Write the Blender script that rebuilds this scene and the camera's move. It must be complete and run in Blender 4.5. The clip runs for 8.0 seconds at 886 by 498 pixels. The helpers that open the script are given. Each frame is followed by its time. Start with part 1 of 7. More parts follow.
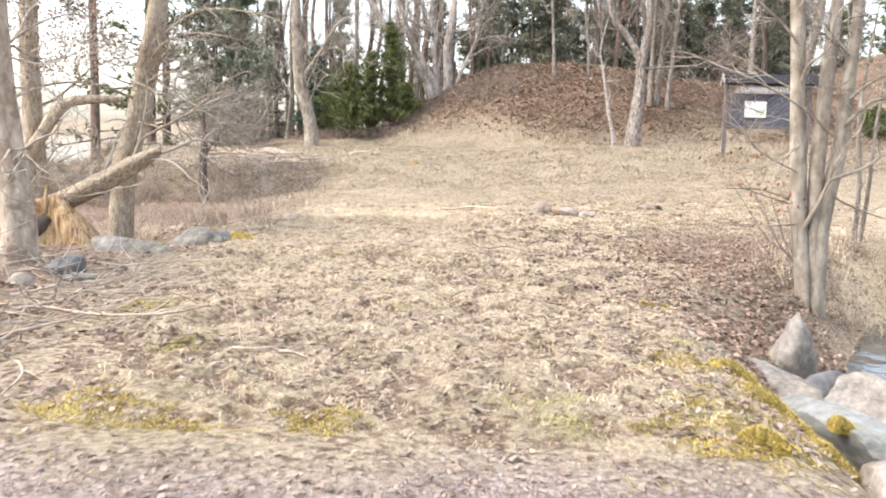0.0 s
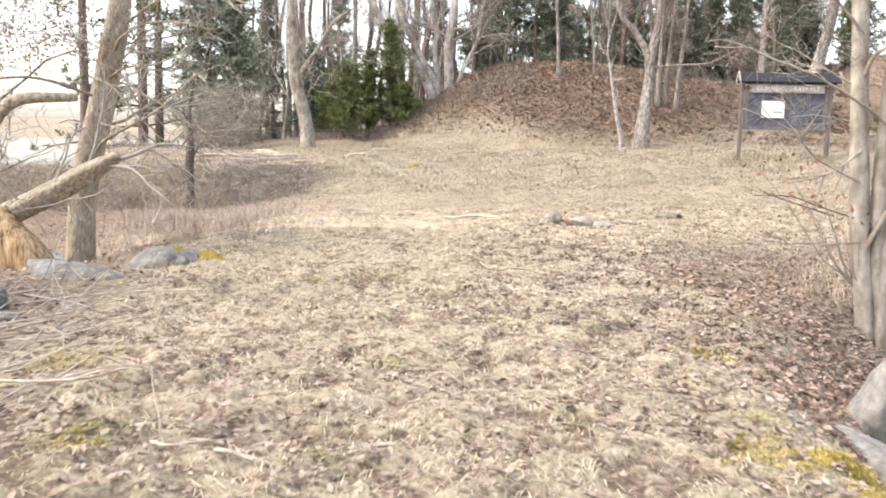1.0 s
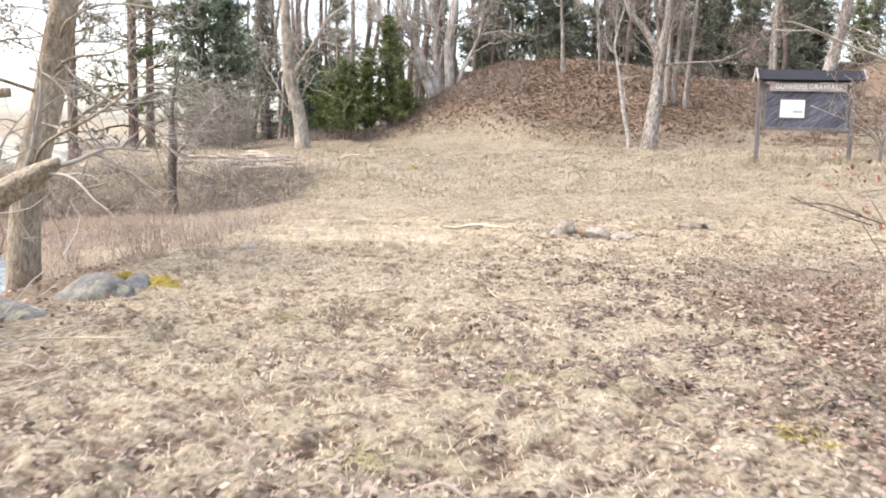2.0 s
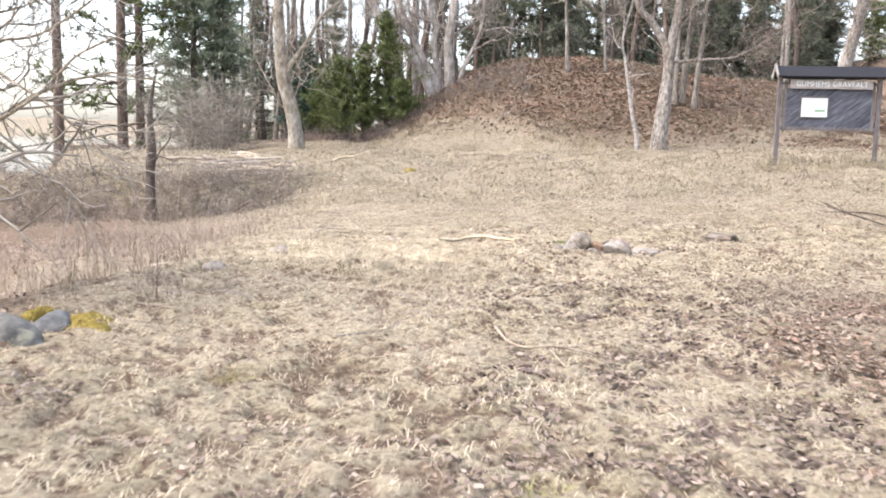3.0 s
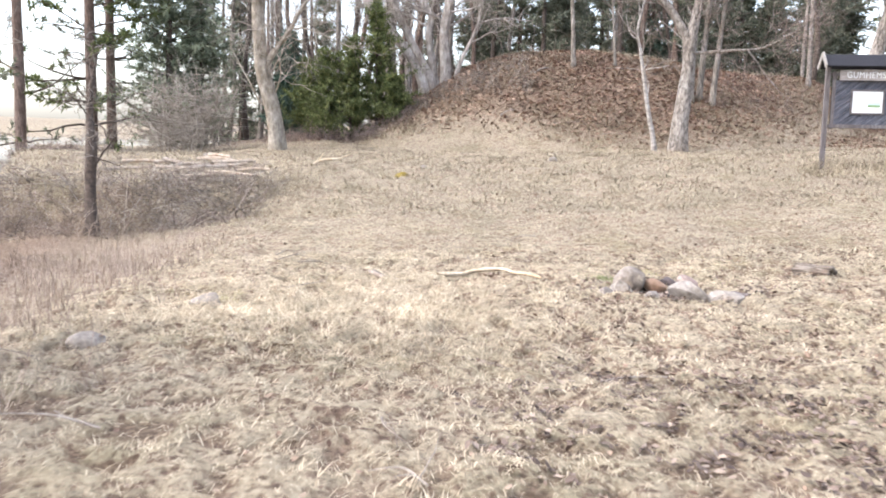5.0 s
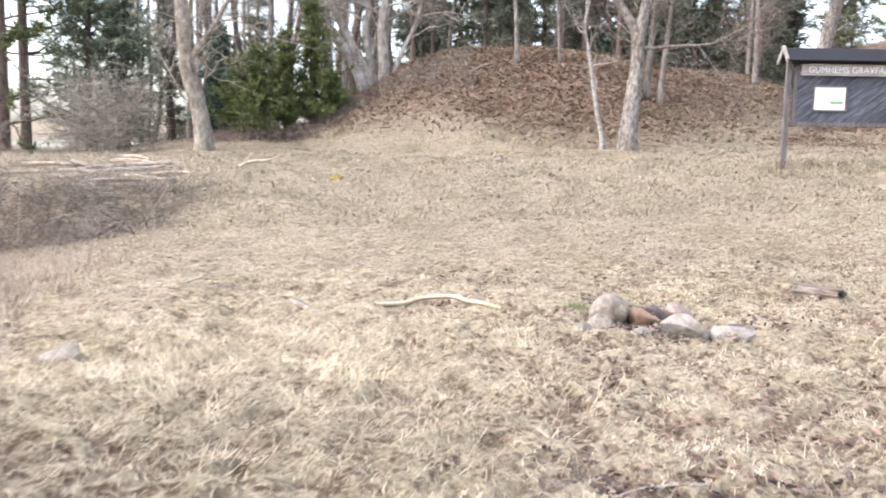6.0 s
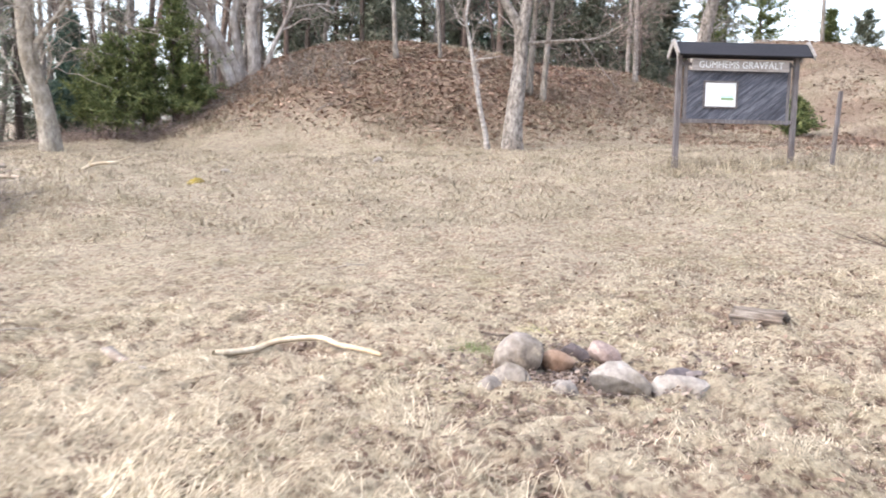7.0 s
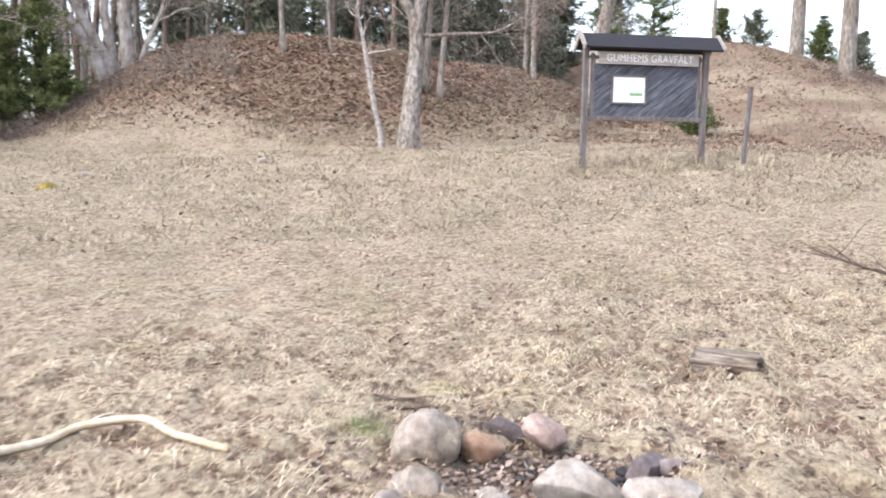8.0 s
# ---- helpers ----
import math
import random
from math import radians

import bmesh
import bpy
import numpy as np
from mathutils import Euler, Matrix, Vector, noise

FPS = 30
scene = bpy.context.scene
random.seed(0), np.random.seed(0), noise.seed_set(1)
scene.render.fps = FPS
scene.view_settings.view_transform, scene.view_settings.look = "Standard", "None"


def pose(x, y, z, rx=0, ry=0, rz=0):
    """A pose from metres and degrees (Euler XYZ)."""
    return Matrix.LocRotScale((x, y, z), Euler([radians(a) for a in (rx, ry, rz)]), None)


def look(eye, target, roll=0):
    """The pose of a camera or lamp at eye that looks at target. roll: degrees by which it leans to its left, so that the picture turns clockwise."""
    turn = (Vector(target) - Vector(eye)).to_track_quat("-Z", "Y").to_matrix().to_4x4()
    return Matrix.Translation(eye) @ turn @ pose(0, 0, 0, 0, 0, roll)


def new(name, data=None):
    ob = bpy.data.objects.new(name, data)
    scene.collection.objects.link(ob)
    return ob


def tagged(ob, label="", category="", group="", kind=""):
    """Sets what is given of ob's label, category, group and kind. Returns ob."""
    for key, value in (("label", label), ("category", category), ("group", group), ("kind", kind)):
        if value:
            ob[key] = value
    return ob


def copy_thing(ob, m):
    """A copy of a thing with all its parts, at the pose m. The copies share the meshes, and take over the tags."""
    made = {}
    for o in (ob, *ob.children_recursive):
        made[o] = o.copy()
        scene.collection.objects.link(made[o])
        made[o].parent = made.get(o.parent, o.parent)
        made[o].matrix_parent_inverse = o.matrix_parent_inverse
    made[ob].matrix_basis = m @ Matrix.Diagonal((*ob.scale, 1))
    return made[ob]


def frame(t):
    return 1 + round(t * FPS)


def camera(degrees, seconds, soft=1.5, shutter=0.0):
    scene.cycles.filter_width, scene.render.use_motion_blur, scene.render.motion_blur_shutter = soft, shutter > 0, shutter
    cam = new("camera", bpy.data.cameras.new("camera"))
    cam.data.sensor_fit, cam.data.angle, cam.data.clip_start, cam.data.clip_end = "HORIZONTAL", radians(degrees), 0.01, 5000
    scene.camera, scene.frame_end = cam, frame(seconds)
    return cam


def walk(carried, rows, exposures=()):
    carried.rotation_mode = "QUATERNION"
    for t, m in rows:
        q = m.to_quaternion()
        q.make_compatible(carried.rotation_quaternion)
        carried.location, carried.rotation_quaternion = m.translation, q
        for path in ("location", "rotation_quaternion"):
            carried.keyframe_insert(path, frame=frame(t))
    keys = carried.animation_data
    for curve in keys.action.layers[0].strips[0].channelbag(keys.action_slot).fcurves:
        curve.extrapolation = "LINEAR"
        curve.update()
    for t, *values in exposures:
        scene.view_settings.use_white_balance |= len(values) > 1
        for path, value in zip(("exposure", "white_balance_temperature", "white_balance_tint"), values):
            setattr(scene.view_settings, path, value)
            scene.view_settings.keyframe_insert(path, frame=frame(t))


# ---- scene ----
cam = camera(52.9, 8.0, soft=1.8, shutter=0.35)
METRES, EYE, TILT, LEAN, TURN = 12.0, 1.26, 0.0, 1.1, 0.0
ROWS = [
    (0.0, 0.0, 0.0, 0.0, 0.3, -6.97, -2.46),
    (0.5, -0.0003, 0.0539, 0.0009, 0.32, -6.96, -2.46),
    (1.0, -0.0015, 0.1124, 0.0031, 0.34, -6.96, -2.46),
    (1.5, -0.0027, 0.1701, 0.0045, 0.34, -6.97, -2.48),
    (3.0, -0.0012, 0.3508, 0.0068, 0.37, -6.96, -2.51),
    (3.5, -0.0018, 0.4103, 0.0069, 0.39, -6.95, -2.51),
    (4.0, -0.0047, 0.4754, 0.0073, 0.4, -6.95, -2.5),
    (5.5, -0.0068, 0.6706, 0.0065, -0.9, -6.92, -2.4),
    (6.0, -0.0045, 0.7377, 0.007, -3.83, -6.82, -2.32),
    (6.5, 0.0027, 0.8014, 0.0066, -7.73, -6.68, -2.22),
    (7.0, 0.0152, 0.868, 0.0062, -11.47, -6.56, -2.13),
    (7.5, 0.0307, 0.93, 0.0065, -14.68, -6.49, -2.07),
    (8.0, 0.0492, 0.9936, 0.007, -18.12, -6.4, -1.98),
]
walk(cam, [(t, pose(0, 0, EYE, TILT, LEAN, TURN) @ pose(METRES * x, METRES * y, METRES * z, 90 + pitch, roll, yaw)) for t, x, y, z, yaw, pitch, roll in ROWS], exposures=[(0, 2.2, 6750, 11), (3, 2.12, 6450, 11), (5.5, 2.12, 6300, 12), (6.5, 2.08, 6300, 12), (8, 2.04, 6250, 12)])
# ---- light ----
world = bpy.data.worlds.new("world")
scene.world = world
world.use_nodes = True
wn, wl = world.node_tree.nodes, world.node_tree.links
wn.clear()
SUN_AZ, SUN_EL = radians(-101), radians(50)
sky = wn.new("ShaderNodeTexSky")
sky.sky_type, sky.sun_disc = "NISHITA", False
sky.sun_elevation, sky.sun_rotation = SUN_EL, SUN_AZ
sky.dust_density, sky.air_density = 3.0, 1.0
haze = wn.new("ShaderNodeHueSaturation")
haze.inputs["Saturation"].default_value = 0.62
wbg = wn.new("ShaderNodeBackground")
wbg.inputs["Strength"].default_value = 0.15
wout = wn.new("ShaderNodeOutputWorld")
wl.new(sky.outputs[0], haze.inputs["Color"])
wl.new(haze.outputs[0], wbg.inputs["Color"])
wl.new(wbg.outputs[0], wout.inputs["Surface"])

sun = new("sun", bpy.data.lights.new("sun", "SUN"))
sun.data.energy, sun.data.angle, sun.data.color = 0.6, radians(75), (1.0, 0.92, 0.82)
sun_from = Vector((math.sin(SUN_AZ) * math.cos(SUN_EL), math.cos(SUN_AZ) * math.cos(SUN_EL), math.sin(SUN_EL)))
sun.matrix_world = look(sun_from * 60, (0, 0, 0))


# ---- materials ----
def material(name, rough=0.85, metal=0.0, spec=0.3):
    m = bpy.data.materials.new(name)
    m.use_nodes = True
    b = m.node_tree.nodes["Principled BSDF"]
    b.inputs["Roughness"].default_value = rough
    b.inputs["Metallic"].default_value = metal
    b.inputs["Specular IOR Level"].default_value = spec
    return m, m.node_tree.nodes, m.node_tree.links, b


def ramp(n, stops):
    r = n.new("ShaderNodeValToRGB")
    e = r.color_ramp.elements
    while len(e) < len(stops):
        e.new(0.5)
    for el, (p, c) in zip(e, stops):
        el.position, el.color = p, (*c, 1)
    return r


def noise_node(n, l, coord, scale, detail=6, rough=0.6, stretch=None):
    t = n.new("ShaderNodeTexNoise")
    t.inputs["Scale"].default_value, t.inputs["Detail"].default_value = scale, detail
    t.inputs["Roughness"].default_value = rough
    if stretch:
        mp = n.new("ShaderNodeMapping")
        mp.inputs["Scale"].default_value = stretch
        l.new(coord, mp.inputs["Vector"])
        coord = mp.outputs[0]
    l.new(coord, t.inputs["Vector"])
    return t


def mix(n, l, kind, fac, a, b):
    m = n.new("ShaderNodeMix")
    m.data_type, m.blend_type = "RGBA", kind
    for sock, v in ((0, fac), (6, a), (7, b)):
        if isinstance(v, (int, float)):
            m.inputs[sock].default_value = v
        elif isinstance(v, tuple):
            m.inputs[sock].default_value = (*v, 1)
        else:
            l.new(v, m.inputs[sock])
    return m.outputs[2]


def bumped(n, l, b, height, strength, dist):
    bp = n.new("ShaderNodeBump")
    bp.inputs["Strength"].default_value, bp.inputs["Distance"].default_value = strength, dist
    l.new(height, bp.inputs["Height"])
    l.new(bp.outputs[0], b.inputs["Normal"])


def world_place(n):
    return n.new("ShaderNodeNewGeometry").outputs["Position"]


def surface(name, stops, scale, stain, stain_scale=0.7, rough=0.85, bump=0.4, dist=0.01, stretch=None, object_space=True, spec=0.3, island=0.0, patch=None):
    """Two-scale noise colour with relief. island: how far single pieces differ in brightness. patch: colour, scale, threshold of spots."""
    m, n, l, b = material(name, rough, 0.0, spec)
    co = n.new("ShaderNodeTexCoord").outputs["Object"] if object_space else world_place(n)
    fine = noise_node(n, l, co, scale, 8, 0.65, stretch)
    big = noise_node(n, l, co, stain_scale, 4, 0.55)
    col = ramp(n, stops)
    l.new(fine.outputs[0], col.inputs[0])
    spread = n.new("ShaderNodeMapRange")
    spread.inputs[1].default_value, spread.inputs[2].default_value = 0.38, 0.66
    l.new(big.outputs[0], spread.inputs[0])
    out = mix(n, l, "MULTIPLY", spread.outputs[0], col.outputs[0], stain)
    if patch:
        pc, ps, pt = patch
        pn = noise_node(n, l, co, ps, 6, 0.6)
        pr = n.new("ShaderNodeMapRange")
        pr.inputs[1].default_value, pr.inputs[2].default_value = pt, pt + 0.08
        l.new(pn.outputs[0], pr.inputs[0])
        out = mix(n, l, "MIX", pr.outputs[0], out, pc)
    if island:
        g = n.new("ShaderNodeNewGeometry")
        o = n.new("ShaderNodeObjectInfo")
        s = n.new("ShaderNodeMath")
        s.operation = "ADD"
        l.new(g.outputs["Random Per Island"], s.inputs[0])
        l.new(o.outputs["Random"], s.inputs[1])
        w = n.new("ShaderNodeMath")
        w.operation = "FRACT"
        l.new(s.outputs[0], w.inputs[0])
        mr = n.new("ShaderNodeMapRange")
        mr.inputs[3].default_value, mr.inputs[4].default_value = 1 - island, 1 + island
        l.new(w.outputs[0], mr.inputs[0])
        out = mix(n, l, "MULTIPLY", 1.0, out, mr.outputs[0])
    l.new(out, b.inputs["Base Color"])
    bumped(n, l, b, fine.outputs[0], bump, dist)
    return m


def pieces(name, stops, rough=0.8, translucent=0.0, spec=0.2, clump=0.0, sweep=0.86):
    """Blades, leaves, needles: each island takes its own colour from the ramp."""
    m, n, l, b = material(name, rough, 0.0, spec)
    g = n.new("ShaderNodeNewGeometry")
    col = ramp(n, stops)
    l.new(g.outputs["Random Per Island"], col.inputs[0])
    big = noise_node(n, l, g.outputs["Position"], 0.9, 3, 0.5)
    sp = n.new("ShaderNodeMapRange")
    sp.inputs[1].default_value, sp.inputs[2].default_value, sp.inputs[3].default_value, sp.inputs[4].default_value = 0.32, 0.68, sweep, 1.1
    l.new(big.outputs[0], sp.inputs[0])
    out = mix(n, l, "MULTIPLY", 1.0, col.outputs[0], sp.outputs[0])
    if clump:
        cl = noise_node(n, l, g.outputs["Position"], clump, 2, 0.5)
        cm = n.new("ShaderNodeMapRange")
        cm.inputs[1].default_value, cm.inputs[2].default_value, cm.inputs[3].default_value, cm.inputs[4].default_value = 0.34, 0.64, 0.74, 1.14
        l.new(cl.outputs[0], cm.inputs[0])
        out = mix(n, l, "MULTIPLY", 1.0, out, cm.outputs[0])
    l.new(out, b.inputs["Base Color"])
    if translucent:
        tr = n.new("ShaderNodeBsdfTranslucent")
        l.new(out, tr.inputs[0])
        mx = n.new("ShaderNodeMixShader")
        mx.inputs[0].default_value = translucent
        l.new(b.outputs[0], mx.inputs[1])
        l.new(tr.outputs[0], mx.inputs[2])
        l.new(mx.outputs[0], n["Material Output"].inputs[0])
    return m


def ground_material():
    m, n, l, b = material("dry_meadow", 0.95, 0.0, 0.1)
    co = world_place(n)
    fine = noise_node(n, l, co, 26, 10, 0.72)
    mid = noise_node(n, l, co, 5.5, 6, 0.65)
    big = noise_node(n, l, co, 0.55, 4, 0.6)
    straw = ramp(n, [(0.30, (0.15, 0.118, 0.086)), (0.43, (0.28, 0.23, 0.165)), (0.55, (0.41, 0.345, 0.25)), (0.72, (0.54, 0.465, 0.345))])
    l.new(fine.outputs[0], straw.inputs[0])
    litter = ramp(n, [(0.30, (0.06, 0.04, 0.03)), (0.48, (0.15, 0.104, 0.076)), (0.62, (0.27, 0.197, 0.146)), (0.75, (0.40, 0.315, 0.24))])
    l.new(fine.outputs[0], litter.inputs[0])
    hum = noise_node(n, l, co, 15.0, 3, 0.55)
    fac = n.new("ShaderNodeMath")
    fac.operation = "MULTIPLY_ADD"
    l.new(big.outputs[0], fac.inputs[0])
    fac.inputs[1].default_value = 0.22
    l.new(hum.outputs[0], fac.inputs[2])
    fac2 = n.new("ShaderNodeMath")
    fac2.operation = "MULTIPLY_ADD"
    l.new(mid.outputs[0], fac2.inputs[0])
    fac2.inputs[1].default_value = 0.5
    l.new(fac.outputs[0], fac2.inputs[2])
    mr = n.new("ShaderNodeMapRange")
    mr.inputs[1].default_value, mr.inputs[2].default_value = 0.87, 1.0
    l.new(fac2.outputs[0], mr.inputs[0])
    att = n.new("ShaderNodeAttribute")
    att.attribute_name = "litter"
    mx = n.new("ShaderNodeMath")
    mx.operation = "MAXIMUM"
    l.new(mr.outputs[0], mx.inputs[0])
    l.new(att.outputs["Fac"], mx.inputs[1])
    # short grey-green sward of the far meadow
    at3 = n.new("ShaderNodeAttribute")
    at3.attribute_name = "sward"
    short = ramp(n, [(0.30, (0.09, 0.074, 0.054)), (0.45, (0.215, 0.18, 0.131)), (0.56, (0.325, 0.276, 0.203)), (0.74, (0.47, 0.406, 0.302))])
    l.new(fine.outputs[0], short.inputs[0])
    base = mix(n, l, "MIX", at3.outputs["Fac"], straw.outputs[0], short.outputs[0])
    out = mix(n, l, "MIX", mx.outputs[0], base, litter.outputs[0])
    gr = ramp(n, [(0.30, (0.12, 0.095, 0.085)), (0.5, (0.30, 0.25, 0.23)), (0.72, (0.50, 0.44, 0.42))])
    l.new(fine.outputs[0], gr.inputs[0])
    at2 = n.new("ShaderNodeAttribute")
    at2.attribute_name = "gravel"
    out = mix(n, l, "MIX", at2.outputs["Fac"], out, gr.outputs[0])
    # mossy, damper patches
    damp = noise_node(n, l, co, 1.1, 5, 0.6, (1.0, 0.7, 1.0))
    dr = n.new("ShaderNodeMapRange")
    dr.inputs[1].default_value, dr.inputs[2].default_value = 0.47, 0.66
    l.new(damp.outputs[0], dr.inputs[0])
    out = mix(n, l, "MULTIPLY", dr.outputs[0], out, (0.82, 0.83, 0.77))
    l.new(out, b.inputs["Base Color"])
    b1 = n.new("ShaderNodeBump")
    b1.inputs["Strength"].default_value, b1.inputs["Distance"].default_value = 0.7, 0.04
    b1.invert = True
    l.new(hum.outputs[0], b1.inputs["Height"])
    b2 = n.new("ShaderNodeBump")
    b2.inputs["Strength"].default_value, b2.inputs["Distance"].default_value = 0.9, 0.04
    l.new(fine.outputs[0], b2.inputs["Height"])
    l.new(b1.outputs[0], b2.inputs["Normal"])
    l.new(b2.outputs[0], b.inputs["Normal"])
    return m


def water_material():
    m, n, l, b = material("stream_water", 0.06, 0.0, 0.5)
    b.inputs["Base Color"].default_value = (0.045, 0.05, 0.05, 1)
    co = world_place(n)
    w = noise_node(n, l, co, 5.0, 3, 0.5, (1, 0.45, 1))
    bumped(n, l, b, w.outputs[0], 0.35, 0.06)
    return m


MAT_GROUND = ground_material()
MAT_WATER = water_material()
MAT_BARK_GREY = surface("grey_bark", [(0.32, (0.06, 0.053, 0.047)), (0.5, (0.19, 0.17, 0.15)), (0.68, (0.36, 0.33, 0.295))], 9, (0.66, 0.6, 0.5), 0.8, bump=0.8, dist=0.03, stretch=(1.6, 1.6, 0.35))
MAT_BARK_OLIVE = surface("pale_smooth_bark", [(0.3, (0.15, 0.128, 0.105)), (0.5, (0.30, 0.265, 0.22)), (0.72, (0.48, 0.435, 0.37))], 7, (0.6, 0.56, 0.5), 2.4, bump=0.5, dist=0.012, stretch=(1.2, 1.2, 0.6))
MAT_BARK_WARM = surface("warm_rough_bark", [(0.32, (0.17, 0.135, 0.10)), (0.48, (0.38, 0.315, 0.235)), (0.66, (0.60, 0.525, 0.415))], 14, (0.62, 0.56, 0.5), 2.2, bump=1.0, dist=0.04, stretch=(2.6, 2.6, 0.9))
MAT_BIRCH = surface("birch_bark", [(0.30, (0.055, 0.046, 0.04)), (0.45, (0.19, 0.168, 0.15)), (0.62, (0.37, 0.338, 0.305))], 7, (0.66, 0.6, 0.54), 0.7, bump=0.7, dist=0.025, stretch=(1.8, 1.8, 0.8), patch=((0.085, 0.072, 0.062), 8.0, 0.575))
MAT_BIRCH_YOUNG = surface("young_birch_bark", [(0.28, (0.08, 0.07, 0.064)), (0.42, (0.27, 0.248, 0.23)), (0.60, (0.44, 0.412, 0.385))], 5, (0.75, 0.7, 0.65), 0.9, bump=0.3, dist=0.01, stretch=(0.9, 0.9, 2.2))
MAT_PINE = surface("pine_bark", [(0.3, (0.05, 0.038, 0.032)), (0.5, (0.16, 0.115, 0.092)), (0.7, (0.27, 0.20, 0.162))], 9, (0.7, 0.64, 0.6), 0.4, bump=0.8, dist=0.03, stretch=(1.5, 1.5, 0.4))
MAT_DARKBARK = surface("dark_bark", [(0.3, (0.03, 0.025, 0.022)), (0.55, (0.11, 0.085, 0.07)), (0.75, (0.20, 0.16, 0.13))], 12, (0.7, 0.65, 0.6), 0.8, bump=0.7, dist=0.02)
MAT_TWIG = pieces("bare_twigs", [(0.0, (0.085, 0.07, 0.058)), (0.5, (0.19, 0.16, 0.135)), (1.0, (0.33, 0.29, 0.25))])
MAT_TWIG_PALE = pieces("pale_twigs", [(0.0, (0.15, 0.128, 0.105)), (0.5, (0.27, 0.237, 0.20)), (1.0, (0.40, 0.355, 0.31))])
MAT_TWIG_RED = pieces("reddish_stems", [(0.0, (0.12, 0.085, 0.07)), (0.5, (0.25, 0.19, 0.15)), (1.0, (0.42, 0.345, 0.275))])
MAT_NEEDLE = pieces("spruce_needles", [(0.0, (0.05, 0.066, 0.028)), (0.5, (0.115, 0.142, 0.056)), (1.0, (0.23, 0.245, 0.095))], 0.7, 0.3)
MAT_NEEDLE_BLUE = pieces("blue_green_needles", [(0.0, (0.045, 0.07, 0.055)), (0.5, (0.09, 0.135, 0.10)), (1.0, (0.16, 0.205, 0.15))], 0.7, 0.3)
MAT_NEEDLE_DARK = pieces("dark_needles", [(0.0, (0.075, 0.086, 0.062)), (0.5, (0.15, 0.162, 0.115)), (1.0, (0.255, 0.26, 0.19))], 0.7, 0.35)
MAT_STRAW = pieces("dry_grass", [(0.0, (0.22, 0.17, 0.12)), (0.2, (0.43, 0.352, 0.25)), (0.65, (0.62, 0.527, 0.388)), (1.0, (0.73, 0.645, 0.49))], 0.8, 0.25, clump=7.0)
MAT_STRAW_FAR = pieces("far_dry_grass", [(0.0, (0.12, 0.099, 0.07)), (0.3, (0.25, 0.21, 0.149)), (0.65, (0.365, 0.31, 0.222)), (1.0, (0.50, 0.438, 0.325))], 0.8, 0.2, clump=2.4, sweep=0.76)
MAT_STRAW_MID = pieces("short_dry_grass", [(0.0, (0.15, 0.12, 0.084)), (0.25, (0.315, 0.262, 0.186)), (0.65, (0.455, 0.388, 0.28)), (1.0, (0.59, 0.518, 0.385))], 0.8, 0.2, clump=4.0, sweep=0.76)
MAT_STICK_LOOSE = pieces("loose_sticks", [(0.0, (0.20, 0.16, 0.125)), (0.5, (0.36, 0.30, 0.245)), (1.0, (0.55, 0.48, 0.40))])
MAT_BRUSH = pieces("brush_stems", [(0.0, (0.07, 0.051, 0.044)), (0.5, (0.175, 0.132, 0.114)), (1.0, (0.35, 0.285, 0.245))])
MAT_BARK_PALE = surface("pale_willow_bark", [(0.3, (0.15, 0.13, 0.115)), (0.48, (0.34, 0.305, 0.275)), (0.68, (0.56, 0.52, 0.475))], 5, (0.62, 0.57, 0.53), 1.2, bump=0.6, dist=0.03, stretch=(1.4, 1.4, 0.5))
MAT_LEAF = pieces("fallen_leaves", [(0.0, (0.10, 0.062, 0.045)), (0.35, (0.22, 0.148, 0.108)), (0.7, (0.33, 0.24, 0.18)), (1.0, (0.41, 0.328, 0.26))], 0.8, 0.15)
MAT_LEAF_RED = pieces("rust_leaves", [(0.0, (0.14, 0.055, 0.035)), (0.5, (0.24, 0.10, 0.06)), (1.0, (0.34, 0.17, 0.105))], 0.8, 0.2)
MAT_BARK_MOTTLED = surface("mottled_pale_bark", [(0.3, (0.19, 0.152, 0.12)), (0.48, (0.37, 0.31, 0.25)), (0.68, (0.56, 0.495, 0.42))], 8, (0.66, 0.58, 0.5), 2.6, bump=0.8, dist=0.02, stretch=(1.6, 1.6, 0.7), patch=((0.20, 0.155, 0.115), 7.0, 0.54))
MAT_MOSS = surface("yellow_moss", [(0.3, (0.12, 0.085, 0.02)), (0.5, (0.26, 0.19, 0.045)), (0.7, (0.38, 0.30, 0.09))], 45, (0.72, 0.72, 0.5), 5, 0.95, 1.0, 0.02)
MAT_MOSS_BLADE = pieces("moss_fronds", [(0.0, (0.22, 0.165, 0.05)), (0.5, (0.38, 0.295, 0.095)), (1.0, (0.52, 0.43, 0.18))], 0.9, 0.2)
MAT_GREEN = pieces("green_grass", [(0.0, (0.10, 0.15, 0.05)), (1.0, (0.24, 0.27, 0.11))], 0.8, 0.2)


# ---- mesh helpers ----
def mesh_object(name, verts, faces, mat, smooth=True):
    me = bpy.data.meshes.new(name)
    me.from_pydata(verts, [], faces)
    if smooth:
        me.shade_smooth()
    me.materials.append(mat)
    return new(name, me)


def part(name, bm, mat, parent, label=""):
    me = bpy.data.meshes.new(name)
    bm.to_mesh(me)
    bm.free()
    me.materials.append(mat)
    ob = new(name, me)
    ob.parent = parent
    if label:
        ob["label"] = label
    return ob


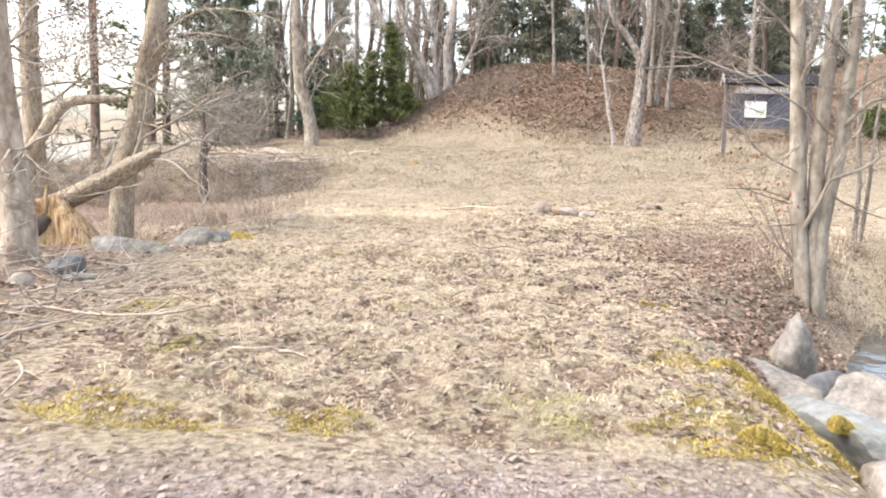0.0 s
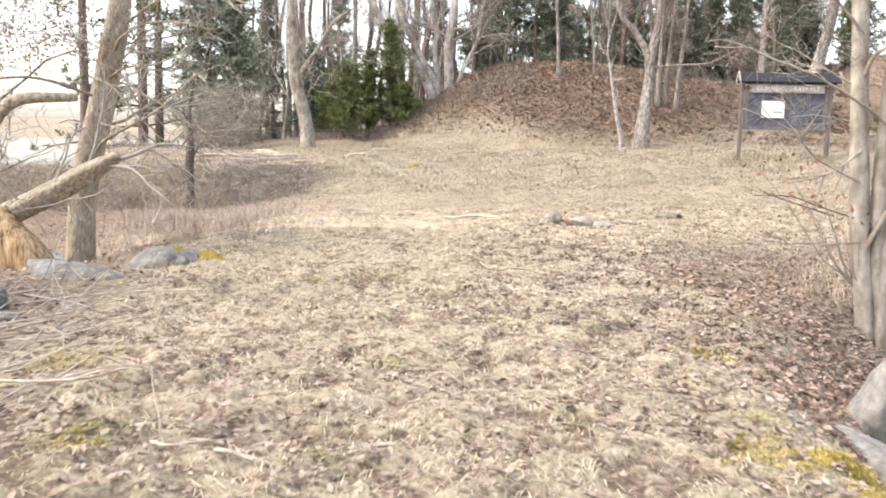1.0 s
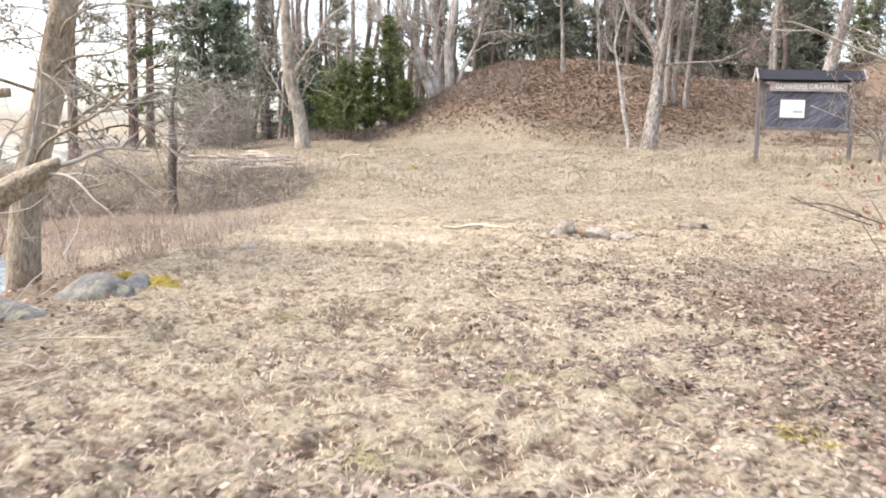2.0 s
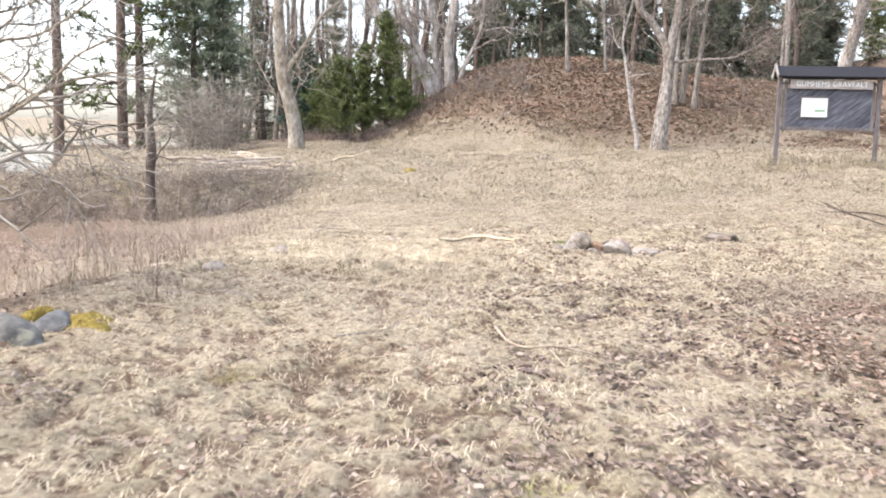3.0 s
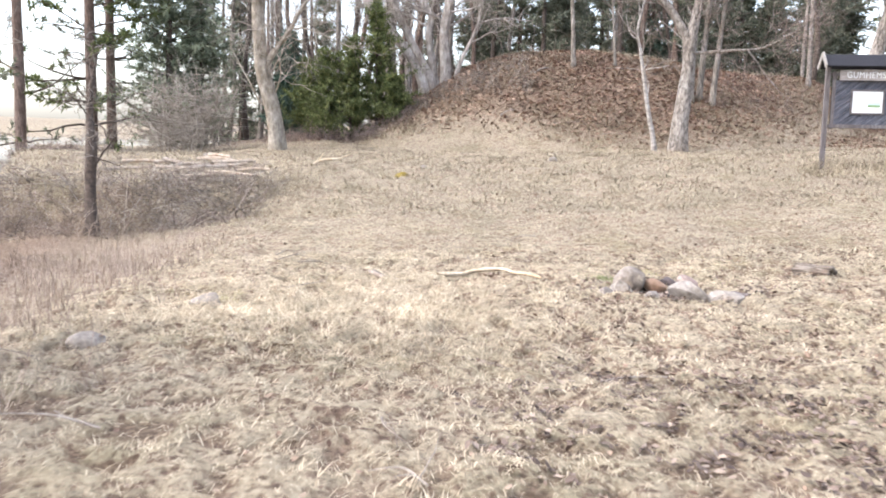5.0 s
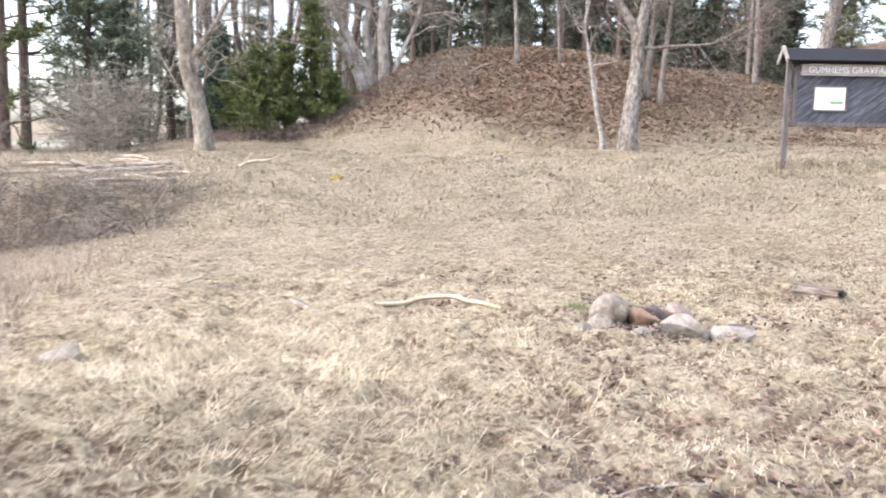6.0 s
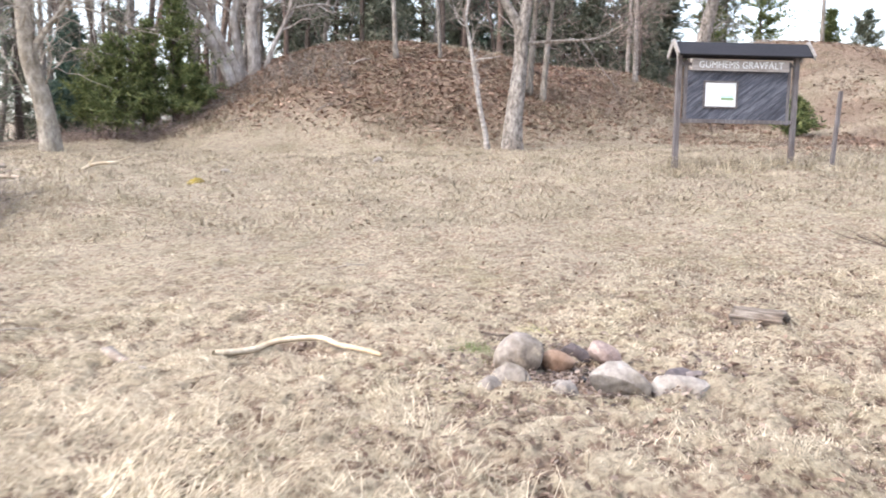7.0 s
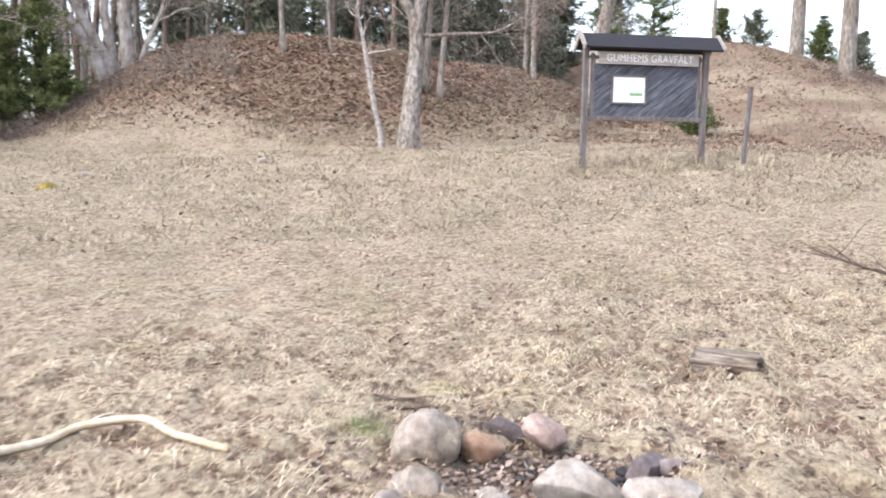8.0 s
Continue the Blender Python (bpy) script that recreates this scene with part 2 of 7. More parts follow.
def fast_mesh(name, verts, tris, mat, smooth=False):
    """A mesh of triangles straight from arrays."""
    me = bpy.data.meshes.new(name)
    nt = len(tris)
    me.vertices.add(len(verts))
    me.vertices.foreach_set("co", np.asarray(verts, np.float32).ravel())
    me.loops.add(nt * 3)
    me.loops.foreach_set("vertex_index", np.asarray(tris, np.int32).ravel())
    me.polygons.add(nt)
    me.polygons.foreach_set("loop_start", np.arange(0, nt * 3, 3, dtype=np.int32))
    if smooth:
        me.polygons.foreach_set("use_smooth", np.ones(nt, bool))
    me.update(calc_edges=True)
    me.materials.append(mat)
    return new(name, me)


def box(bm, lo, hi, bevel=0.0):
    r = bmesh.ops.create_cube(bm, size=1)
    for v in r["verts"]:
        v.co = Vector([lo[i] + (v.co[i] + 0.5) * (hi[i] - lo[i]) for i in range(3)])
    if bevel:
        es = list({e for v in r["verts"] for e in v.link_edges})
        bmesh.ops.bevel(bm, geom=es, offset=bevel, segments=2, affect="EDGES", profile=0.6)


class Tubes:
    """Collects tapered branches as triangles."""

    def __init__(self):
        self.v, self.t, self.n = [], [], 0

    def add(self, pts, radii, sides):
        pts = np.asarray(pts, float)
        m = len(pts)
        d = np.gradient(pts, axis=0)
        d /= np.linalg.norm(d, axis=1)[:, None] + 1e-9
        ref = np.array([0.0, 0.0, 1.0]) if abs(d[0, 2]) < 0.8 else np.array([1.0, 0.0, 0.0])
        a = np.cross(d, ref)
        a /= np.linalg.norm(a, axis=1)[:, None] + 1e-9
        b = np.cross(d, a)
        ang = np.arange(sides) * (2 * math.pi / sides)
        ring = np.cos(ang)[None, :, None] * a[:, None, :] + np.sin(ang)[None, :, None] * b[:, None, :]
        rad = np.asarray(radii, float)
        if rad.ndim == 1:
            rad = np.repeat(rad[:, None], sides, 1)
        self.v.append((pts[:, None, :] + ring * rad[:, :, None]).reshape(-1, 3))
        i = np.arange(m - 1)[:, None] * sides + np.arange(sides)[None, :]
        j = np.arange(m - 1)[:, None] * sides + (np.arange(sides)[None, :] + 1) % sides
        q = np.stack([i, j, j + sides, i, j + sides, i + sides], -1).reshape(-1, 3)
        self.t.append(q + self.n)
        cap = [[self.n + (m - 1) * sides + k, self.n + (m - 1) * sides + k + 1, self.n + (m - 1) * sides] for k in range(1, sides - 1)]
        self.t.append(np.array(cap))
        self.n += m * sides

    def split(self):
        """Each branch as a collection of its own."""
        out, n = [], 0
        for k in range(0, len(self.v)):
            one = Tubes()
            one.v, one.t = [self.v[k]], [np.concatenate(self.t[2 * k:2 * k + 2]) - n]
            n += len(self.v[k])
            out.append(one)
        return out

    def make(self, name, mat, parent=None, label=""):
        if not self.v:
            return None
        ob = fast_mesh(name, np.concatenate(self.v), np.concatenate(self.t), mat, True)
        if parent:
            ob.parent = parent
        if label:
            ob["label"] = label
        return ob


def unit(v):
    return v / (np.linalg.norm(v) + 1e-9)


def wander(rng, start, way, length, steps, gnarl, lift):
    """A crooked path from start. lift: how strongly it turns up (or, below zero, down)."""
    pts, d = [np.array(start, float)], unit(np.array(way, float))
    for _ in range(steps):
        d = unit(d + rng.normal(0, gnarl, 3) + np.array([0, 0, lift]))
        pts.append(pts[-1] + d * length / steps)
    return np.array(pts)


def sprout(rng, limbs, twigs, path, radius, level, spec):
    """Side branches of one branch, down to the twigs."""
    count, reach, spread, gnarl, lift, thin, last, from_ = spec["count"][level], spec["reach"][level], spec["spread"], spec["gnarl"], spec["lift"], spec["thin"], spec["levels"], spec["bare"][level]
    seg = np.linalg.norm(np.diff(path, axis=0), axis=1)
    for k in range(count):
        f = from_ + (1 - from_) * (k + rng.random()) / count
        x = f * (len(path) - 1)
        i = min(int(x), len(path) - 2)
        p = path[i] + (path[i + 1] - path[i]) * (x - i)
        along = unit(path[i + 1] - path[i])
        side = rng.normal(0, 1, 3)
        side = unit(side - along * side.dot(along))
        if level == 0:
            side[2] = side[2] * 0.5
        way = unit(along * math.cos(spread) + side * math.sin(spread) * (0.7 + 0.6 * rng.random()))
        ln = reach * (1.15 - 0.65 * f) * (0.6 + 0.8 * rng.random())
        r0 = max(spec["least"], min(radius[i] * 0.7, ln * thin))
        steps = (6, 5, 4, 3)[level]
        pth = wander(rng, p, way, ln, steps, gnarl, lift)
        rad = np.linspace(r0, max(spec["least"] * 0.6, r0 * 0.25), steps + 1)
        (limbs if level == 0 else twigs).add(pth, rad, (6, 4, 3, 3)[level])
        if level + 1 < last:
            sprout(rng, limbs, twigs, pth, rad, level + 1, spec)


def trunk_tube(tubes, path, radii, rng, sides=14, knobby=0.07, flare=1.35, foot=0.5):
    """A trunk with a flared foot and uneven girth, along a smoothed path."""
    path, radii = np.asarray(path, float), np.asarray(radii, float)
    n = len(path)
    s = np.linspace(0, n - 1, max(10, n * 5))
    i = np.clip(s.astype(int), 0, n - 2)
    f = (s - i)[:, None]
    p0, p1, p2, p3 = path[np.clip(i - 1, 0, n - 1)], path[i], path[i + 1], path[np.clip(i + 2, 0, n - 1)]
    pts = 0.5 * (2 * p1 + (p2 - p0) * f + (2 * p0 - 5 * p1 + 4 * p2 - p3) * f * f + (3 * p1 - p0 - 3 * p2 + p3) * f ** 3)
    rad = np.interp(s, np.arange(n), radii)
    h = np.concatenate([[0], np.cumsum(np.linalg.norm(np.diff(pts, axis=0), axis=1))])
    rad = rad * (1 + (flare - 1) * np.exp(-h / foot * 1.6))
    ang = np.arange(sides) * 2 * math.pi / sides
    ph = rng.random(6) * 6.28
    rough = 1 + knobby * (np.sin(3 * ang[None] + ph[0] + 0.7 * h[:, None]) + 0.7 * np.sin(5 * ang[None] + ph[1] - 1.1 * h[:, None]) + 0.6 * np.sin(2 * ang[None] + 2.3 * h[:, None] + ph[2]))
    rough *= 1 + 0.22 * np.exp(-h / foot * 2)[:, None] * np.sin(4 * ang + ph[3])[None]
    tubes.add(pts, rad[:, None] * rough, sides)
    return pts, rad


def root(name, x, y, z, label, category, group="", kind=""):
    e = new(name)
    e.location = (x, y, z)
    e.empty_display_size = 0.2
    return tagged(e, label, category, group, kind)


def bare_tree(name, x, y, z, stems, spec, seed, bark, twigmat, label, group="", sides=14, split=True, flare=1.35):
    """stems: (path relative to the foot, radii)."""
    rng = np.random.default_rng(seed)
    e = root(name, x, y, z, label, "tree", group)
    limbs, twigs = Tubes(), Tubes()
    for path, radii in stems:
        trunk = Tubes()
        pts, rad = trunk_tube(trunk, path, radii, rng, sides, flare=flare)
        trunk.make("trunk", bark, e)
        sprout(rng, limbs, twigs, pts, rad, 0, spec)
    for one in (limbs.split() if split else [limbs]):
        ob = one.make("limb" if split else "branchwork", bark, e)
        if not split:
            tagged(ob, kind="stuff")
    tagged(twigs.make("twig_canopy", twigmat, e), kind="stuff")
    return e


def tree_spec(count, reach, bare=(0.3, 0.2, 0.15, 0.1), spread=1.0, gnarl=0.22, lift=0.05, thin=0.022, least=0.004):
    return dict(count=count, reach=reach, spread=spread, gnarl=gnarl, lift=lift, thin=thin, levels=len(count), bare=bare, least=least)


def needles(rng, v, t, path, width, per, length, droop=-0.2):
    """Short needle sprays along a branch."""
    for i in range(len(path) - 1):
        for _ in range(per):
            f = rng.random()
            p = path[i] + (path[i + 1] - path[i]) * f
            along = unit(path[i + 1] - path[i])
            w = unit(along * 0.7 + rng.normal(0, 0.75, 3) + np.array([0, 0, droop]))
            s = unit(np.cross(w, rng.normal(0, 1, 3)))
            ln = length * (0.6 + 0.8 * rng.random())
            k = len(v)
            v.extend([p - s * width * 0.5, p + s * width * 0.5, p + w * ln * 0.6 + s * width * 0.8, p + w * ln])
            t.extend([(k, k + 1, k + 2), (k, k + 2, k + 3)])


def conifer(name, x, y, z, height, radius, seed, mat, label, group="", whorls=16, per=5, spray=5, length=0.3, width=0.05, clear=0.04, tilt=-0.12, trunk_r=None, bark=None, ragged=0.35, droop=-0.2):
    rng = np.random.default_rng(seed)
    e = root(name, x, y, z, label, "tree", group)
    trunk, limbs = Tubes(), Tubes()
    tr = trunk_r or height * 0.016
    bark = bark or MAT_DARKBARK
    trunk_tube(trunk, [(0, 0, -0.3), (rng.normal(0, 0.05), rng.normal(0, 0.05), height * 0.5), (0, 0, height)], [tr, tr * 0.6, 0.02], rng, 9, 0.04)
    v, t = [], []
    for w in range(whorls):
        f = clear + (1 - clear) * (w + 0.5 * rng.random()) / whorls
        h = height * f
        r = radius * (1 - f) ** 0.8 * (0.75 + 0.35 * math.sin(w * 1.9 + seed)) + 0.12
        for k in range(per):
            a = rng.random() * 6.283
            ln = r * (1 - ragged + 2 * ragged * rng.random())
            way = np.array([math.cos(a), math.sin(a), tilt + 0.55 * f + rng.normal(0, 0.1)])
            pth = wander(rng, (0, 0, h), way, ln, 4, 0.1, 0.06)
            limbs.add(pth, np.linspace(max(0.006, ln * 0.012), 0.004, 5), 3)
            needles(rng, v, t, pth, width, spray, length, droop)
            for _ in range(3):
                i = rng.integers(1, 4)
                sub = wander(rng, pth[i], way + rng.normal(0, 0.7, 3) * np.array([1, 1, 0.4]), ln * 0.45, 2, 0.15, 0.0)
                needles(rng, v, t, sub, width, spray, length, droop)
    trunk.make("trunk", bark, e)
    tagged(limbs.make("branchwork", bark, e), kind="stuff")
    fol = fast_mesh("foliage", np.array(v), np.array(t), mat)
    fol.parent = e
    tagged(fol, kind="stuff")
    return e


def rock(name, x, y, z, size, seed, mat, label, turn=0.0, angular=0.0, tilt=(0, 0), category="stone", group="", sub=4, kind="", taper=0.0):
    """A stone: a rounded or split block with uneven faces."""
    rng = np.random.default_rng(seed)
    bm = bmesh.new()
    bmesh.ops.create_icosphere(bm, subdivisions=sub, radius=1)
    cuts = [(unit(rng.normal(0, 1, 3)), 0.36 + 0.26 * rng.random()) for _ in range(9 if angular > 0.6 else 15)]
    off = Vector(rng.random(3) * 40)
    for v in bm.verts:
        p = np.array(v.co)
        if angular:
            for nrm, dd in cuts:
                s = p.dot(nrm) - dd
                if s > 0:
                    p = p - nrm * s * angular
        q = Vector(p)
        k = 1 + (0.13 - 0.08 * angular) * noise.noise(q * 1.3 + off) + 0.05 * noise.noise(q * 4 + off) + 0.016 * noise.noise(q * 13 + off)
        slim = 1 - taper * (q.z + 1) / 2
        v.co = Vector((q.x * size[0] * slim, q.y * size[1] * slim, q.z * size[2])) * (0.5 * k)
    for f in bm.faces:
        f.smooth = True
    me = bpy.data.meshes.new(name)
    bm.to_mesh(me)
    bm.free()
    if angular > 0.6:
        me.set_sharp_from_angle(angle=radians(17))
    me.materials.append(mat)
    ob = new(name, me)
    ob.matrix_world = pose(x, y, z, tilt[0], tilt[1], turn)
    return tagged(ob, label, category, group, kind)


# ---- ground ----
def smooth01(a):
    a = np.clip(a, 0, 1)
    return a * a * (3 - 2 * a)


def near_line(x, y, line):
    """Distance to a broken line."""
    best = np.full(np.shape(x), 1e9)
    for (ax, ay), (bx, by) in zip(line[:-1], line[1:]):
        dx, dy = bx - ax, by - ay
        f = np.clip(((x - ax) * dx + (y - ay) * dy) / (dx * dx + dy * dy), 0, 1)
        best = np.minimum(best, np.hypot(x - ax - f * dx, y - ay - f * dy))
    return best


STREAM_E = [(3.6, 2.6), (3.7, 5.0), (4.3, 7.0), (5.9, 9.6), (9.0, 10.6), (14.0, 9.0), (30.0, 4.0)]
STREAM_W = [(-6.6, 3.0), (-6.6, 9.0), (-6.0, 13.4), (-8.8, 16.8), (-16.0, 20.0), (-34.0, 34.0), (-60.0, 70.0)]
WATER_Z = -0.78
PROFILE_Y = [0, 8, 11, 15.5, 18.3, 22, 28, 32.7, 37, 46, 60, 120]
PROFILE_Z = [0.05, 0.06, 0.07, -0.02, -0.1, 0.06, 0.47, 0.68, 0.98, 1.5, 1.9, 2.2]
LEAN_Y = [0, 10, 13, 16, 20, 27, 35, 46]
LEAN_Z = [-0.03, -0.03, 0.0, 0.02, 0.045, 0.06, 0.045, 0.0]


def ground_z(x, y):
    x, y = np.asarray(x, float), np.asarray(y, float)
    z = np.zeros(np.broadcast(x, y).shape)
    for o in (-1.6, -0.8, 0, 0.8, 1.6):
        z = z + (np.interp(y + o, PROFILE_Y, PROFILE_Z) + np.clip(x, -9, 13) * np.interp(y + o, LEAN_Y, LEAN_Z)) / 5
    # burial mound and the lower hump beside it
    dx = np.abs(x - 5.9)
    r = np.sqrt(np.where(x < 5.9, (dx / 10.2) ** 3, (dx / 14.0) ** 2) + ((y - 46.5) / 10.5) ** 2)
    z = z + 3.75 * np.cos(np.clip(r, 0, 1) * math.pi / 2) ** 1.5
    z = z + 1.5 * np.exp(-((x - 16.0) / 3.6) ** 2 - ((y - 46) / 5.0) ** 2)
    # hill rising beyond the notice board
    z = z + 4.9 * smooth01((y - 33.5) / 17) * smooth01((x - 16) / 8) * (1 - 0.035 * np.clip(x - 28, 0, 12))
    # brushy bank above the gully
    gully = smooth01((-2.2 - x) / 3.0) * smooth01((y - 11) / 3) * smooth01((24.4 - y) / 1.2)
    z = z - 0.26 * gully
    rise = smooth01((y - np.interp(x, [-3.6, -1.5], [23.3, 21.0])) / np.interp(x, [-3.6, -1.5], [1.6, 6.0]))
    z = z + np.interp(x, [-12, -8.8, -5.5, -3.7, -2.4, -0.5, 1.0], [0.72, 0.68, 0.42, 0.38, 0.25, 0.1, 0.0]) * rise * smooth01((40 - y) / 11)
    # hollow under the bank trees
    z = z - 0.33 * smooth01((-3.0 - x) / 1.1) * smooth01((y - 8.4) / 1.2) * smooth01((16 - y) / 3)
    z = z - 0.85 * smooth01((-x - 5) / 8) * smooth01((y - 33) / 12)
    # lake shore
    lake = smooth01((-x - 12.5) / 4) * smooth01((y - 49.5) / 4)
    lake = np.maximum(lake, smooth01((-x - 9.1 - 0.43 * (y - 26)) / 1.8) * smooth01((y - 24.5) / 2.5))
    z = z * (1 - lake) - 2.0 * lake
    far = smooth01((np.hypot(x, y) - 330) / 60)
    z = z + far * (2.5 + 7.5 * smooth01((np.hypot(x, y) - 350) / 160))
    for line, w in ((STREAM_E, 1.9), (STREAM_W, 2.0)):
        d = near_line(x, y, line)
        k = smooth01(1 - (d - 0.45) / w) * smooth01((300 - np.hypot(x, y)) / 100)
        z = z * (1 - k) - 1.05 * k
    amp = np.clip(0.5 + 0.02 * y, 0.5, 1.6) * smooth01((200 - np.hypot(x, y)) / 100)
    z = z + amp * (0.018 * np.sin(2.1 * x + 0.7 * y + 1) + 0.014 * np.sin(-1.1 * x + 2.9 * y) + 0.010 * np.sin(4.7 * x - 3.1 * y + 2) + 0.008 * np.sin(6.1 * x + 7.3 * y))
    return z


def gz(x, y):
    return float(ground_z(x, y))


def litter_amount(x, y):
    """Where leaf litter covers the grass: the banks, the mound, under the brush."""
    a = smooth01((near_line(x, y, [(2.9, 4.5), (3.1, 8.0), (3.3, 10.0), (4.7, 12.0)]) * -1 + 1.45 + 0.35 * np.sin(x * 3.1 + y * 1.3) + 0.2 * np.sin(x * 7 - y * 4)) / 1.1) * 0.7
    m = np.hypot((x - 4.6) / np.where(x > 4.6, 13.0, 10.0), (y - 46.5) / np.interp(x, [2, 7], [9.0, 11.5]))
    a = np.maximum(a, 0.85 * smooth01((1.0 - m) / 0.35))
    a = np.maximum(a, 0.9 * smooth01((-4.0 - x) / 3) * smooth01((y - 12) / 4) * smooth01((25 - y) / 3))
    a = np.maximum(a, 0.8 * smooth01((-2.0 - x) / 1.2) * smooth01((12 - y) / 2))
    a = np.maximum(a, smooth01((1.25 - np.hypot((x - 2.1) / 0.42, (y - 14.98) / 0.36)) / 0.4))
    a = np.maximum(a, 0.9 * smooth01((y - 41) / 6) * smooth01((150 - y) / 40) * smooth01((x + 12) / 5))
    a = np.maximum(a, 0.85 * smooth01((x - 12) / 4) * smooth01((y - 29) / 4) * smooth01((0.6 * value_noise(x, y * 2.2, 3.0) + 0.4 * value_noise(x, y * 1.8, 0.9) - 0.34) / 0.28) * smooth01((150 - y) / 40))
    return a


def sward_amount(x, y):
    """Where the grass is short and grey-green: beyond the tussocks round the fire ring."""
    return smooth01((y - 15.5 + 2.5 * (value_noise(x, y, 2.2) - 0.5)) / 6) * (0.75 + 0.5 * (value_noise(x, y * 1.7, 1.1) - 0.5))


def gravel_amount(x, y):
    return smooth01((y + 2.2) / 0.8) * smooth01((3.55 + 0.15 * np.sin(x * 2.3) + 0.1 * np.sin(x * 6.1 + 1) - y) / 0.9)


def axis(lo, hi, step, far_lo, far_hi, grow=1.16):
    mid = list(np.arange(lo, hi, step))
    a, s = [], step
    p = lo
    while p > far_lo:
        s *= grow
        p -= s
        a.append(p)
    b, s, p = [], step, mid[-1]
    while p < far_hi:
        s *= grow
        p += s
        b.append(p)
    return np.array(a[::-1] + mid + b)


def build_ground():
    gx = axis(-9, 13, 0.16, -3000, 3000)
    gy = axis(-2, 44, 0.2, -1500, 4000)
    X, Y = np.meshgrid(gx, gy)
    Z = ground_z(X, Y)
    nx, ny = len(gx), len(gy)
    v = np.stack([X, Y, Z], -1).reshape(-1, 3)
    i = (np.arange(ny - 1)[:, None] * nx + np.arange(nx - 1)[None]).ravel()
    t = np.concatenate([np.stack([i, i + 1, i + nx + 1], -1), np.stack([i, i + nx + 1, i + nx], -1)])
    ob = fast_mesh("ground", v, t, MAT_GROUND, True)
    for nm, f in (("litter", litter_amount), ("gravel", gravel_amount), ("sward", sward_amount)):
        at = ob.data.attributes.new(nm, "FLOAT", "POINT")
        at.data.foreach_set("value", f(X, Y).ravel().astype(np.float32))
    return tagged(ob, "dry straw-coloured meadow with brown leaf litter and moss", "ground", kind="structure")


TABLE = np.random.default_rng(5).random((256, 256))


def value_noise(x, y, size):
    """Smooth lattice noise, 0 to 1; size: the cell in metres."""
    u, w = x / size + 1000.3, y / size + 1000.7
    i, j = np.floor(u).astype(int), np.floor(w).astype(int)
    f, g = smooth01(u - i), smooth01(w - j)
    a, b = TABLE[i % 256, j % 256], TABLE[(i + 1) % 256, j % 256]
    c, d = TABLE[i % 256, (j + 1) % 256], TABLE[(i + 1) % 256, (j + 1) % 256]
    return (a + (b - a) * f) * (1 - g) + (c + (d - c) * f) * g


def in_turf(x, y):
    """1 on the near meadow, 0 on the path, the banks and far off."""
    k = smooth01((y - 3.4) / 0.5) * smooth01((35.5 - y) / 3.0) * smooth01((x + 5.0 + 0.1 * (y - 14)) / 0.6)
    k = k * smooth01((np.where(y < 12, 1.9 + 0.16 * (y - 4), 3.2 + 0.75 * (y - 12)) - x) / 0.5)
    k = k * smooth01((x + np.where(y < 10, 1.9 + 0.14 * (y - 4), 2.9 + 0.12 * (y - 10))) / 0.6)
    return k * smooth01((np.hypot((x - 2.1) / 0.55, (y - 15.0) / 0.48) - 0.75) / 0.3)


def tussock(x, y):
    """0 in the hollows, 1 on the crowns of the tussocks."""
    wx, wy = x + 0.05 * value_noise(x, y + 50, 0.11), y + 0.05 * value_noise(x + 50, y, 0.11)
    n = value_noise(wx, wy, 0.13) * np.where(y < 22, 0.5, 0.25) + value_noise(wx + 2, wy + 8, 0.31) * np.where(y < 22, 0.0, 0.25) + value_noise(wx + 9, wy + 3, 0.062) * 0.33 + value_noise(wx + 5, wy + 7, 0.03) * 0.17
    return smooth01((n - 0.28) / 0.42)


def turf_height(x, y):
    """Tussocks a hand wide with hollows between, on low swells."""
    n = tussock(x, y)
    return in_turf(x, y) * (np.interp(y, [11, 12, 17, 20], [0.046, 0.06, 0.055, 0.026]) * n + 0.025 * value_noise(x + 3, y + 3, 0.45)) - 0.012 * (in_turf(x, y) < 0.02)


def litter_and_hollows(x, y):
    """Leaf litter, plus its dark colour laid in the tussock hollows for dark crevices."""
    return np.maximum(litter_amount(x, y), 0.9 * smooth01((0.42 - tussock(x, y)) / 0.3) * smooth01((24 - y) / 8))


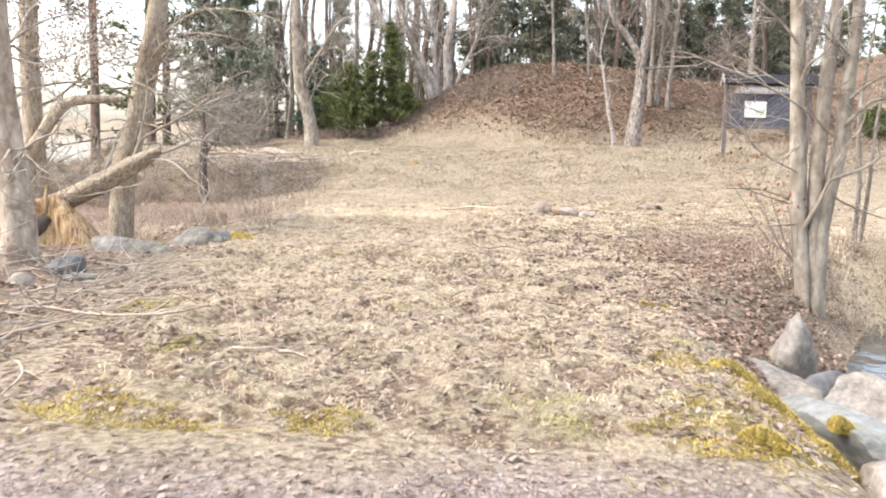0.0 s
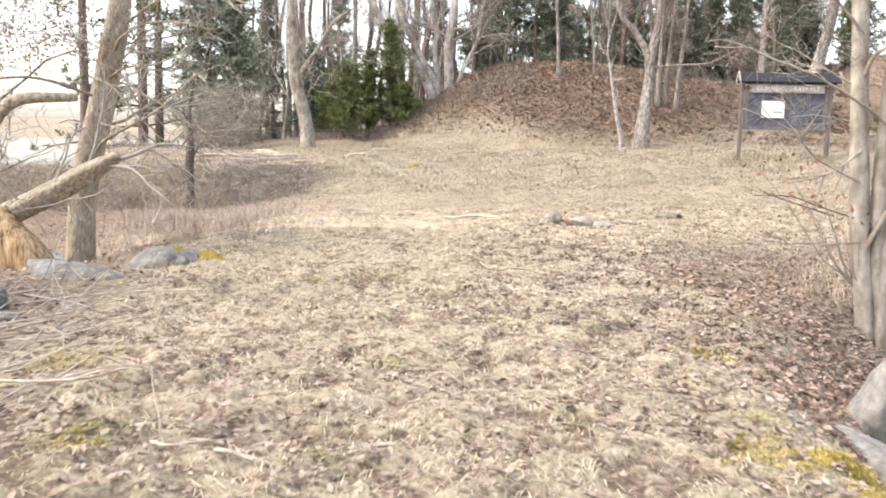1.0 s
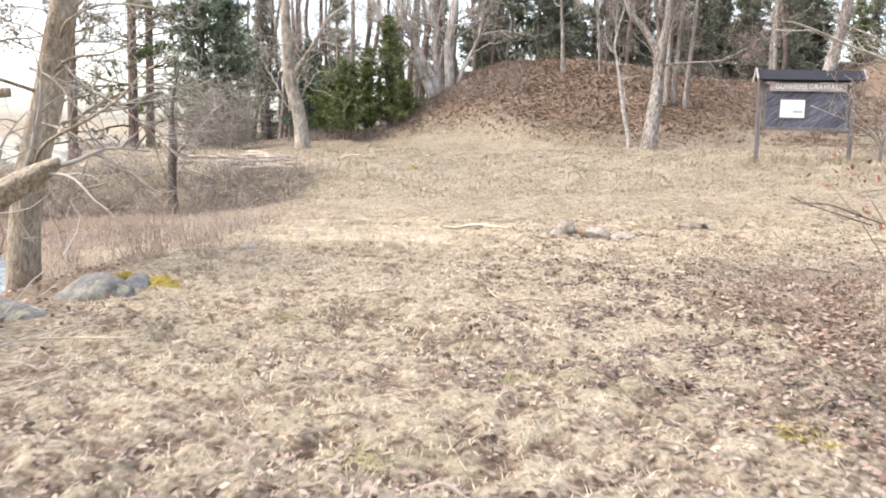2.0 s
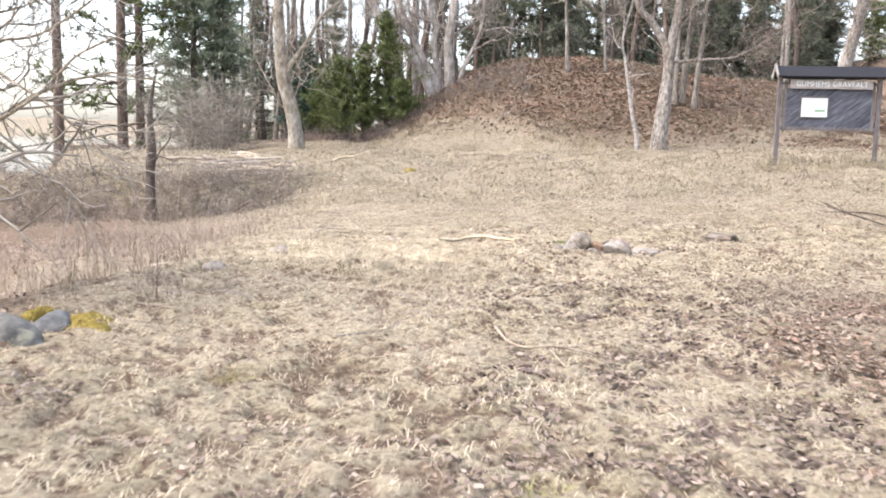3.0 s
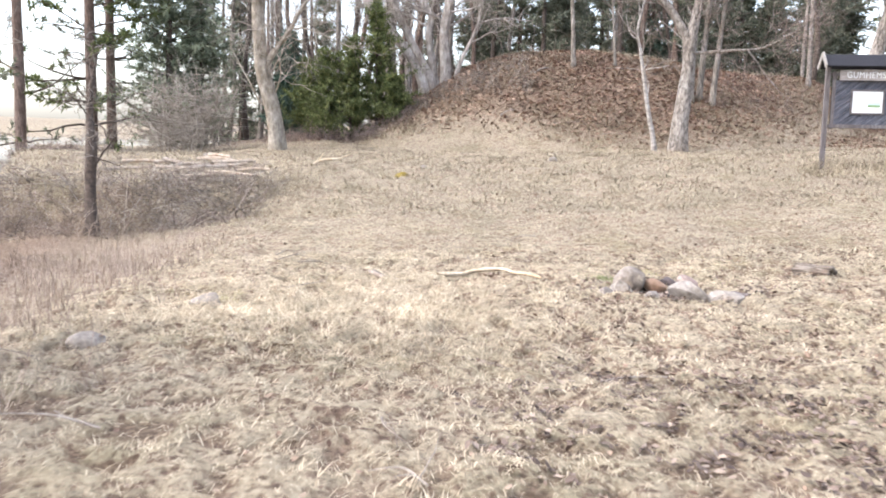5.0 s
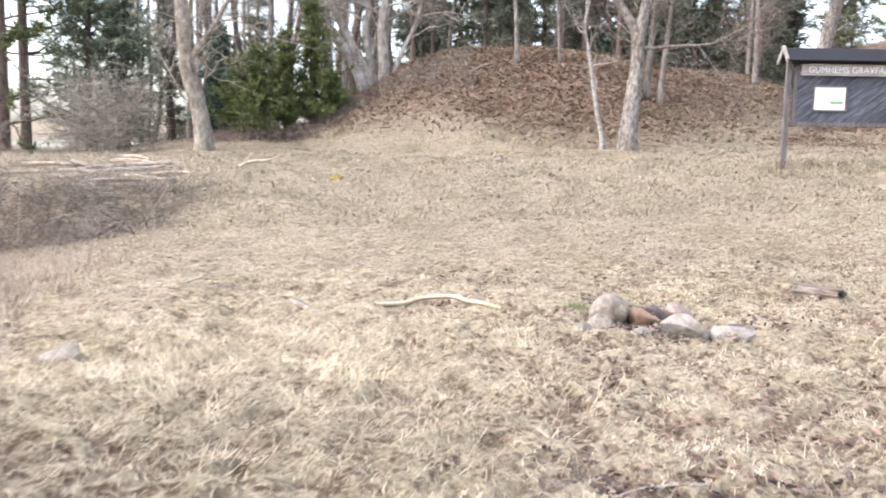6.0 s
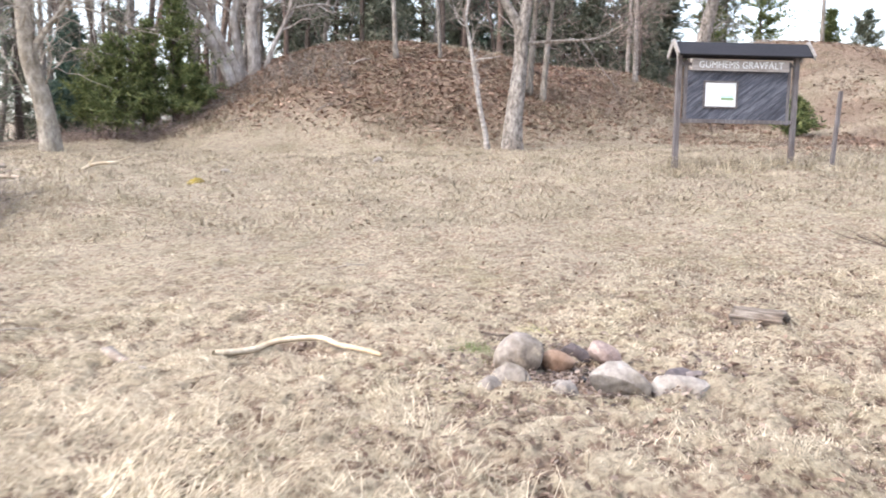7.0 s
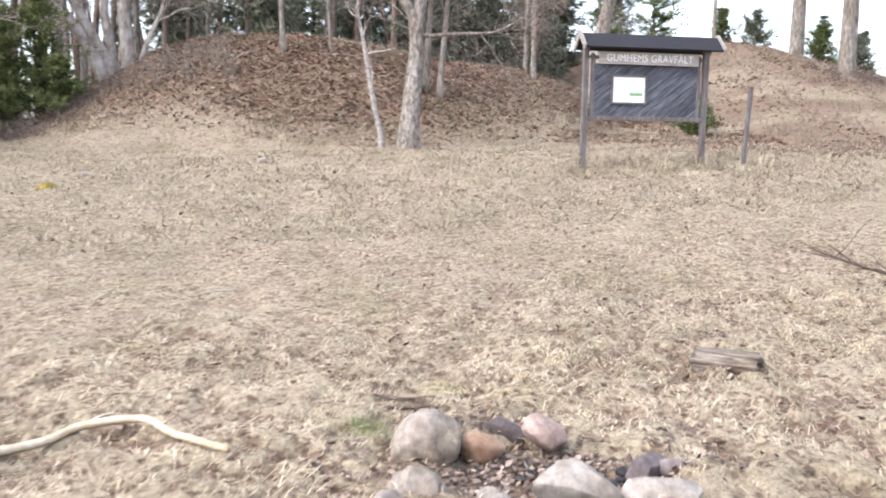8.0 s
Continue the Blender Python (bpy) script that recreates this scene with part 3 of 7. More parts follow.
def build_turf():
    """Matted thatch of the near meadow, in two stretches of different fineness."""
    for x0, x1, y0, y1, step in ((-3.9, 4.2, 3.3, 10.0, 0.026), (-3.9, 8.4, 10.0, 17.0, 0.032), (-4.6, 11.2, 17.0, 23.6, 0.05), (-5.0, 15.0, 23.6, 35.6, 0.075)):
        gx, gy = np.arange(x0, x1, step), np.arange(y0, y1 + step, step)
        X, Y = np.meshgrid(gx, gy)
        Z = ground_z(X, Y) + turf_height(X, Y)
        nx, ny = len(gx), len(gy)
        i = (np.arange(ny - 1)[:, None] * nx + np.arange(nx - 1)[None]).ravel()
        keep = (in_turf(X, Y) > 0.01)
        keep = (keep[:-1, :-1] | keep[1:, 1:]).ravel()
        i = i[keep]
        t = np.concatenate([np.stack([i, i + 1, i + nx + 1], -1), np.stack([i, i + nx + 1, i + nx], -1)])
        used, t = np.unique(t, return_inverse=True)
        v = np.stack([X, Y, Z], -1).reshape(-1, 3)[used]
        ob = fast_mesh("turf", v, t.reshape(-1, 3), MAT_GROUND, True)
        # on the turf the litter value also darkens the hollows by colour
        for nm, f in (("litter", litter_and_hollows), ("sward", sward_amount)):
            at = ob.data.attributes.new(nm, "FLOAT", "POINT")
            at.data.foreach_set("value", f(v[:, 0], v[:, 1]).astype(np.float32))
        tagged(ob, "hummocky thatch of matted dry grass and leaves", "turf", kind="stuff")


build_ground()
build_turf()
lake = mesh_object("water", [(-1200, -60, WATER_Z), (60, -60, WATER_Z), (60, 900, WATER_Z), (-1200, 900, WATER_Z)], [(0, 1, 2, 3)], MAT_WATER)
tagged(lake, "pale rippled water of the stream and lake", "water", kind="structure")


# ---- stones ----
MAT_STONE_GREY = surface("grey_granite", [(0.3, (0.10, 0.092, 0.082)), (0.5, (0.21, 0.195, 0.178)), (0.7, (0.33, 0.31, 0.285))], 12, (0.72, 0.68, 0.6), 2.5, bump=0.8, dist=0.015, patch=((0.33, 0.29, 0.21), 6, 0.60))
MAT_STONE_PALE = surface("pale_granite", [(0.3, (0.13, 0.112, 0.098)), (0.5, (0.265, 0.235, 0.208)), (0.7, (0.40, 0.365, 0.33))], 16, (0.72, 0.68, 0.62), 5, bump=0.8, dist=0.01)
MAT_STONE_BLUE = surface("blue_grey_slab", [(0.3, (0.11, 0.115, 0.11)), (0.5, (0.20, 0.208, 0.202)), (0.7, (0.30, 0.31, 0.30))], 9, (0.72, 0.72, 0.66), 2.6, bump=0.7, dist=0.015, patch=((0.17, 0.165, 0.13), 7, 0.58))
MAT_STONE_BEIGE = surface("beige_grey_granite", [(0.3, (0.11, 0.092, 0.08)), (0.5, (0.23, 0.20, 0.175)), (0.7, (0.35, 0.31, 0.275))], 16, (0.72, 0.66, 0.58), 2.5, bump=0.6, dist=0.01, patch=((0.40, 0.33, 0.24), 5, 0.60))
MAT_STONE_MID = surface("lichened_grey_stone", [(0.3, (0.07, 0.067, 0.062)), (0.5, (0.155, 0.148, 0.138)), (0.7, (0.27, 0.26, 0.24))], 10, (0.7, 0.68, 0.62), 3, bump=0.6, dist=0.015, patch=((0.28, 0.26, 0.19), 6, 0.58))
MAT_STONE_RUST = surface("rust_stone", [(0.3, (0.16, 0.10, 0.065)), (0.5, (0.30, 0.205, 0.145)), (0.7, (0.42, 0.315, 0.235))], 14, (0.72, 0.62, 0.55), 3, bump=0.5, dist=0.01)
MAT_STONE_DARK = surface("dark_wet_stone", [(0.3, (0.05, 0.05, 0.055)), (0.5, (0.11, 0.11, 0.115)), (0.7, (0.20, 0.20, 0.20))], 10, (0.75, 0.72, 0.65), 2.5, 0.6, 0.5, 0.01)
MAT_STONE_PURPLE = surface("purple_grey_stone", [(0.3, (0.10, 0.085, 0.08)), (0.5, (0.20, 0.17, 0.165)), (0.7, (0.31, 0.27, 0.26))], 14, (0.7, 0.65, 0.6), 3, bump=0.5, dist=0.01)

MAT_STONE_SOOT = surface("sooty_stone", [(0.3, (0.05, 0.042, 0.042)), (0.5, (0.115, 0.096, 0.098)), (0.7, (0.20, 0.168, 0.165))], 14, (0.62, 0.58, 0.56), 4, bump=0.6, dist=0.01)
MAT_STONE_PINK = surface("pink_granite", [(0.3, (0.16, 0.115, 0.10)), (0.5, (0.30, 0.23, 0.20)), (0.7, (0.42, 0.345, 0.305))], 18, (0.72, 0.64, 0.6), 5, bump=0.6, dist=0.01)

PIT = "stones of the fire ring"
FIRE_RING = [
    # x, y, size, seed, material, angular, label
    (1.66, 15.34, (0.36, 0.33, 0.34), 11, MAT_STONE_BEIGE, 0.3, "large rounded grey boulder of the fire ring"),
    (1.90, 15.33, (0.25, 0.20, 0.17), 12, MAT_STONE_RUST, 0.35, "small rust-coloured stone of the fire ring"),
    (2.07, 15.52, (0.25, 0.18, 0.19), 13, MAT_STONE_SOOT, 0.85, "dark purplish angular stone of the fire ring"),
    (2.21, 15.35, (0.24, 0.20, 0.24), 14, MAT_STONE_PINK, 0.75, "pinkish pale stone of the fire ring"),
    (1.50, 14.92, (0.30, 0.24, 0.24), 15, MAT_STONE_PALE, 0.85, "half-buried pale stone of the fire ring"),
    (1.71, 14.68, (0.22, 0.18, 0.17), 16, MAT_STONE_PALE, 0.85, "small low pinkish stone of the fire ring"),
    (2.05, 14.70, (0.52, 0.27, 0.25), 17, MAT_STONE_PALE, 0.85, "long whitish granite block of the fire ring"),
    (2.35, 14.58, (0.38, 0.28, 0.22), 18, MAT_STONE_PALE, 0.85, "split pale granite wedge of the fire ring"),
    (2.47, 14.97, (0.27, 0.18, 0.15), 19, MAT_STONE_SOOT, 0.7, "sooty brown stone of the fire ring"),
    (2.58, 14.95, (0.20, 0.14, 0.11), 20, MAT_STONE_PURPLE, 0.5, "small brown stone leaning on a sooty one"),
    (1.33, 14.80, (0.30, 0.22, 0.15), 21, MAT_STONE_BEIGE, 0.5, "low beige stone sunk beside the fire ring"),
    (1.76, 14.86, (0.11, 0.09, 0.08), 22, MAT_STONE_PALE, 0.5, "fist-sized pale stone inside the fire ring"),
]
for x, y, s, sd, mt, an, lb in FIRE_RING:
    rock("fire_ring_stone", x, y, gz(x, y) + s[2] * (0.34 if y > 15 else 0.26), s, sd, mt, lb, turn=sd * 37 % 60 - 30, angular=an, group=PIT, sub=5 if s[0] > 0.35 else 4)

BANK = "stones along the stream culvert"
for x, y, z, s, sd, mt, an, tn, tl, lb in [
    (2.72, 6.85, -0.36, (0.95, 0.72, 1.0), 31, MAT_STONE_GREY, 0.55, 20, (0, 6), "pointed upright grey boulder beside the stream"),
    (2.22, 5.88, -0.34, (0.70, 1.0, 0.42), 32, MAT_STONE_GREY, 0.75, 22, (0, 10), "flat grey boulder at the culvert edge"),
    (2.24, 4.72, -0.36, (0.66, 1.45, 0.46), 63, MAT_STONE_BLUE, 0.75, 10, (0, 12), "long bluish-grey slab with moss on it"),
    (2.90, 6.0, -0.58, (0.85, 1.35, 0.75), 64, MAT_STONE_GREY, 0.75, 8, (0, 10), "grey split boulder sloping to the water"),
    (1.98, 3.66, -0.20, (0.62, 0.52, 0.42), 35, MAT_STONE_PALE, 0.7, 40, (0, 8), "whitish angular boulder beside the path"),
    (3.35, 5.9, -0.66, (0.55, 0.5, 0.4), 36, MAT_STONE_PALE, 0.7, 10, (0, 0), "pale boulder at the waterline"),
    (2.75, 6.25, -0.50, (0.5, 0.5, 0.4), 37, MAT_STONE_DARK, 0.5, 10, (0, 0), "dark wet stone between larger boulders"),
    (-3.02, 7.05, gz(-3.02, 7.05) + 0.0, (0.40, 0.36, 0.32), 41, MAT_STONE_DARK, 0.4, 20, (0, 0), "dark blue-grey boulder under the bank trees"),
    (-2.80, 6.70, gz(-2.8, 6.7) - 0.03, (0.40, 0.34, 0.26), 45, MAT_STONE_MID, 0.5, 40, (0, 0), "pale grey stone among dead branches"),
    (-2.92, 8.25, gz(-2.92, 8.25) + 0.0, (1.05, 0.66, 0.44), 42, MAT_STONE_MID, 0.6, 12, (0, 6), "broad flat grey boulder at the bank"),
    (-2.62, 9.10, gz(-2.62, 9.1) - 0.02, (0.72, 0.58, 0.42), 43, MAT_STONE_MID, 0.6, -20, (0, 0), "dark boulder with leaves around it"),
    (-2.45, 9.65, gz(-2.45, 9.65) - 0.02, (0.44, 0.40, 0.30), 44, MAT_STONE_DARK, 0.5, 10, (0, 0), "dark stone capped with yellow moss"),
    (-3.1, 6.45, gz(-3.1, 6.45) - 0.03, (0.30, 0.28, 0.24), 46, MAT_STONE_PALE, 0.3, 10, (0, 0), "small pale stone under the bank tree"),
]:
    rock("boulder", x, y, z, s, sd, mt, lb, turn=tn, angular=an, tilt=tl, group=BANK, sub=5, taper=0.8 if "pointed" in lb else 0.0)
for x, y, s, sd, lb in [(3.05, 32.6, 0.32, 51, "small pale stone in the far meadow"), (-1.87, 13.96, 0.36, 53, "low grey stone sunk in the grass"), (-2.15, 12.4, 0.32, 54, "low mossy grey stone at the gully edge"), (-0.55, 29.5, 0.3, 52, "low pale stone showing through grass")]:
    rock("field_stone", x, y, gz(x, y) + s * 0.12, (s, s * 0.8, s * 0.7), sd, MAT_STONE_PALE, lb, angular=0.4)


def brush(name, spots, height, seed, mat, label, r=0.006, upright=0.7, twigs=3, gnarl=0.2):
    """A thicket of thin crossing stems."""
    rng = np.random.default_rng(seed)
    t = Tubes()
    for x, y in spots:
        h = height * rng.uniform(0.45, 1.15)
        p = wander(rng, (x, y, gz(x, y) + (0.05 if upright < 0.15 else -0.03)), (rng.normal(0, 1 - upright), rng.normal(0, 1 - upright), upright), h, 5, gnarl, -0.02)
        t.add(p, np.linspace(r, r * 0.4, 6), 3)
        for _ in range(twigs):
            i = rng.integers(1, 5)
            t.add(wander(rng, p[i], rng.normal(0, 1, 3) * np.array([1, 1, 0.5]) + np.array([0, 0, 0.3]), h * rng.uniform(0.25, 0.55), 3, gnarl, 0.0), [r * 0.6, r * 0.5, r * 0.4, r * 0.25], 3)
    return tagged(t.make(name, mat), label, "brushwood", kind="stuff")


# ---- trees of the foreground ----
SPEC_GNARL = tree_spec((11, 6, 4, 2), (2.0, 1.1, 0.5, 0.25), bare=(0.36, 0.15, 0.1, 0.1), spread=1.15, gnarl=0.26, lift=0.05, thin=0.011, least=0.003)
alder = bare_tree("alder_tree", 3.87, 9.33, gz(3.87, 9.33), [
    ([(-0.03, 0.0, -0.1), (-0.09, 0.0, 0.39), (-0.16, 0.0, 0.87), (-0.21, 0.0, 1.46), (-0.26, 0.0, 2.04), (-0.3, 0.0, 2.61), (-0.34, 0.0, 3.15), (-0.44, 0.0, 4.0)], [0.085, 0.085, 0.08, 0.078, 0.076, 0.074, 0.07, 0.045]),
    ([(0.06, 0.0, -0.09), (0.07, 0.0, 0.27), (0.07, 0.0, 0.75), (0.12, 0.0, 1.2), (0.19, 0.0, 1.58), (0.22, 0.0, 1.93), (0.24, 0.0, 2.45), (0.28, 0.0, 3.02), (0.28, 0.0, 3.97)], [0.095, 0.09, 0.085, 0.08, 0.072, 0.07, 0.067, 0.06, 0.035]),
    ([(0.08, 0.0, -0.0), (0.01, 0.0, 0.61), (-0.02, 0.0, 1.28), (-0.01, 0.0, 1.81), (0.01, 0.0, 2.34), (0.04, 0.0, 2.87), (0.07, 0.0, 3.32), (0.05, 0.0, 4.11)], [0.07, 0.075, 0.075, 0.075, 0.072, 0.065, 0.06, 0.035]),
], tree_spec((5, 5, 4, 3), (1.0, 0.6, 0.3, 0.15), bare=(0.5, 0.2, 0.15, 0.1), spread=0.95, gnarl=0.2, lift=0.07, thin=0.012, least=0.003), 5, MAT_BARK_OLIVE, MAT_TWIG, "bare multi-stemmed alder with pale smooth bark beside the stream", flare=1.15)
# long thin lower boughs of the alder, with their twigs; x and height from the foot
arng = np.random.default_rng(15)
for way, r in [([(0.10, 1.40), (-0.17, 1.61), (-0.41, 1.75), (-0.76, 1.92), (-1.09, 2.03), (-1.53, 2.18), (-1.76, 2.17)], 0.016), ([(-0.2, 1.0), (-0.64, 1.21), (-0.86, 1.41), (-1.06, 1.52), (-1.37, 1.63)], 0.012), ([(-0.3, 2.3), (-0.50, 2.49), (-0.67, 2.62), (-0.88, 2.77)], 0.018),
                ([(-0.27, 1.95), (-0.22, 2.11), (-0.05, 2.28), (-0.01, 2.60), (0.17, 2.80)], 0.022), ([(0.21, 2.22), (0.0, 2.41), (-0.32, 2.75)], 0.016), ([(0.2, 1.5), (0.42, 1.74), (0.62, 1.79), (0.91, 1.84)], 0.022), ([(0.24, 1.78), (0.40, 1.93), (0.60, 2.03), (0.88, 2.12)], 0.018),
                ([(0.1, 0.95), (0.44, 1.09), (0.66, 1.28), (1.01, 1.45)], 0.02), ([(0.09, 0.80), (0.40, 0.65), (0.73, 0.54)], 0.013), ([(-0.22, 1.32), (-0.41, 1.17), (-0.60, 1.07)], 0.014), ([(-0.15, 0.42), (0.0, 0.76), (0.14, 1.2)], 0.03), ([(-0.15, 0.5), (-0.37, 0.47), (-0.80, 0.47), (-1.13, 0.45)], 0.008)]:
    foot = gz(3.87, 9.33)
    tb = Tubes()
    p, rad = trunk_tube(tb, [(a, -0.06 - 0.05 * i, h - foot) for i, (a, h) in enumerate(way)], np.linspace(r, r * 0.35, len(way)), arng, 7, 0.06, 1.0)
    tb.make("limb", MAT_BARK_OLIVE, alder)
    tb = Tubes()
    for k in range(9):
        i = arng.integers(len(p) // 3, len(p))
        d = unit(p[i] - p[i - 1]) + arng.normal(0, 0.55, 3)
        q = wander(arng, p[i], d, arng.uniform(0.15, 0.45), 4, 0.2, 0.03)
        tb.add(q, np.linspace(0.005, 0.002, 5), 4)
        tb.add(wander(arng, q[2], d + arng.normal(0, 0.6, 3), 0.15, 3, 0.2, 0.03), [0.003, 0.0025, 0.002, 0.0015], 3)
    tagged(tb.make("twig_canopy", MAT_TWIG_PALE, alder), kind="stuff")
leaning = bare_tree("leaning_tree", -4.27, 11.5, gz(-4.27, 11.5), [
    ([(0.04, 0.0, -0.26), (0.05, 0.0, 0.31), (0.08, 0.0, 0.82), (0.17, 0.0, 1.33), (0.32, 0.0, 1.91), (0.44, 0.0, 2.48), (0.54, 0.0, 2.97), (0.74, 0.0, 4.21)], [0.17, 0.15, 0.145, 0.15, 0.15, 0.14, 0.125, 0.07]),
], tree_spec((11, 6, 4, 2), (1.9, 1.0, 0.5, 0.25), bare=(0.48, 0.15, 0.1, 0.1), spread=1.1, gnarl=0.26, lift=0.05, thin=0.011, least=0.003), 6, MAT_BARK_WARM, MAT_TWIG_PALE, "leaning bare tree with furrowed warm-grey bark on the bank")


def boughs(tree, ways, bark, twigs, rng, sprigs=9):
    """Named long boughs of a tree, each with its twigs; points in the world."""
    foot = np.array(tree.location)
    for way, r in ways:
        tb = Tubes()
        p, rad = trunk_tube(tb, np.array(way) - foot, np.linspace(r, r * 0.35, len(way)), rng, 7, 0.06, 1.0)
        tb.make("limb", bark, tree)
        tb = Tubes()
        for k in range(sprigs):
            i = rng.integers(len(p) // 4, len(p))
            d = unit(p[i] - p[i - 1]) + rng.normal(0, 0.55, 3)
            q = wander(rng, p[i], d, rng.uniform(0.2, 0.7), 5, 0.2, 0.03)
            tb.add(q, np.linspace(0.006, 0.002, 6), 4)
            for m in (1, 2, 3, 4):
                tb.add(wander(rng, q[m], d + rng.normal(0, 0.6, 3), rng.uniform(0.12, 0.3), 3, 0.2, 0.03), [0.003, 0.0028, 0.0024, 0.0018], 3)
        tagged(tb.make("twig_canopy", twigs, tree), kind="stuff")


boughs(leaning, [
    ([(-4.0, 11.3, 0.9), (-3.66, 10.8, 1.2), (-3.15, 10.6, 1.45), (-2.87, 10.6, 1.65), (-2.67, 10.6, 1.86), (-2.4, 10.6, 2.0)], 0.02),
    ([(-3.95, 11.2, 1.9), (-3.55, 10.8, 1.77), (-3.28, 10.7, 1.48), (-3.18, 10.7, 1.24)], 0.016),
    ([(-3.7, 11.3, 2.2), (-3.5, 11.0, 2.32), (-3.19, 11.0, 2.47), (-2.71, 10.9, 2.44), (-2.44, 10.9, 2.35)], 0.018),
    ([(-3.8, 11.4, 1.9), (-3.47, 11.0, 1.99), (-3.06, 11.0, 2.07), (-2.51, 10.9, 2.41)], 0.018),
    ([(-3.75, 11.4, 2.0), (-3.3, 10.8, 1.75), (-2.9, 10.6, 1.55), (-2.5, 10.5, 1.25), (-2.2, 10.4, 1.0)], 0.014),
    ([(-3.9, 11.3, 1.4), (-3.4, 10.8, 1.3), (-2.9, 10.6, 1.02), (-2.6, 10.5, 0.75)], 0.013),
    ([(-3.6, 11.4, 2.5), (-3.0, 11.0, 2.75), (-2.3, 10.8, 2.7), (-1.9, 10.7, 2.55)], 0.018),
    ([(-4.0, 11.4, 1.7), (-4.08, 10.2, 1.81), (-4.45, 9.8, 1.73), (-4.8, 9.6, 1.5)], 0.018),
], MAT_BARK_WARM, MAT_TWIG_PALE, np.random.default_rng(17), 12)
bare_tree("bank_tree", -3.60, 7.4, gz(-3.60, 7.4), [
    ([(0.0, 0, -0.3), (0.02, 0, 0.3), (-0.04, 0, 0.95), (-0.10, 0, 1.6), (-0.13, 0, 2.3), (-0.2, 0, 4.2)], [0.15, 0.145, 0.125, 0.11, 0.095, 0.05]),
], tree_spec((7, 6, 5, 2), (1.8, 0.9, 0.45, 0.2), bare=(0.35, 0.2, 0.15, 0.1), spread=1.1, gnarl=0.28, thin=0.016, least=0.003), 7, MAT_BARK_MOTTLED, MAT_TWIG_PALE, "bare tree with mottled pale bark among boulders")
crooked = bare_tree("bank_tree", -4.75, 10.7, gz(-4.75, 10.7), [
    ([(0.1, 0, -0.3), (0, 0, 0.4), (-0.15, 0, 1.2), (-0.22, 0, 2.8), (-0.2, 0, 5)], [0.14, 0.13, 0.12, 0.11, 0.07]),
], SPEC_GNARL, 8, MAT_BARK_WARM, MAT_TWIG_PALE, "bare crooked tree with brown clinging twigs on the bank")


def clinging_leaves(tree, spans, count, seed, mat):
    """Withered leaves that still hang in a bare crown."""
    rng = np.random.default_rng(seed)
    v, t = [], []
    centres = rng.uniform(spans[0], spans[1], (count // 9, 3)) - np.array(tree.location)
    for c in centres:
        for _ in range(9):
            p = c + rng.normal(0, 0.07, 3)
            a = unit(rng.normal(0, 1, 3) + np.array([0, 0, -0.9]))
            s = unit(np.cross(a, rng.normal(0, 1, 3)))
            ln, k = rng.uniform(0.025, 0.05), len(v)
            v.extend([p, p + a * ln * 0.5 + s * ln * 0.3, p + a * ln, p + a * ln * 0.5 - s * ln * 0.3])
            t.extend([(k, k + 1, k + 2), (k, k + 2, k + 3)])
    fol = fast_mesh("withered_leaves", np.array(v), np.array(t), mat)
    fol.parent = tree
    tagged(fol, "withered brown leaves", kind="stuff")


clinging_leaves(crooked, ((-5.2, 9.8, 1.95), (-3.8, 11.2, 3.1)), 3000, 18, MAT_LEAF)


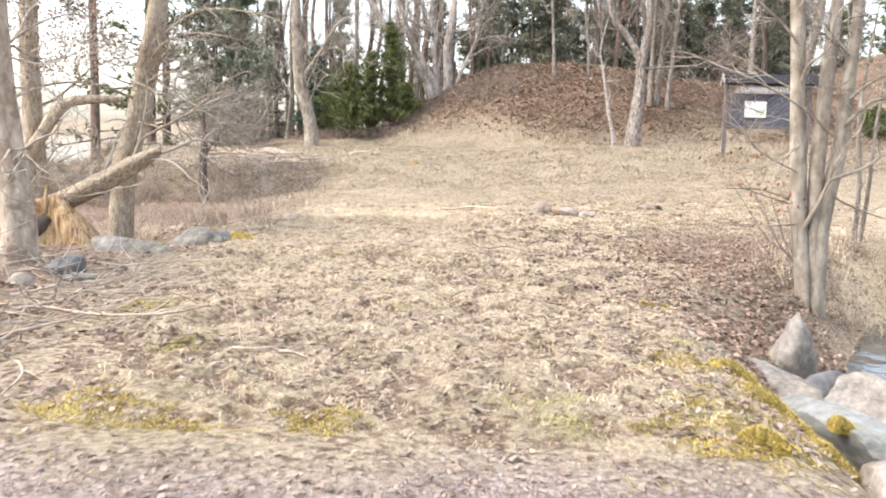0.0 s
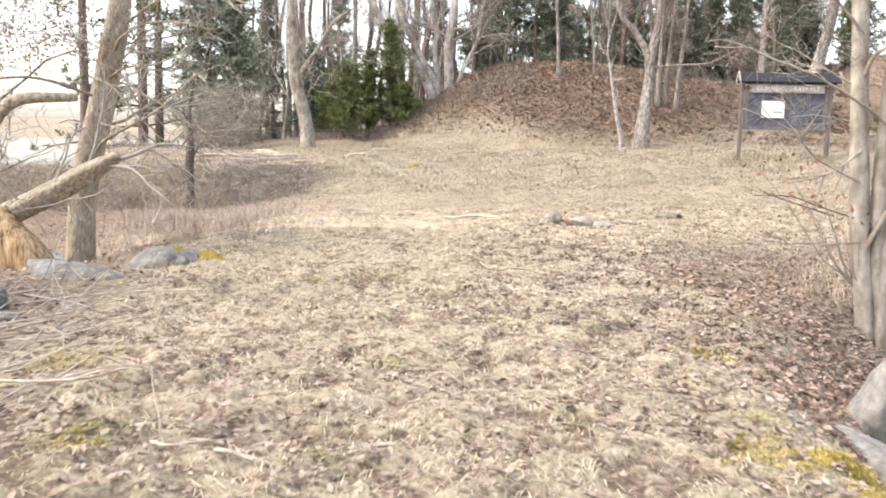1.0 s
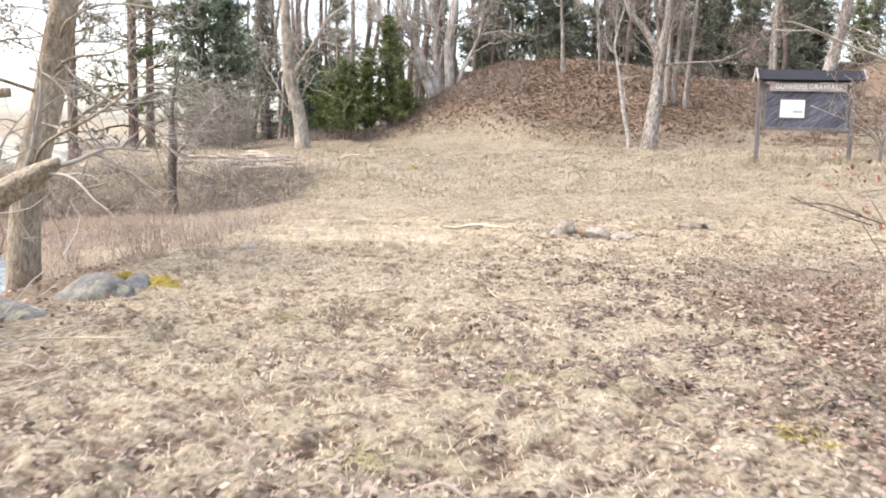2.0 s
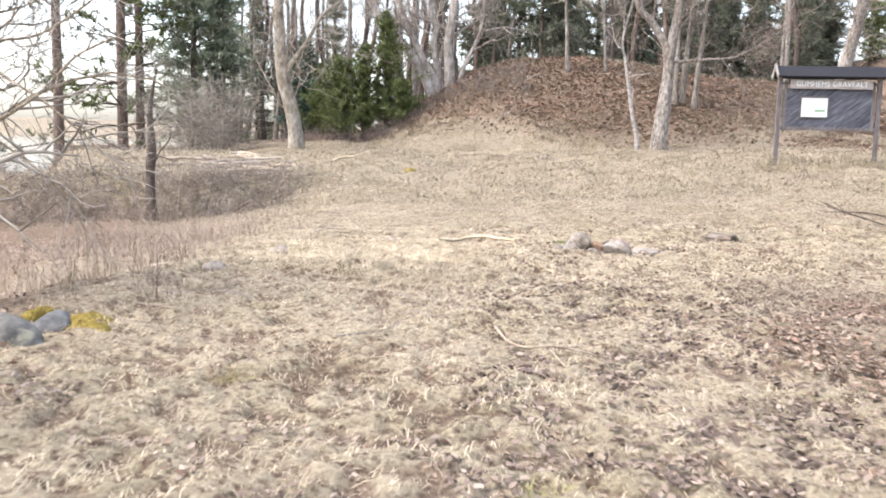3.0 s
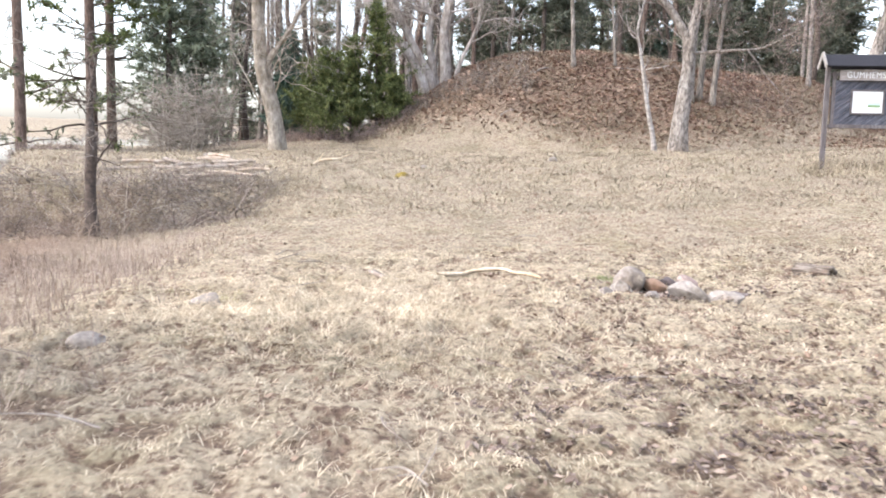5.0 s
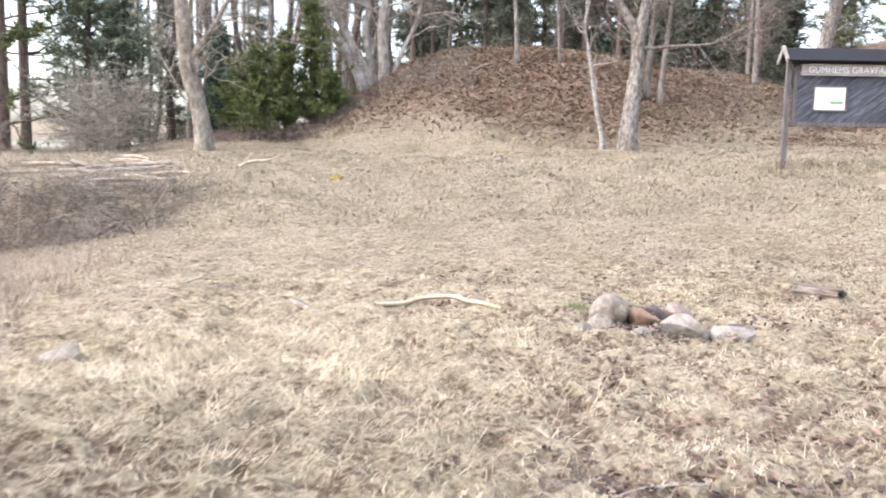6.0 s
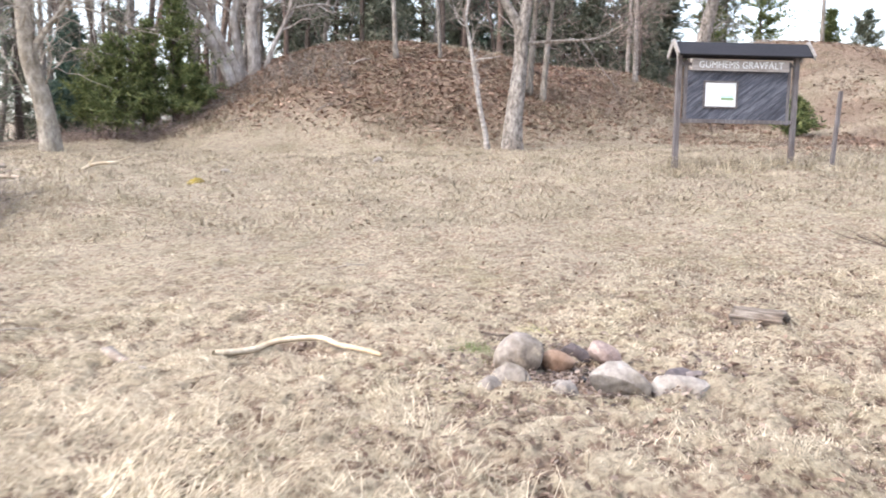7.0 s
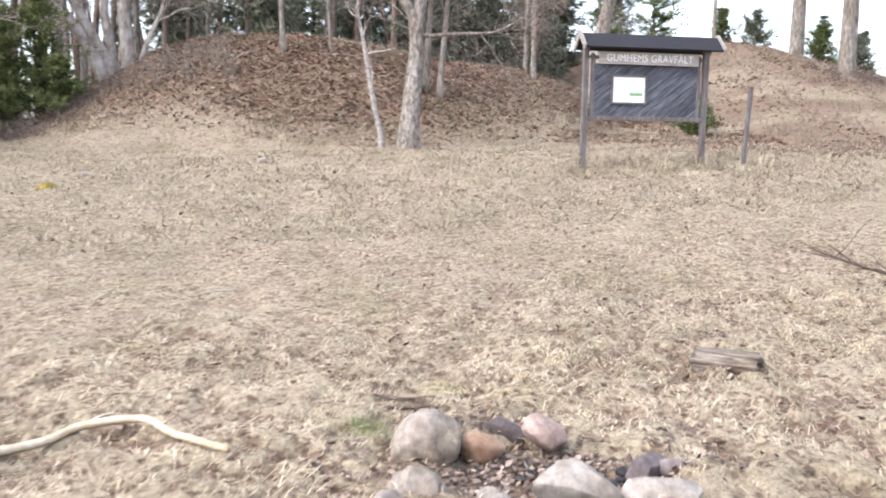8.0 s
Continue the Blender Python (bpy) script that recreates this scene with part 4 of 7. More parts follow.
def broken_stump():
    """A split stump with a long broken bough that leans over the bank."""
    rng = np.random.default_rng(3)
    x, y = -4.42, 10.3
    e = root("broken_stump", x, y, gz(x, y), "broken orange-brown tree stump with torn bough", "stump")
    t = Tubes()
    trunk_tube(t, [(0.05, 0, -0.3), (0.02, 0, 0.1), (-0.1, 0, 0.4), (-0.16, 0, 0.62)], [0.36, 0.31, 0.24, 0.15], rng, 22, 0.2, 1.35, 0.35)
    t.make("stump_base", MAT_STUMP, e)
    # solid dark tube set on the stump for the cavity's shade; nothing is cut out
    t = Tubes()
    t.add([(-0.3, -0.17, 0.2), (-0.2, -0.2, 0.33), (-0.08, -0.17, 0.46)], [0.07, 0.11, 0.05], 9)
    t.make("hollow", MAT_DARKBARK, e)
    for k in range(9):
        t = Tubes()
        a = k * 0.7
        p = np.array([-0.12 + 0.13 * math.cos(a), 0.12 * math.sin(a), 0.4])
        t.add(wander(rng, p, (0.2 * math.cos(a) - 0.1, 0.2 * math.sin(a), 1), 0.22 + 0.2 * rng.random(), 3, 0.1, 0.05), [0.035, 0.028, 0.018, 0.004], 5)
        t.make("splinter", MAT_STUMP, e)
    t = Tubes()
    trunk_tube(t, [(-1.3, 0.0, 0.35), (-0.7, 0.0, 0.42), (-0.2, 0.05, 0.52), (0.3, 0.0, 0.75), (0.62, -0.02, 0.93), (0.86, -0.02, 1.06)], [0.06, 0.08, 0.095, 0.10, 0.085, 0.035], rng, 12, 0.16, 1.0)
    t.make("bough", MAT_BARK_WARM, e)
    for px_, way, ln, r in (((0.8, -0.02, 1.02), (1, 0.1, 0.35), 0.9, 0.03), ((0.6, 0, 0.92), (0.4, -0.2, 1), 1.1, 0.022), ((0.7, 0, 0.97), (1, -0.4, -0.1), 1.3, 0.02), ((0.3, 0.02, 0.75), (0.3, 0.1, 1.0), 1.0, 0.02), ((-0.2, 0, 0.5), (-0.6, -0.3, 0.5), 1.2, 0.02), ((-0.6, 0, 0.44), (-0.5, 0.2, 1.0), 1.3, 0.025), ((0.1, 0, 0.65), (1, -0.3, -0.15), 1.5, 0.014), ((-0.9, 0, 0.42), (1, -0.35, 0.15), 2.3, 0.016)):
        t = Tubes()
        ln, r = ln * 0.72, r * 0.7
        p = wander(rng, px_, way, ln, 7, 0.16, 0.02)
        t.add(p, np.linspace(r, r * 0.25, 8), 6)
        for i in (2, 3, 4, 5, 6):
            t.add(wander(rng, p[i], np.array(way) + rng.normal(0, 0.8, 3), ln * 0.4, 4, 0.2, 0.03), [r * 0.45, r * 0.35, r * 0.25, r * 0.2, r * 0.1], 4)
        t.make("side_branch", MAT_TWIG_PALE, e)
    t = Tubes()
    trunk_tube(t, [(-0.25, 0.0, 0.4), (-0.32, 0, 0.9), (-0.2, 0, 1.15), (0.05, 0, 1.45), (0.5, 0.1, 1.5)], [0.07, 0.06, 0.055, 0.05, 0.03], rng, 9, 0.08, 1.0)
    t.make("bough", MAT_BARK_WARM, e)
    e.scale = (1.3, 1.3, 1.3)
    return e


MAT_STUMP = surface("torn_wood", [(0.34, (0.09, 0.055, 0.03)), (0.47, (0.33, 0.22, 0.115)), (0.64, (0.58, 0.44, 0.27))], 12, (0.6, 0.5, 0.4), 4, bump=1.0, dist=0.03, stretch=(2.5, 2.5, 0.3))
broken_stump()


# ---- trees of the middle distance ----
SPEC_BIRCH = tree_spec((12, 7, 6), (2.6, 1.2, 0.6), bare=(0.42, 0.15, 0.1), spread=0.95, gnarl=0.24, lift=0.03, thin=0.008, least=0.005)
SPEC_MID = tree_spec((16, 7, 5), (3.2, 1.4, 0.65), bare=(0.3, 0.15, 0.1), spread=0.95, gnarl=0.26, lift=0.03, thin=0.009, least=0.005)
bare_tree("gnarled_tree", -5.75, 38, gz(-5.75, 38), [
    ([(0, 0, -0.4), (-0.06, 0, 0.5), (-0.2, 0, 1.4), (-0.53, 0, 2.75), (-0.63, 0, 4.2), (-0.7, 0, 5.4), (-0.8, 0, 8.5)], [0.31, 0.29, 0.26, 0.24, 0.21, 0.17, 0.07]),
    ([(-0.5, 0, 2.7), (-0.1, -0.1, 3.3), (0.4, -0.1, 4.0), (1.0, -0.1, 5.0), (1.8, 0, 5.6)], [0.11, 0.09, 0.07, 0.055, 0.03]),
], SPEC_MID, 21, MAT_BARK_OLIVE, MAT_TWIG_PALE, "bare gnarled grey tree leaning at the meadow edge")
bare_tree("forked_birch", 7.3, 35.5, gz(7.3, 35.5), [
    ([(0, 0, -0.4), (0.04, 0, 0.6), (0.1, 0, 1.3), (0.2, 0, 2.5), (0.22, 0, 3.3), (0.36, 0, 4.2), (0.45, 0, 5.0), (0.6, 0.1, 8.5)], [0.32, 0.27, 0.235, 0.20, 0.20, 0.135, 0.125, 0.05]),
    ([(0.2, 0, 3.0), (0.08, 0, 3.55), (-0.5, 0, 4.4), (-0.95, 0, 4.95), (-1.6, 0, 7.4)], [0.15, 0.14, 0.12, 0.11, 0.05]),
    ([(0.3, 0, 3.0), (1.4, -0.2, 3.1), (2.4, -0.3, 3.2), (3.3, -0.3, 3.7)], [0.05, 0.045, 0.035, 0.02]),
], SPEC_BIRCH, 22, MAT_BIRCH, MAT_BRUSH, "forked old birch with white and black bark below the mound")
bare_tree("young_birch", 6.62, 35.6, gz(6.62, 35.6), [
    ([(0, 0, -0.2), (-0.1, 0, 0.5), (-0.26, 0, 1.15), (-0.45, 0, 2.2), (-0.6, 0, 3.05), (-0.72, 0, 3.8), (-0.4, 0, 5.2)], [0.085, 0.075, 0.07, 0.06, 0.05, 0.04, 0.02]),
], tree_spec((9, 5, 4), (1.6, 0.7, 0.3), bare=(0.4, 0.2, 0.1), spread=0.9, least=0.006), 23, MAT_BIRCH_YOUNG, MAT_TWIG, "thin white young birch with a bent stem", sides=8)
SPEC_SAP = tree_spec((9, 5, 4), (1.5, 0.6, 0.3), bare=(0.4, 0.2, 0.1), spread=0.8, lift=0.08, least=0.007)
for x, y, lean, h, r, sd, mt in [(5.0, 43, (-0.3, 0), 6.5, 0.10, 24, MAT_BARK_GREY), (6.65, 43, (-0.4, 0), 5.5, 0.07, 25, MAT_BARK_GREY), (9.0, 40.5, (0.1, 0), 7, 0.12, 26, MAT_BARK_GREY),
                                 (9.35, 40.7, (0.3, 0), 7, 0.13, 27, MAT_BARK_GREY), (9.75, 40.4, (0.4, 0), 7, 0.12, 28, MAT_BARK_GREY), (14.7, 44, (-0.1, 0), 9, 0.11, 29, MAT_BIRCH), (15.2, 46, (0.1, 0), 9, 0.09, 30, MAT_BIRCH)]:
    bare_tree("sapling", x, y, gz(x, y), [([(0, 0, -0.3), (lean[0] * 0.3, 0, h * 0.25), (lean[0] * 0.8, 0, h * 0.6), (lean[0], 0, h)], [r, r * 0.8, r * 0.55, 0.02])], SPEC_SAP, sd, mt, MAT_TWIG, "slender leafless sapling growing on the mound", "saplings on the mound", 8)
bare_tree("old_willow", -0.35, 44.8, gz(-0.35, 44.8), [
    ([(-0.35, 0, -0.6), (-0.75, 0, 0.4), (-1.2, 0, 1.2), (-2.1, 0, 2.3), (-3.0, 0, 3.4), (-4.2, 0, 5.4)], [0.26, 0.22, 0.2, 0.185, 0.17, 0.1]),
    ([(-0.1, 0, -0.6), (-0.35, 0, 0.3), (-0.75, 0, 1.0), (-1.2, 0, 1.9), (-1.95, 0, 3.4), (-2.7, 0, 5.8)], [0.22, 0.19, 0.17, 0.155, 0.14, 0.09]),
    ([(0.0, 0.2, -0.6), (-0.25, 0.2, 0.8), (-0.45, 0.2, 2.1), (-0.35, 0.2, 2.8), (-0.6, 0.2, 3.5), (-0.5, 0.2, 6)], [0.2, 0.16, 0.14, 0.13, 0.12, 0.07]),
    ([(0.25, 0, -0.6), (0.3, 0, 0.5), (0.2, 0, 2.1), (0.4, 0, 3.5), (0.7, 0, 6.5)], [0.26, 0.23, 0.2, 0.18, 0.1]),
    ([(0.5, 0.1, -0.3), (1.0, 0.1, 1.2), (1.6, 0.1, 2.6), (1.9, 0.1, 4.6)], [0.1, 0.08, 0.07, 0.04]),
], tree_spec((9, 7, 5), (2.8, 1.2, 0.6), bare=(0.45, 0.15, 0.1), spread=0.9, least=0.009), 31, MAT_BARK_PALE, MAT_TWIG_PALE, "old pale-barked willow with several stout leaning stems")
bare_tree("leaning_birch", 16.1, 42, gz(16.1, 42), [
    ([(0, 0, -0.4), (0.2, 0, 1.6), (0.45, 0, 2.8), (0.8, 0, 4.6), (1.1, 0, 8)], [0.3, 0.26, 0.25, 0.22, 0.1]),
], SPEC_MID, 33, MAT_BIRCH, MAT_TWIG, "leaning white birch behind the notice board")


def dark_shrub_tree(x, y, seed):
    bare_tree("thorn_tree", x, y, gz(x, y), [
        ([(0.04, 0, -0.2), (0, 0, 0.5), (0.0, 0, 1.0), (0.03, 0, 1.5), (-0.02, 0.1, 2.3), (0.1, 0.2, 3.2)], [0.12, 0.105, 0.10, 0.095, 0.05, 0.015]),
    ], tree_spec((7, 5, 4, 2), (0.9, 0.5, 0.3, 0.2), bare=(0.45, 0.1, 0.1, 0.1), spread=1.15, gnarl=0.33, lift=0.02, least=0.005), seed, MAT_DARKBARK, MAT_TWIG, "dark thorny leafless small tree on the brushy bank")


dark_shrub_tree(-6.25, 22.9, 35)


MAT_NEEDLE_SOFT = pieces("soft_green_needles", [(0.0, (0.13, 0.155, 0.105)), (0.5, (0.235, 0.27, 0.185)), (1.0, (0.36, 0.385, 0.265))], 0.7, 0.5)


def pine(x, y, h, r, seed, clear, label="tall pine with bare reddish-grey trunk near the lake", lean=0.0, dead=6, bark=None, lush=9, leaf=None):
    rng = np.random.default_rng(seed)
    e = root("pine_tree", x, y, gz(x, y), label, "tree", "tall pines")
    trunk, limbs = Tubes(), Tubes()
    pts, rad = trunk_tube(trunk, [(0, 0, -0.4), (lean * 0.3, 0, h * 0.3), (lean * 0.7, 0, h * 0.65), (lean, 0, h)], [r, r * 0.85, r * 0.65, 0.05], rng, 12, 0.04)
    trunk.make("trunk", bark or MAT_PINE, e)
    v, t = [], []
    for k in range(26 + dead):
        f = clear + (1 - clear) * k / 26 if k < 26 else 0.12 + (clear - 0.1) * rng.random()
        p = pts[int(min(f, 0.99) * (len(pts) - 1))]
        a = rng.random() * 6.283
        ln = (3.2 * (1.15 - f) + 0.7) * (0.6 + 0.6 * rng.random())
        pth = wander(rng, p, (math.cos(a), math.sin(a), 0.05), ln, 6, 0.16, 0.03)
        limbs.add(pth, np.linspace(max(0.012, ln * 0.014), 0.006, 7), 4)
        for i in range(3, 7):
            for _ in range(3):
                sub = wander(rng, pth[i], rng.normal(0, 1, 3) * np.array([1, 1, 0.4]), 0.55, 3, 0.2, 0.06)
                limbs.add(sub, [0.008, 0.006, 0.005, 0.004], 3)
                if k < 26 or rng.random() < 0.35:
                    needles(rng, v, t, sub[1:], 0.045, lush, 0.22, 0.15)
    tagged(limbs.make("branchwork", MAT_DARKBARK, e), kind="stuff")
    fol = fast_mesh("foliage", np.array(v), np.array(t), leaf or MAT_NEEDLE_DARK)
    fol.parent = e
    tagged(fol, kind="stuff")
    return e


pine(-16.9, 43, 17, 0.23, 61, 0.5)
pine(-15.15, 45.8, 18, 0.25, 62, 0.24, dead=12, lush=14, leaf=MAT_NEEDLE)
pine(-14.6, 46.6, 17, 0.22, 63, 0.34, dead=12)
conifer("spruce", -12.2, 47.2, gz(-12.2, 47.2), 12.5, 3.0, 64, MAT_NEEDLE_SOFT, "broad soft-green spruce near the lake shore", "young spruces", 30, 8, 7, 0.30, 0.05, clear=0.06, tilt=-0.05, trunk_r=0.2)
conifer("spruce", -11.2, 48.6, gz(-11.2, 48.6), 10, 2.1, 79, MAT_NEEDLE_SOFT, "soft-green spruce behind a broader one", "young spruces", 26, 8, 7, 0.30, 0.05, clear=0.08, tilt=-0.05, trunk_r=0.16)
conifer("spruce", -11.0, 46.4, gz(-11.0, 46.4), 3.4, 1.1, 69, MAT_NEEDLE_DARK, "low dark spruce beside a broad one", "young spruces", 14, 7, 7, 0.22, 0.04, clear=0.03, tilt=0.0, trunk_r=0.08)

bare_tree("sapling", 5.7, 12.4, gz(5.7, 12.4), [([(0, 0, -0.2), (0.02, 0, 0.8), (-0.05, 0, 1.8), (0.1, 0, 3.2)], [0.035, 0.03, 0.025, 0.01]), ([(0.12, 0.1, -0.2), (0.2, 0.1, 0.7), (0.25, 0.1, 1.7), (0.4, 0.1, 3.0)], [0.03, 0.028, 0.022, 0.01])],
          tree_spec((5, 3, 3), (0.7, 0.35, 0.2), bare=(0.2, 0.15, 0.1), spread=0.9, lift=0.05, thin=0.008, least=0.002), 36, MAT_BARK_GREY, MAT_TWIG, "thin pale sapling stems on the stream bank", "", 8)

# green spruces and junipers at the foot of the mound
for x, y, h, r, sd, lb in [(-2.8, 43.3, 4.9, 1.5, 71, "bushy green young spruce with ragged top beside the mound"), (-3.75, 43.0, 3.9, 1.4, 72, "ragged green young spruce in the thicket"), (-4.75, 42.9, 3.5, 1.35, 73, "narrow green young spruce in the thicket"), (-5.55, 43.5, 3.1, 0.95, 76, "low dark green spruce at the thicket's edge"), (-2.05, 42.6, 1.7, 0.8, 77, "small yellowish-green spruce at the mound foot")]:
    conifer("spruce", x, y, gz(x, y), h, r, sd, MAT_NEEDLE, lb, "young spruces", int(7 + 3.4 * h), 7, 9, 0.17, 0.026, clear=0.06, tilt=0.18, ragged=0.75, droop=0.3)
brush("undergrowth", [(x, y) for x, y in zip(np.random.default_rng(78).uniform(-6.6, -1.4, 260), np.random.default_rng(79).normal(42.4, 0.6, 260))], 0.75, 620, MAT_BRUSH, "dark leafless scrub under the young spruces", 0.008, 0.7, 5, 0.25)
conifer("spruce", -6.9, 47, gz(-6.9, 47), 4.4, 1.15, 74, MAT_NEEDLE_BLUE, "dense blue-green spruce behind the gnarled tree", "young spruces", 18, 8, 6, 0.3, 0.06, tilt=0.05)
conifer("juniper", 18.1, 38.2, gz(18.1, 38.2), 1.2, 0.7, 75, MAT_NEEDLE, "yellow-green juniper behind the notice board", "", 14, 8, 5, 0.2, 0.04, tilt=0.5)

# ---- forest behind ----
KIND = []
for k, (h, r, mt, nm) in enumerate([(11, 2.2, MAT_NEEDLE_DARK, "dark spruce in the forest behind the mound"), (9, 2.0, MAT_NEEDLE_DARK, "ragged dark spruce in the forest behind"), (13, 2.3, MAT_NEEDLE_BLUE, "tall blue-green spruce in the forest behind")]):
    KIND.append(conifer("forest_spruce", 3 + 5 * k, 74, gz(3 + 5 * k, 74), h, r, 80 + k, mt, nm, "forest spruces", 18, 6, 5, 0.38, 0.062))
SPEC_FOREST = tree_spec((10, 4, 2), (2.6, 1.2, 0.7), bare=(0.25, 0.15, 0.1), spread=0.8, lift=0.06, thin=0.008, least=0.007)
for k in range(4):
    rr = np.random.default_rng(90 + k)
    KIND.append(bare_tree("forest_tree", 6 * k - 9, 71, gz(6 * k - 9, 71), [([(0, 0, -0.4), (rr.normal(0, 0.2), 0, 3), (rr.normal(0, 0.4), 0, 6.5), (rr.normal(0, 0.5), 0, 11)], [0.16, 0.13, 0.10, 0.03])],
                          SPEC_FOREST, 90 + k, (MAT_DARKBARK, MAT_BIRCH, MAT_BARK_GREY, MAT_PINE)[k], MAT_BRUSH, ("grey leafless tree in the forest behind", "white leafless birch in the forest behind", "slender grey leafless tree in the woods", "pale leafless tree in the woods")[k], "forest trees", 8, False))
rng = np.random.default_rng(4)
spots = []
while len(spots) < 62:
    x, y = rng.uniform(-13, 19), rng.uniform(49, 78)
    if min([9] + [math.hypot(x - a, y - b) for a, b in spots]) < 1.5:
        continue
    spots.append((x, y))
    k = rng.integers(0, 3) if rng.random() < (0.1 if x < 3 else 0.36) else rng.integers(3, 7)
    s = rng.uniform(0.75, 1.2)
    c = copy_thing(KIND[k], pose(x, y, gz(x, y) - 0.1, 0, 0, rng.uniform(0, 360)))
    c.scale = (s, s, s)
for x, y, k, s in [(-6.5, 49, 3, 0.9), (-5.2, 50.5, 5, 1.0), (-4.0, 49.5, 6, 0.95), (-3.0, 51.5, 3, 1.1), (-1.8, 50, 5, 1.0), (-7.6, 52, 6, 1.0), (-4.6, 53.5, 3, 1.1), (-2.2, 54, 6, 1.1), (-0.6, 52.5, 3, 1.0), (6.2, 51.5, 5, 1.0), (8.0, 50.5, 3, 0.9), (9.6, 51.5, 6, 1.0), (-5.8, 55, 4, 1.0), (-3.4, 56, 5, 1.1), (9.8, 53.5, 1, 1.0), (3.6, 52, 1, 1.0), (4.6, 50.5, 0, 0.8), (14.8, 53, 1, 1.0), (11.5, 50, 0, 0.75), (13.2, 51, 1, 0.8), (17.4, 50, 0, 0.7), (18.8, 52, 1, 0.8), (15.6, 51.5, 1, 0.8), (16.8, 54, 0, 0.9), (19.8, 55, 0, 0.85), (21.2, 56.5, 1, 0.85), (18.2, 57.5, 0, 0.9), (13.2, 58, 1, 1.0), (20.3, 59, 0, 0.9), (0.6, 53.5, 5, 1.0), (1.6, 56, 0, 1.0), (2.5, 52.5, 3, 0.9), (1.2, 51, 6, 0.8), (2.2, 58, 1, 1.1), (-0.4, 57, 5, 1.1), (8.6, 58, 0, 1.1),
                   (-8.4, 50.5, 4, 0.9), (-9.4, 50, 3, 0.9), (-10.8, 51.5, 5, 0.9), (-9.5, 53, 5, 1.0), (-8.9, 55, 3, 1.0), (-11.7, 54, 5, 0.9), (-7.2, 56, 5, 1.0), (-10.2, 57, 4, 1.0), (-12.6, 56.5, 3, 0.9), (-8.0, 52.2, 5, 0.8), (-7.6, 49, 6, 0.9), (5.4, 53, 0, 1.0), (15.2, 55, 0, 1.1), (13.4, 55.5, 1, 1.1), (11.0, 56, 0, 1.1), (21.5, 57, 1, 0.6),
                   (38.5, 56, 0, 0.4)]:
    c = copy_thing(KIND[k], pose(x, y, gz(x, y) - 0.1, 0, 0, x * 50))
    w = 1.45 if x > 19 and k < 3 else 1.0
    c.scale = (s * w, s * w, s)
for x, y, h, r, sd, whorls, lb in [(25.4, 53, 4.6, 1.9, 141, 16, "rounded yellow-green spruce on the hill"), (23.9, 54, 4.2, 1.6, 142, 16, "dark bushy spruce on the hill"), (22.0, 52, 3.6, 1.1, 147, 14, "narrow dark spruce behind the notice board"), (27.9, 50.8, 1.6, 0.6, 143, 10, "small dark spruce on the hilltop"), (30.0, 51, 2.1, 1.2, 144, 8, "airy young pine with bare twigs on the hill"), (33.7, 50.5, 2.1, 1.1, 145, 11, "bushy low spruce on the hillside"), (36.3, 50.5, 2.4, 0.9, 146, 11, "low spruce beside a pine trunk")]:
    conifer("hill_spruce", x, y, gz(x, y) - 0.05, h, r, sd, MAT_NEEDLE_DARK if sd % 2 == 0 else MAT_NEEDLE, lb, "spruces on the hill", whorls, 6, 6, 0.2, 0.04, clear=0.05, tilt=0.15, ragged=0.55, droop=0.15)
for x, y, h, r, sd in [(29.3, 47.0, 14, 0.34, 65), (29.55, 44.0, 14, 0.38, 66), (27.2, 50.5, 13, 0.11, 67), (33.2, 45, 14, 0.3, 68)]:
    pine(x, y, h, r, sd, 0.55, "tall grey bare-stemmed pine on the hill", dead=3, bark=MAT_BARK_GREY)


# ---- notice board ----
MAT_BOARD = surface("weathered_dark_planks", [(0.3, (0.035, 0.037, 0.046)), (0.5, (0.08, 0.083, 0.10)), (0.72, (0.18, 0.182, 0.205))], 10, (0.75, 0.74, 0.78), 1.8, bump=0.4, dist=0.006, stretch=(0.35, 3, 3), island=0.2)
MAT_POST = surface("grey_weathered_timber", [(0.3, (0.065, 0.058, 0.06)), (0.5, (0.135, 0.122, 0.123)), (0.7, (0.22, 0.20, 0.20))], 12, (0.75, 0.7, 0.66), 1.5, bump=0.4, dist=0.006, stretch=(3, 3, 0.3))
MAT_FELT = surface("black_roofing_felt", [(0.3, (0.012, 0.012, 0.016)), (0.6, (0.024, 0.024, 0.03)), (0.8, (0.045, 0.045, 0.052))], 40, (0.8, 0.8, 0.8), 1.2, 0.8, 0.4, 0.004)
MAT_PALEWOOD = surface("bleached_board", [(0.3, (0.19, 0.175, 0.165)), (0.5, (0.28, 0.262, 0.248)), (0.7, (0.38, 0.36, 0.34))], 10, (0.8, 0.77, 0.74), 1.5, bump=0.3, dist=0.004, stretch=(0.4, 3, 3))
MAT_HEADER = surface("grey_header_board", [(0.3, (0.27, 0.24, 0.225)), (0.5, (0.36, 0.325, 0.305)), (0.7, (0.45, 0.41, 0.385))], 10, (0.8, 0.77, 0.74), 1.5, bump=0.3, dist=0.004, stretch=(0.4, 3, 3))
MAT_WHITE = surface("white_print", [(0.3, (0.66, 0.66, 0.65)), (0.6, (0.74, 0.74, 0.73))], 8, (0.95, 0.95, 0.96), 2, 0.5, 0.02, 0.001)
MAT_PAPERGREEN = surface("printed_green", [(0.3, (0.16, 0.27, 0.14)), (0.6, (0.28, 0.38, 0.20))], 20, (0.9, 0.95, 0.9), 4, 0.5, 0.02, 0.001)
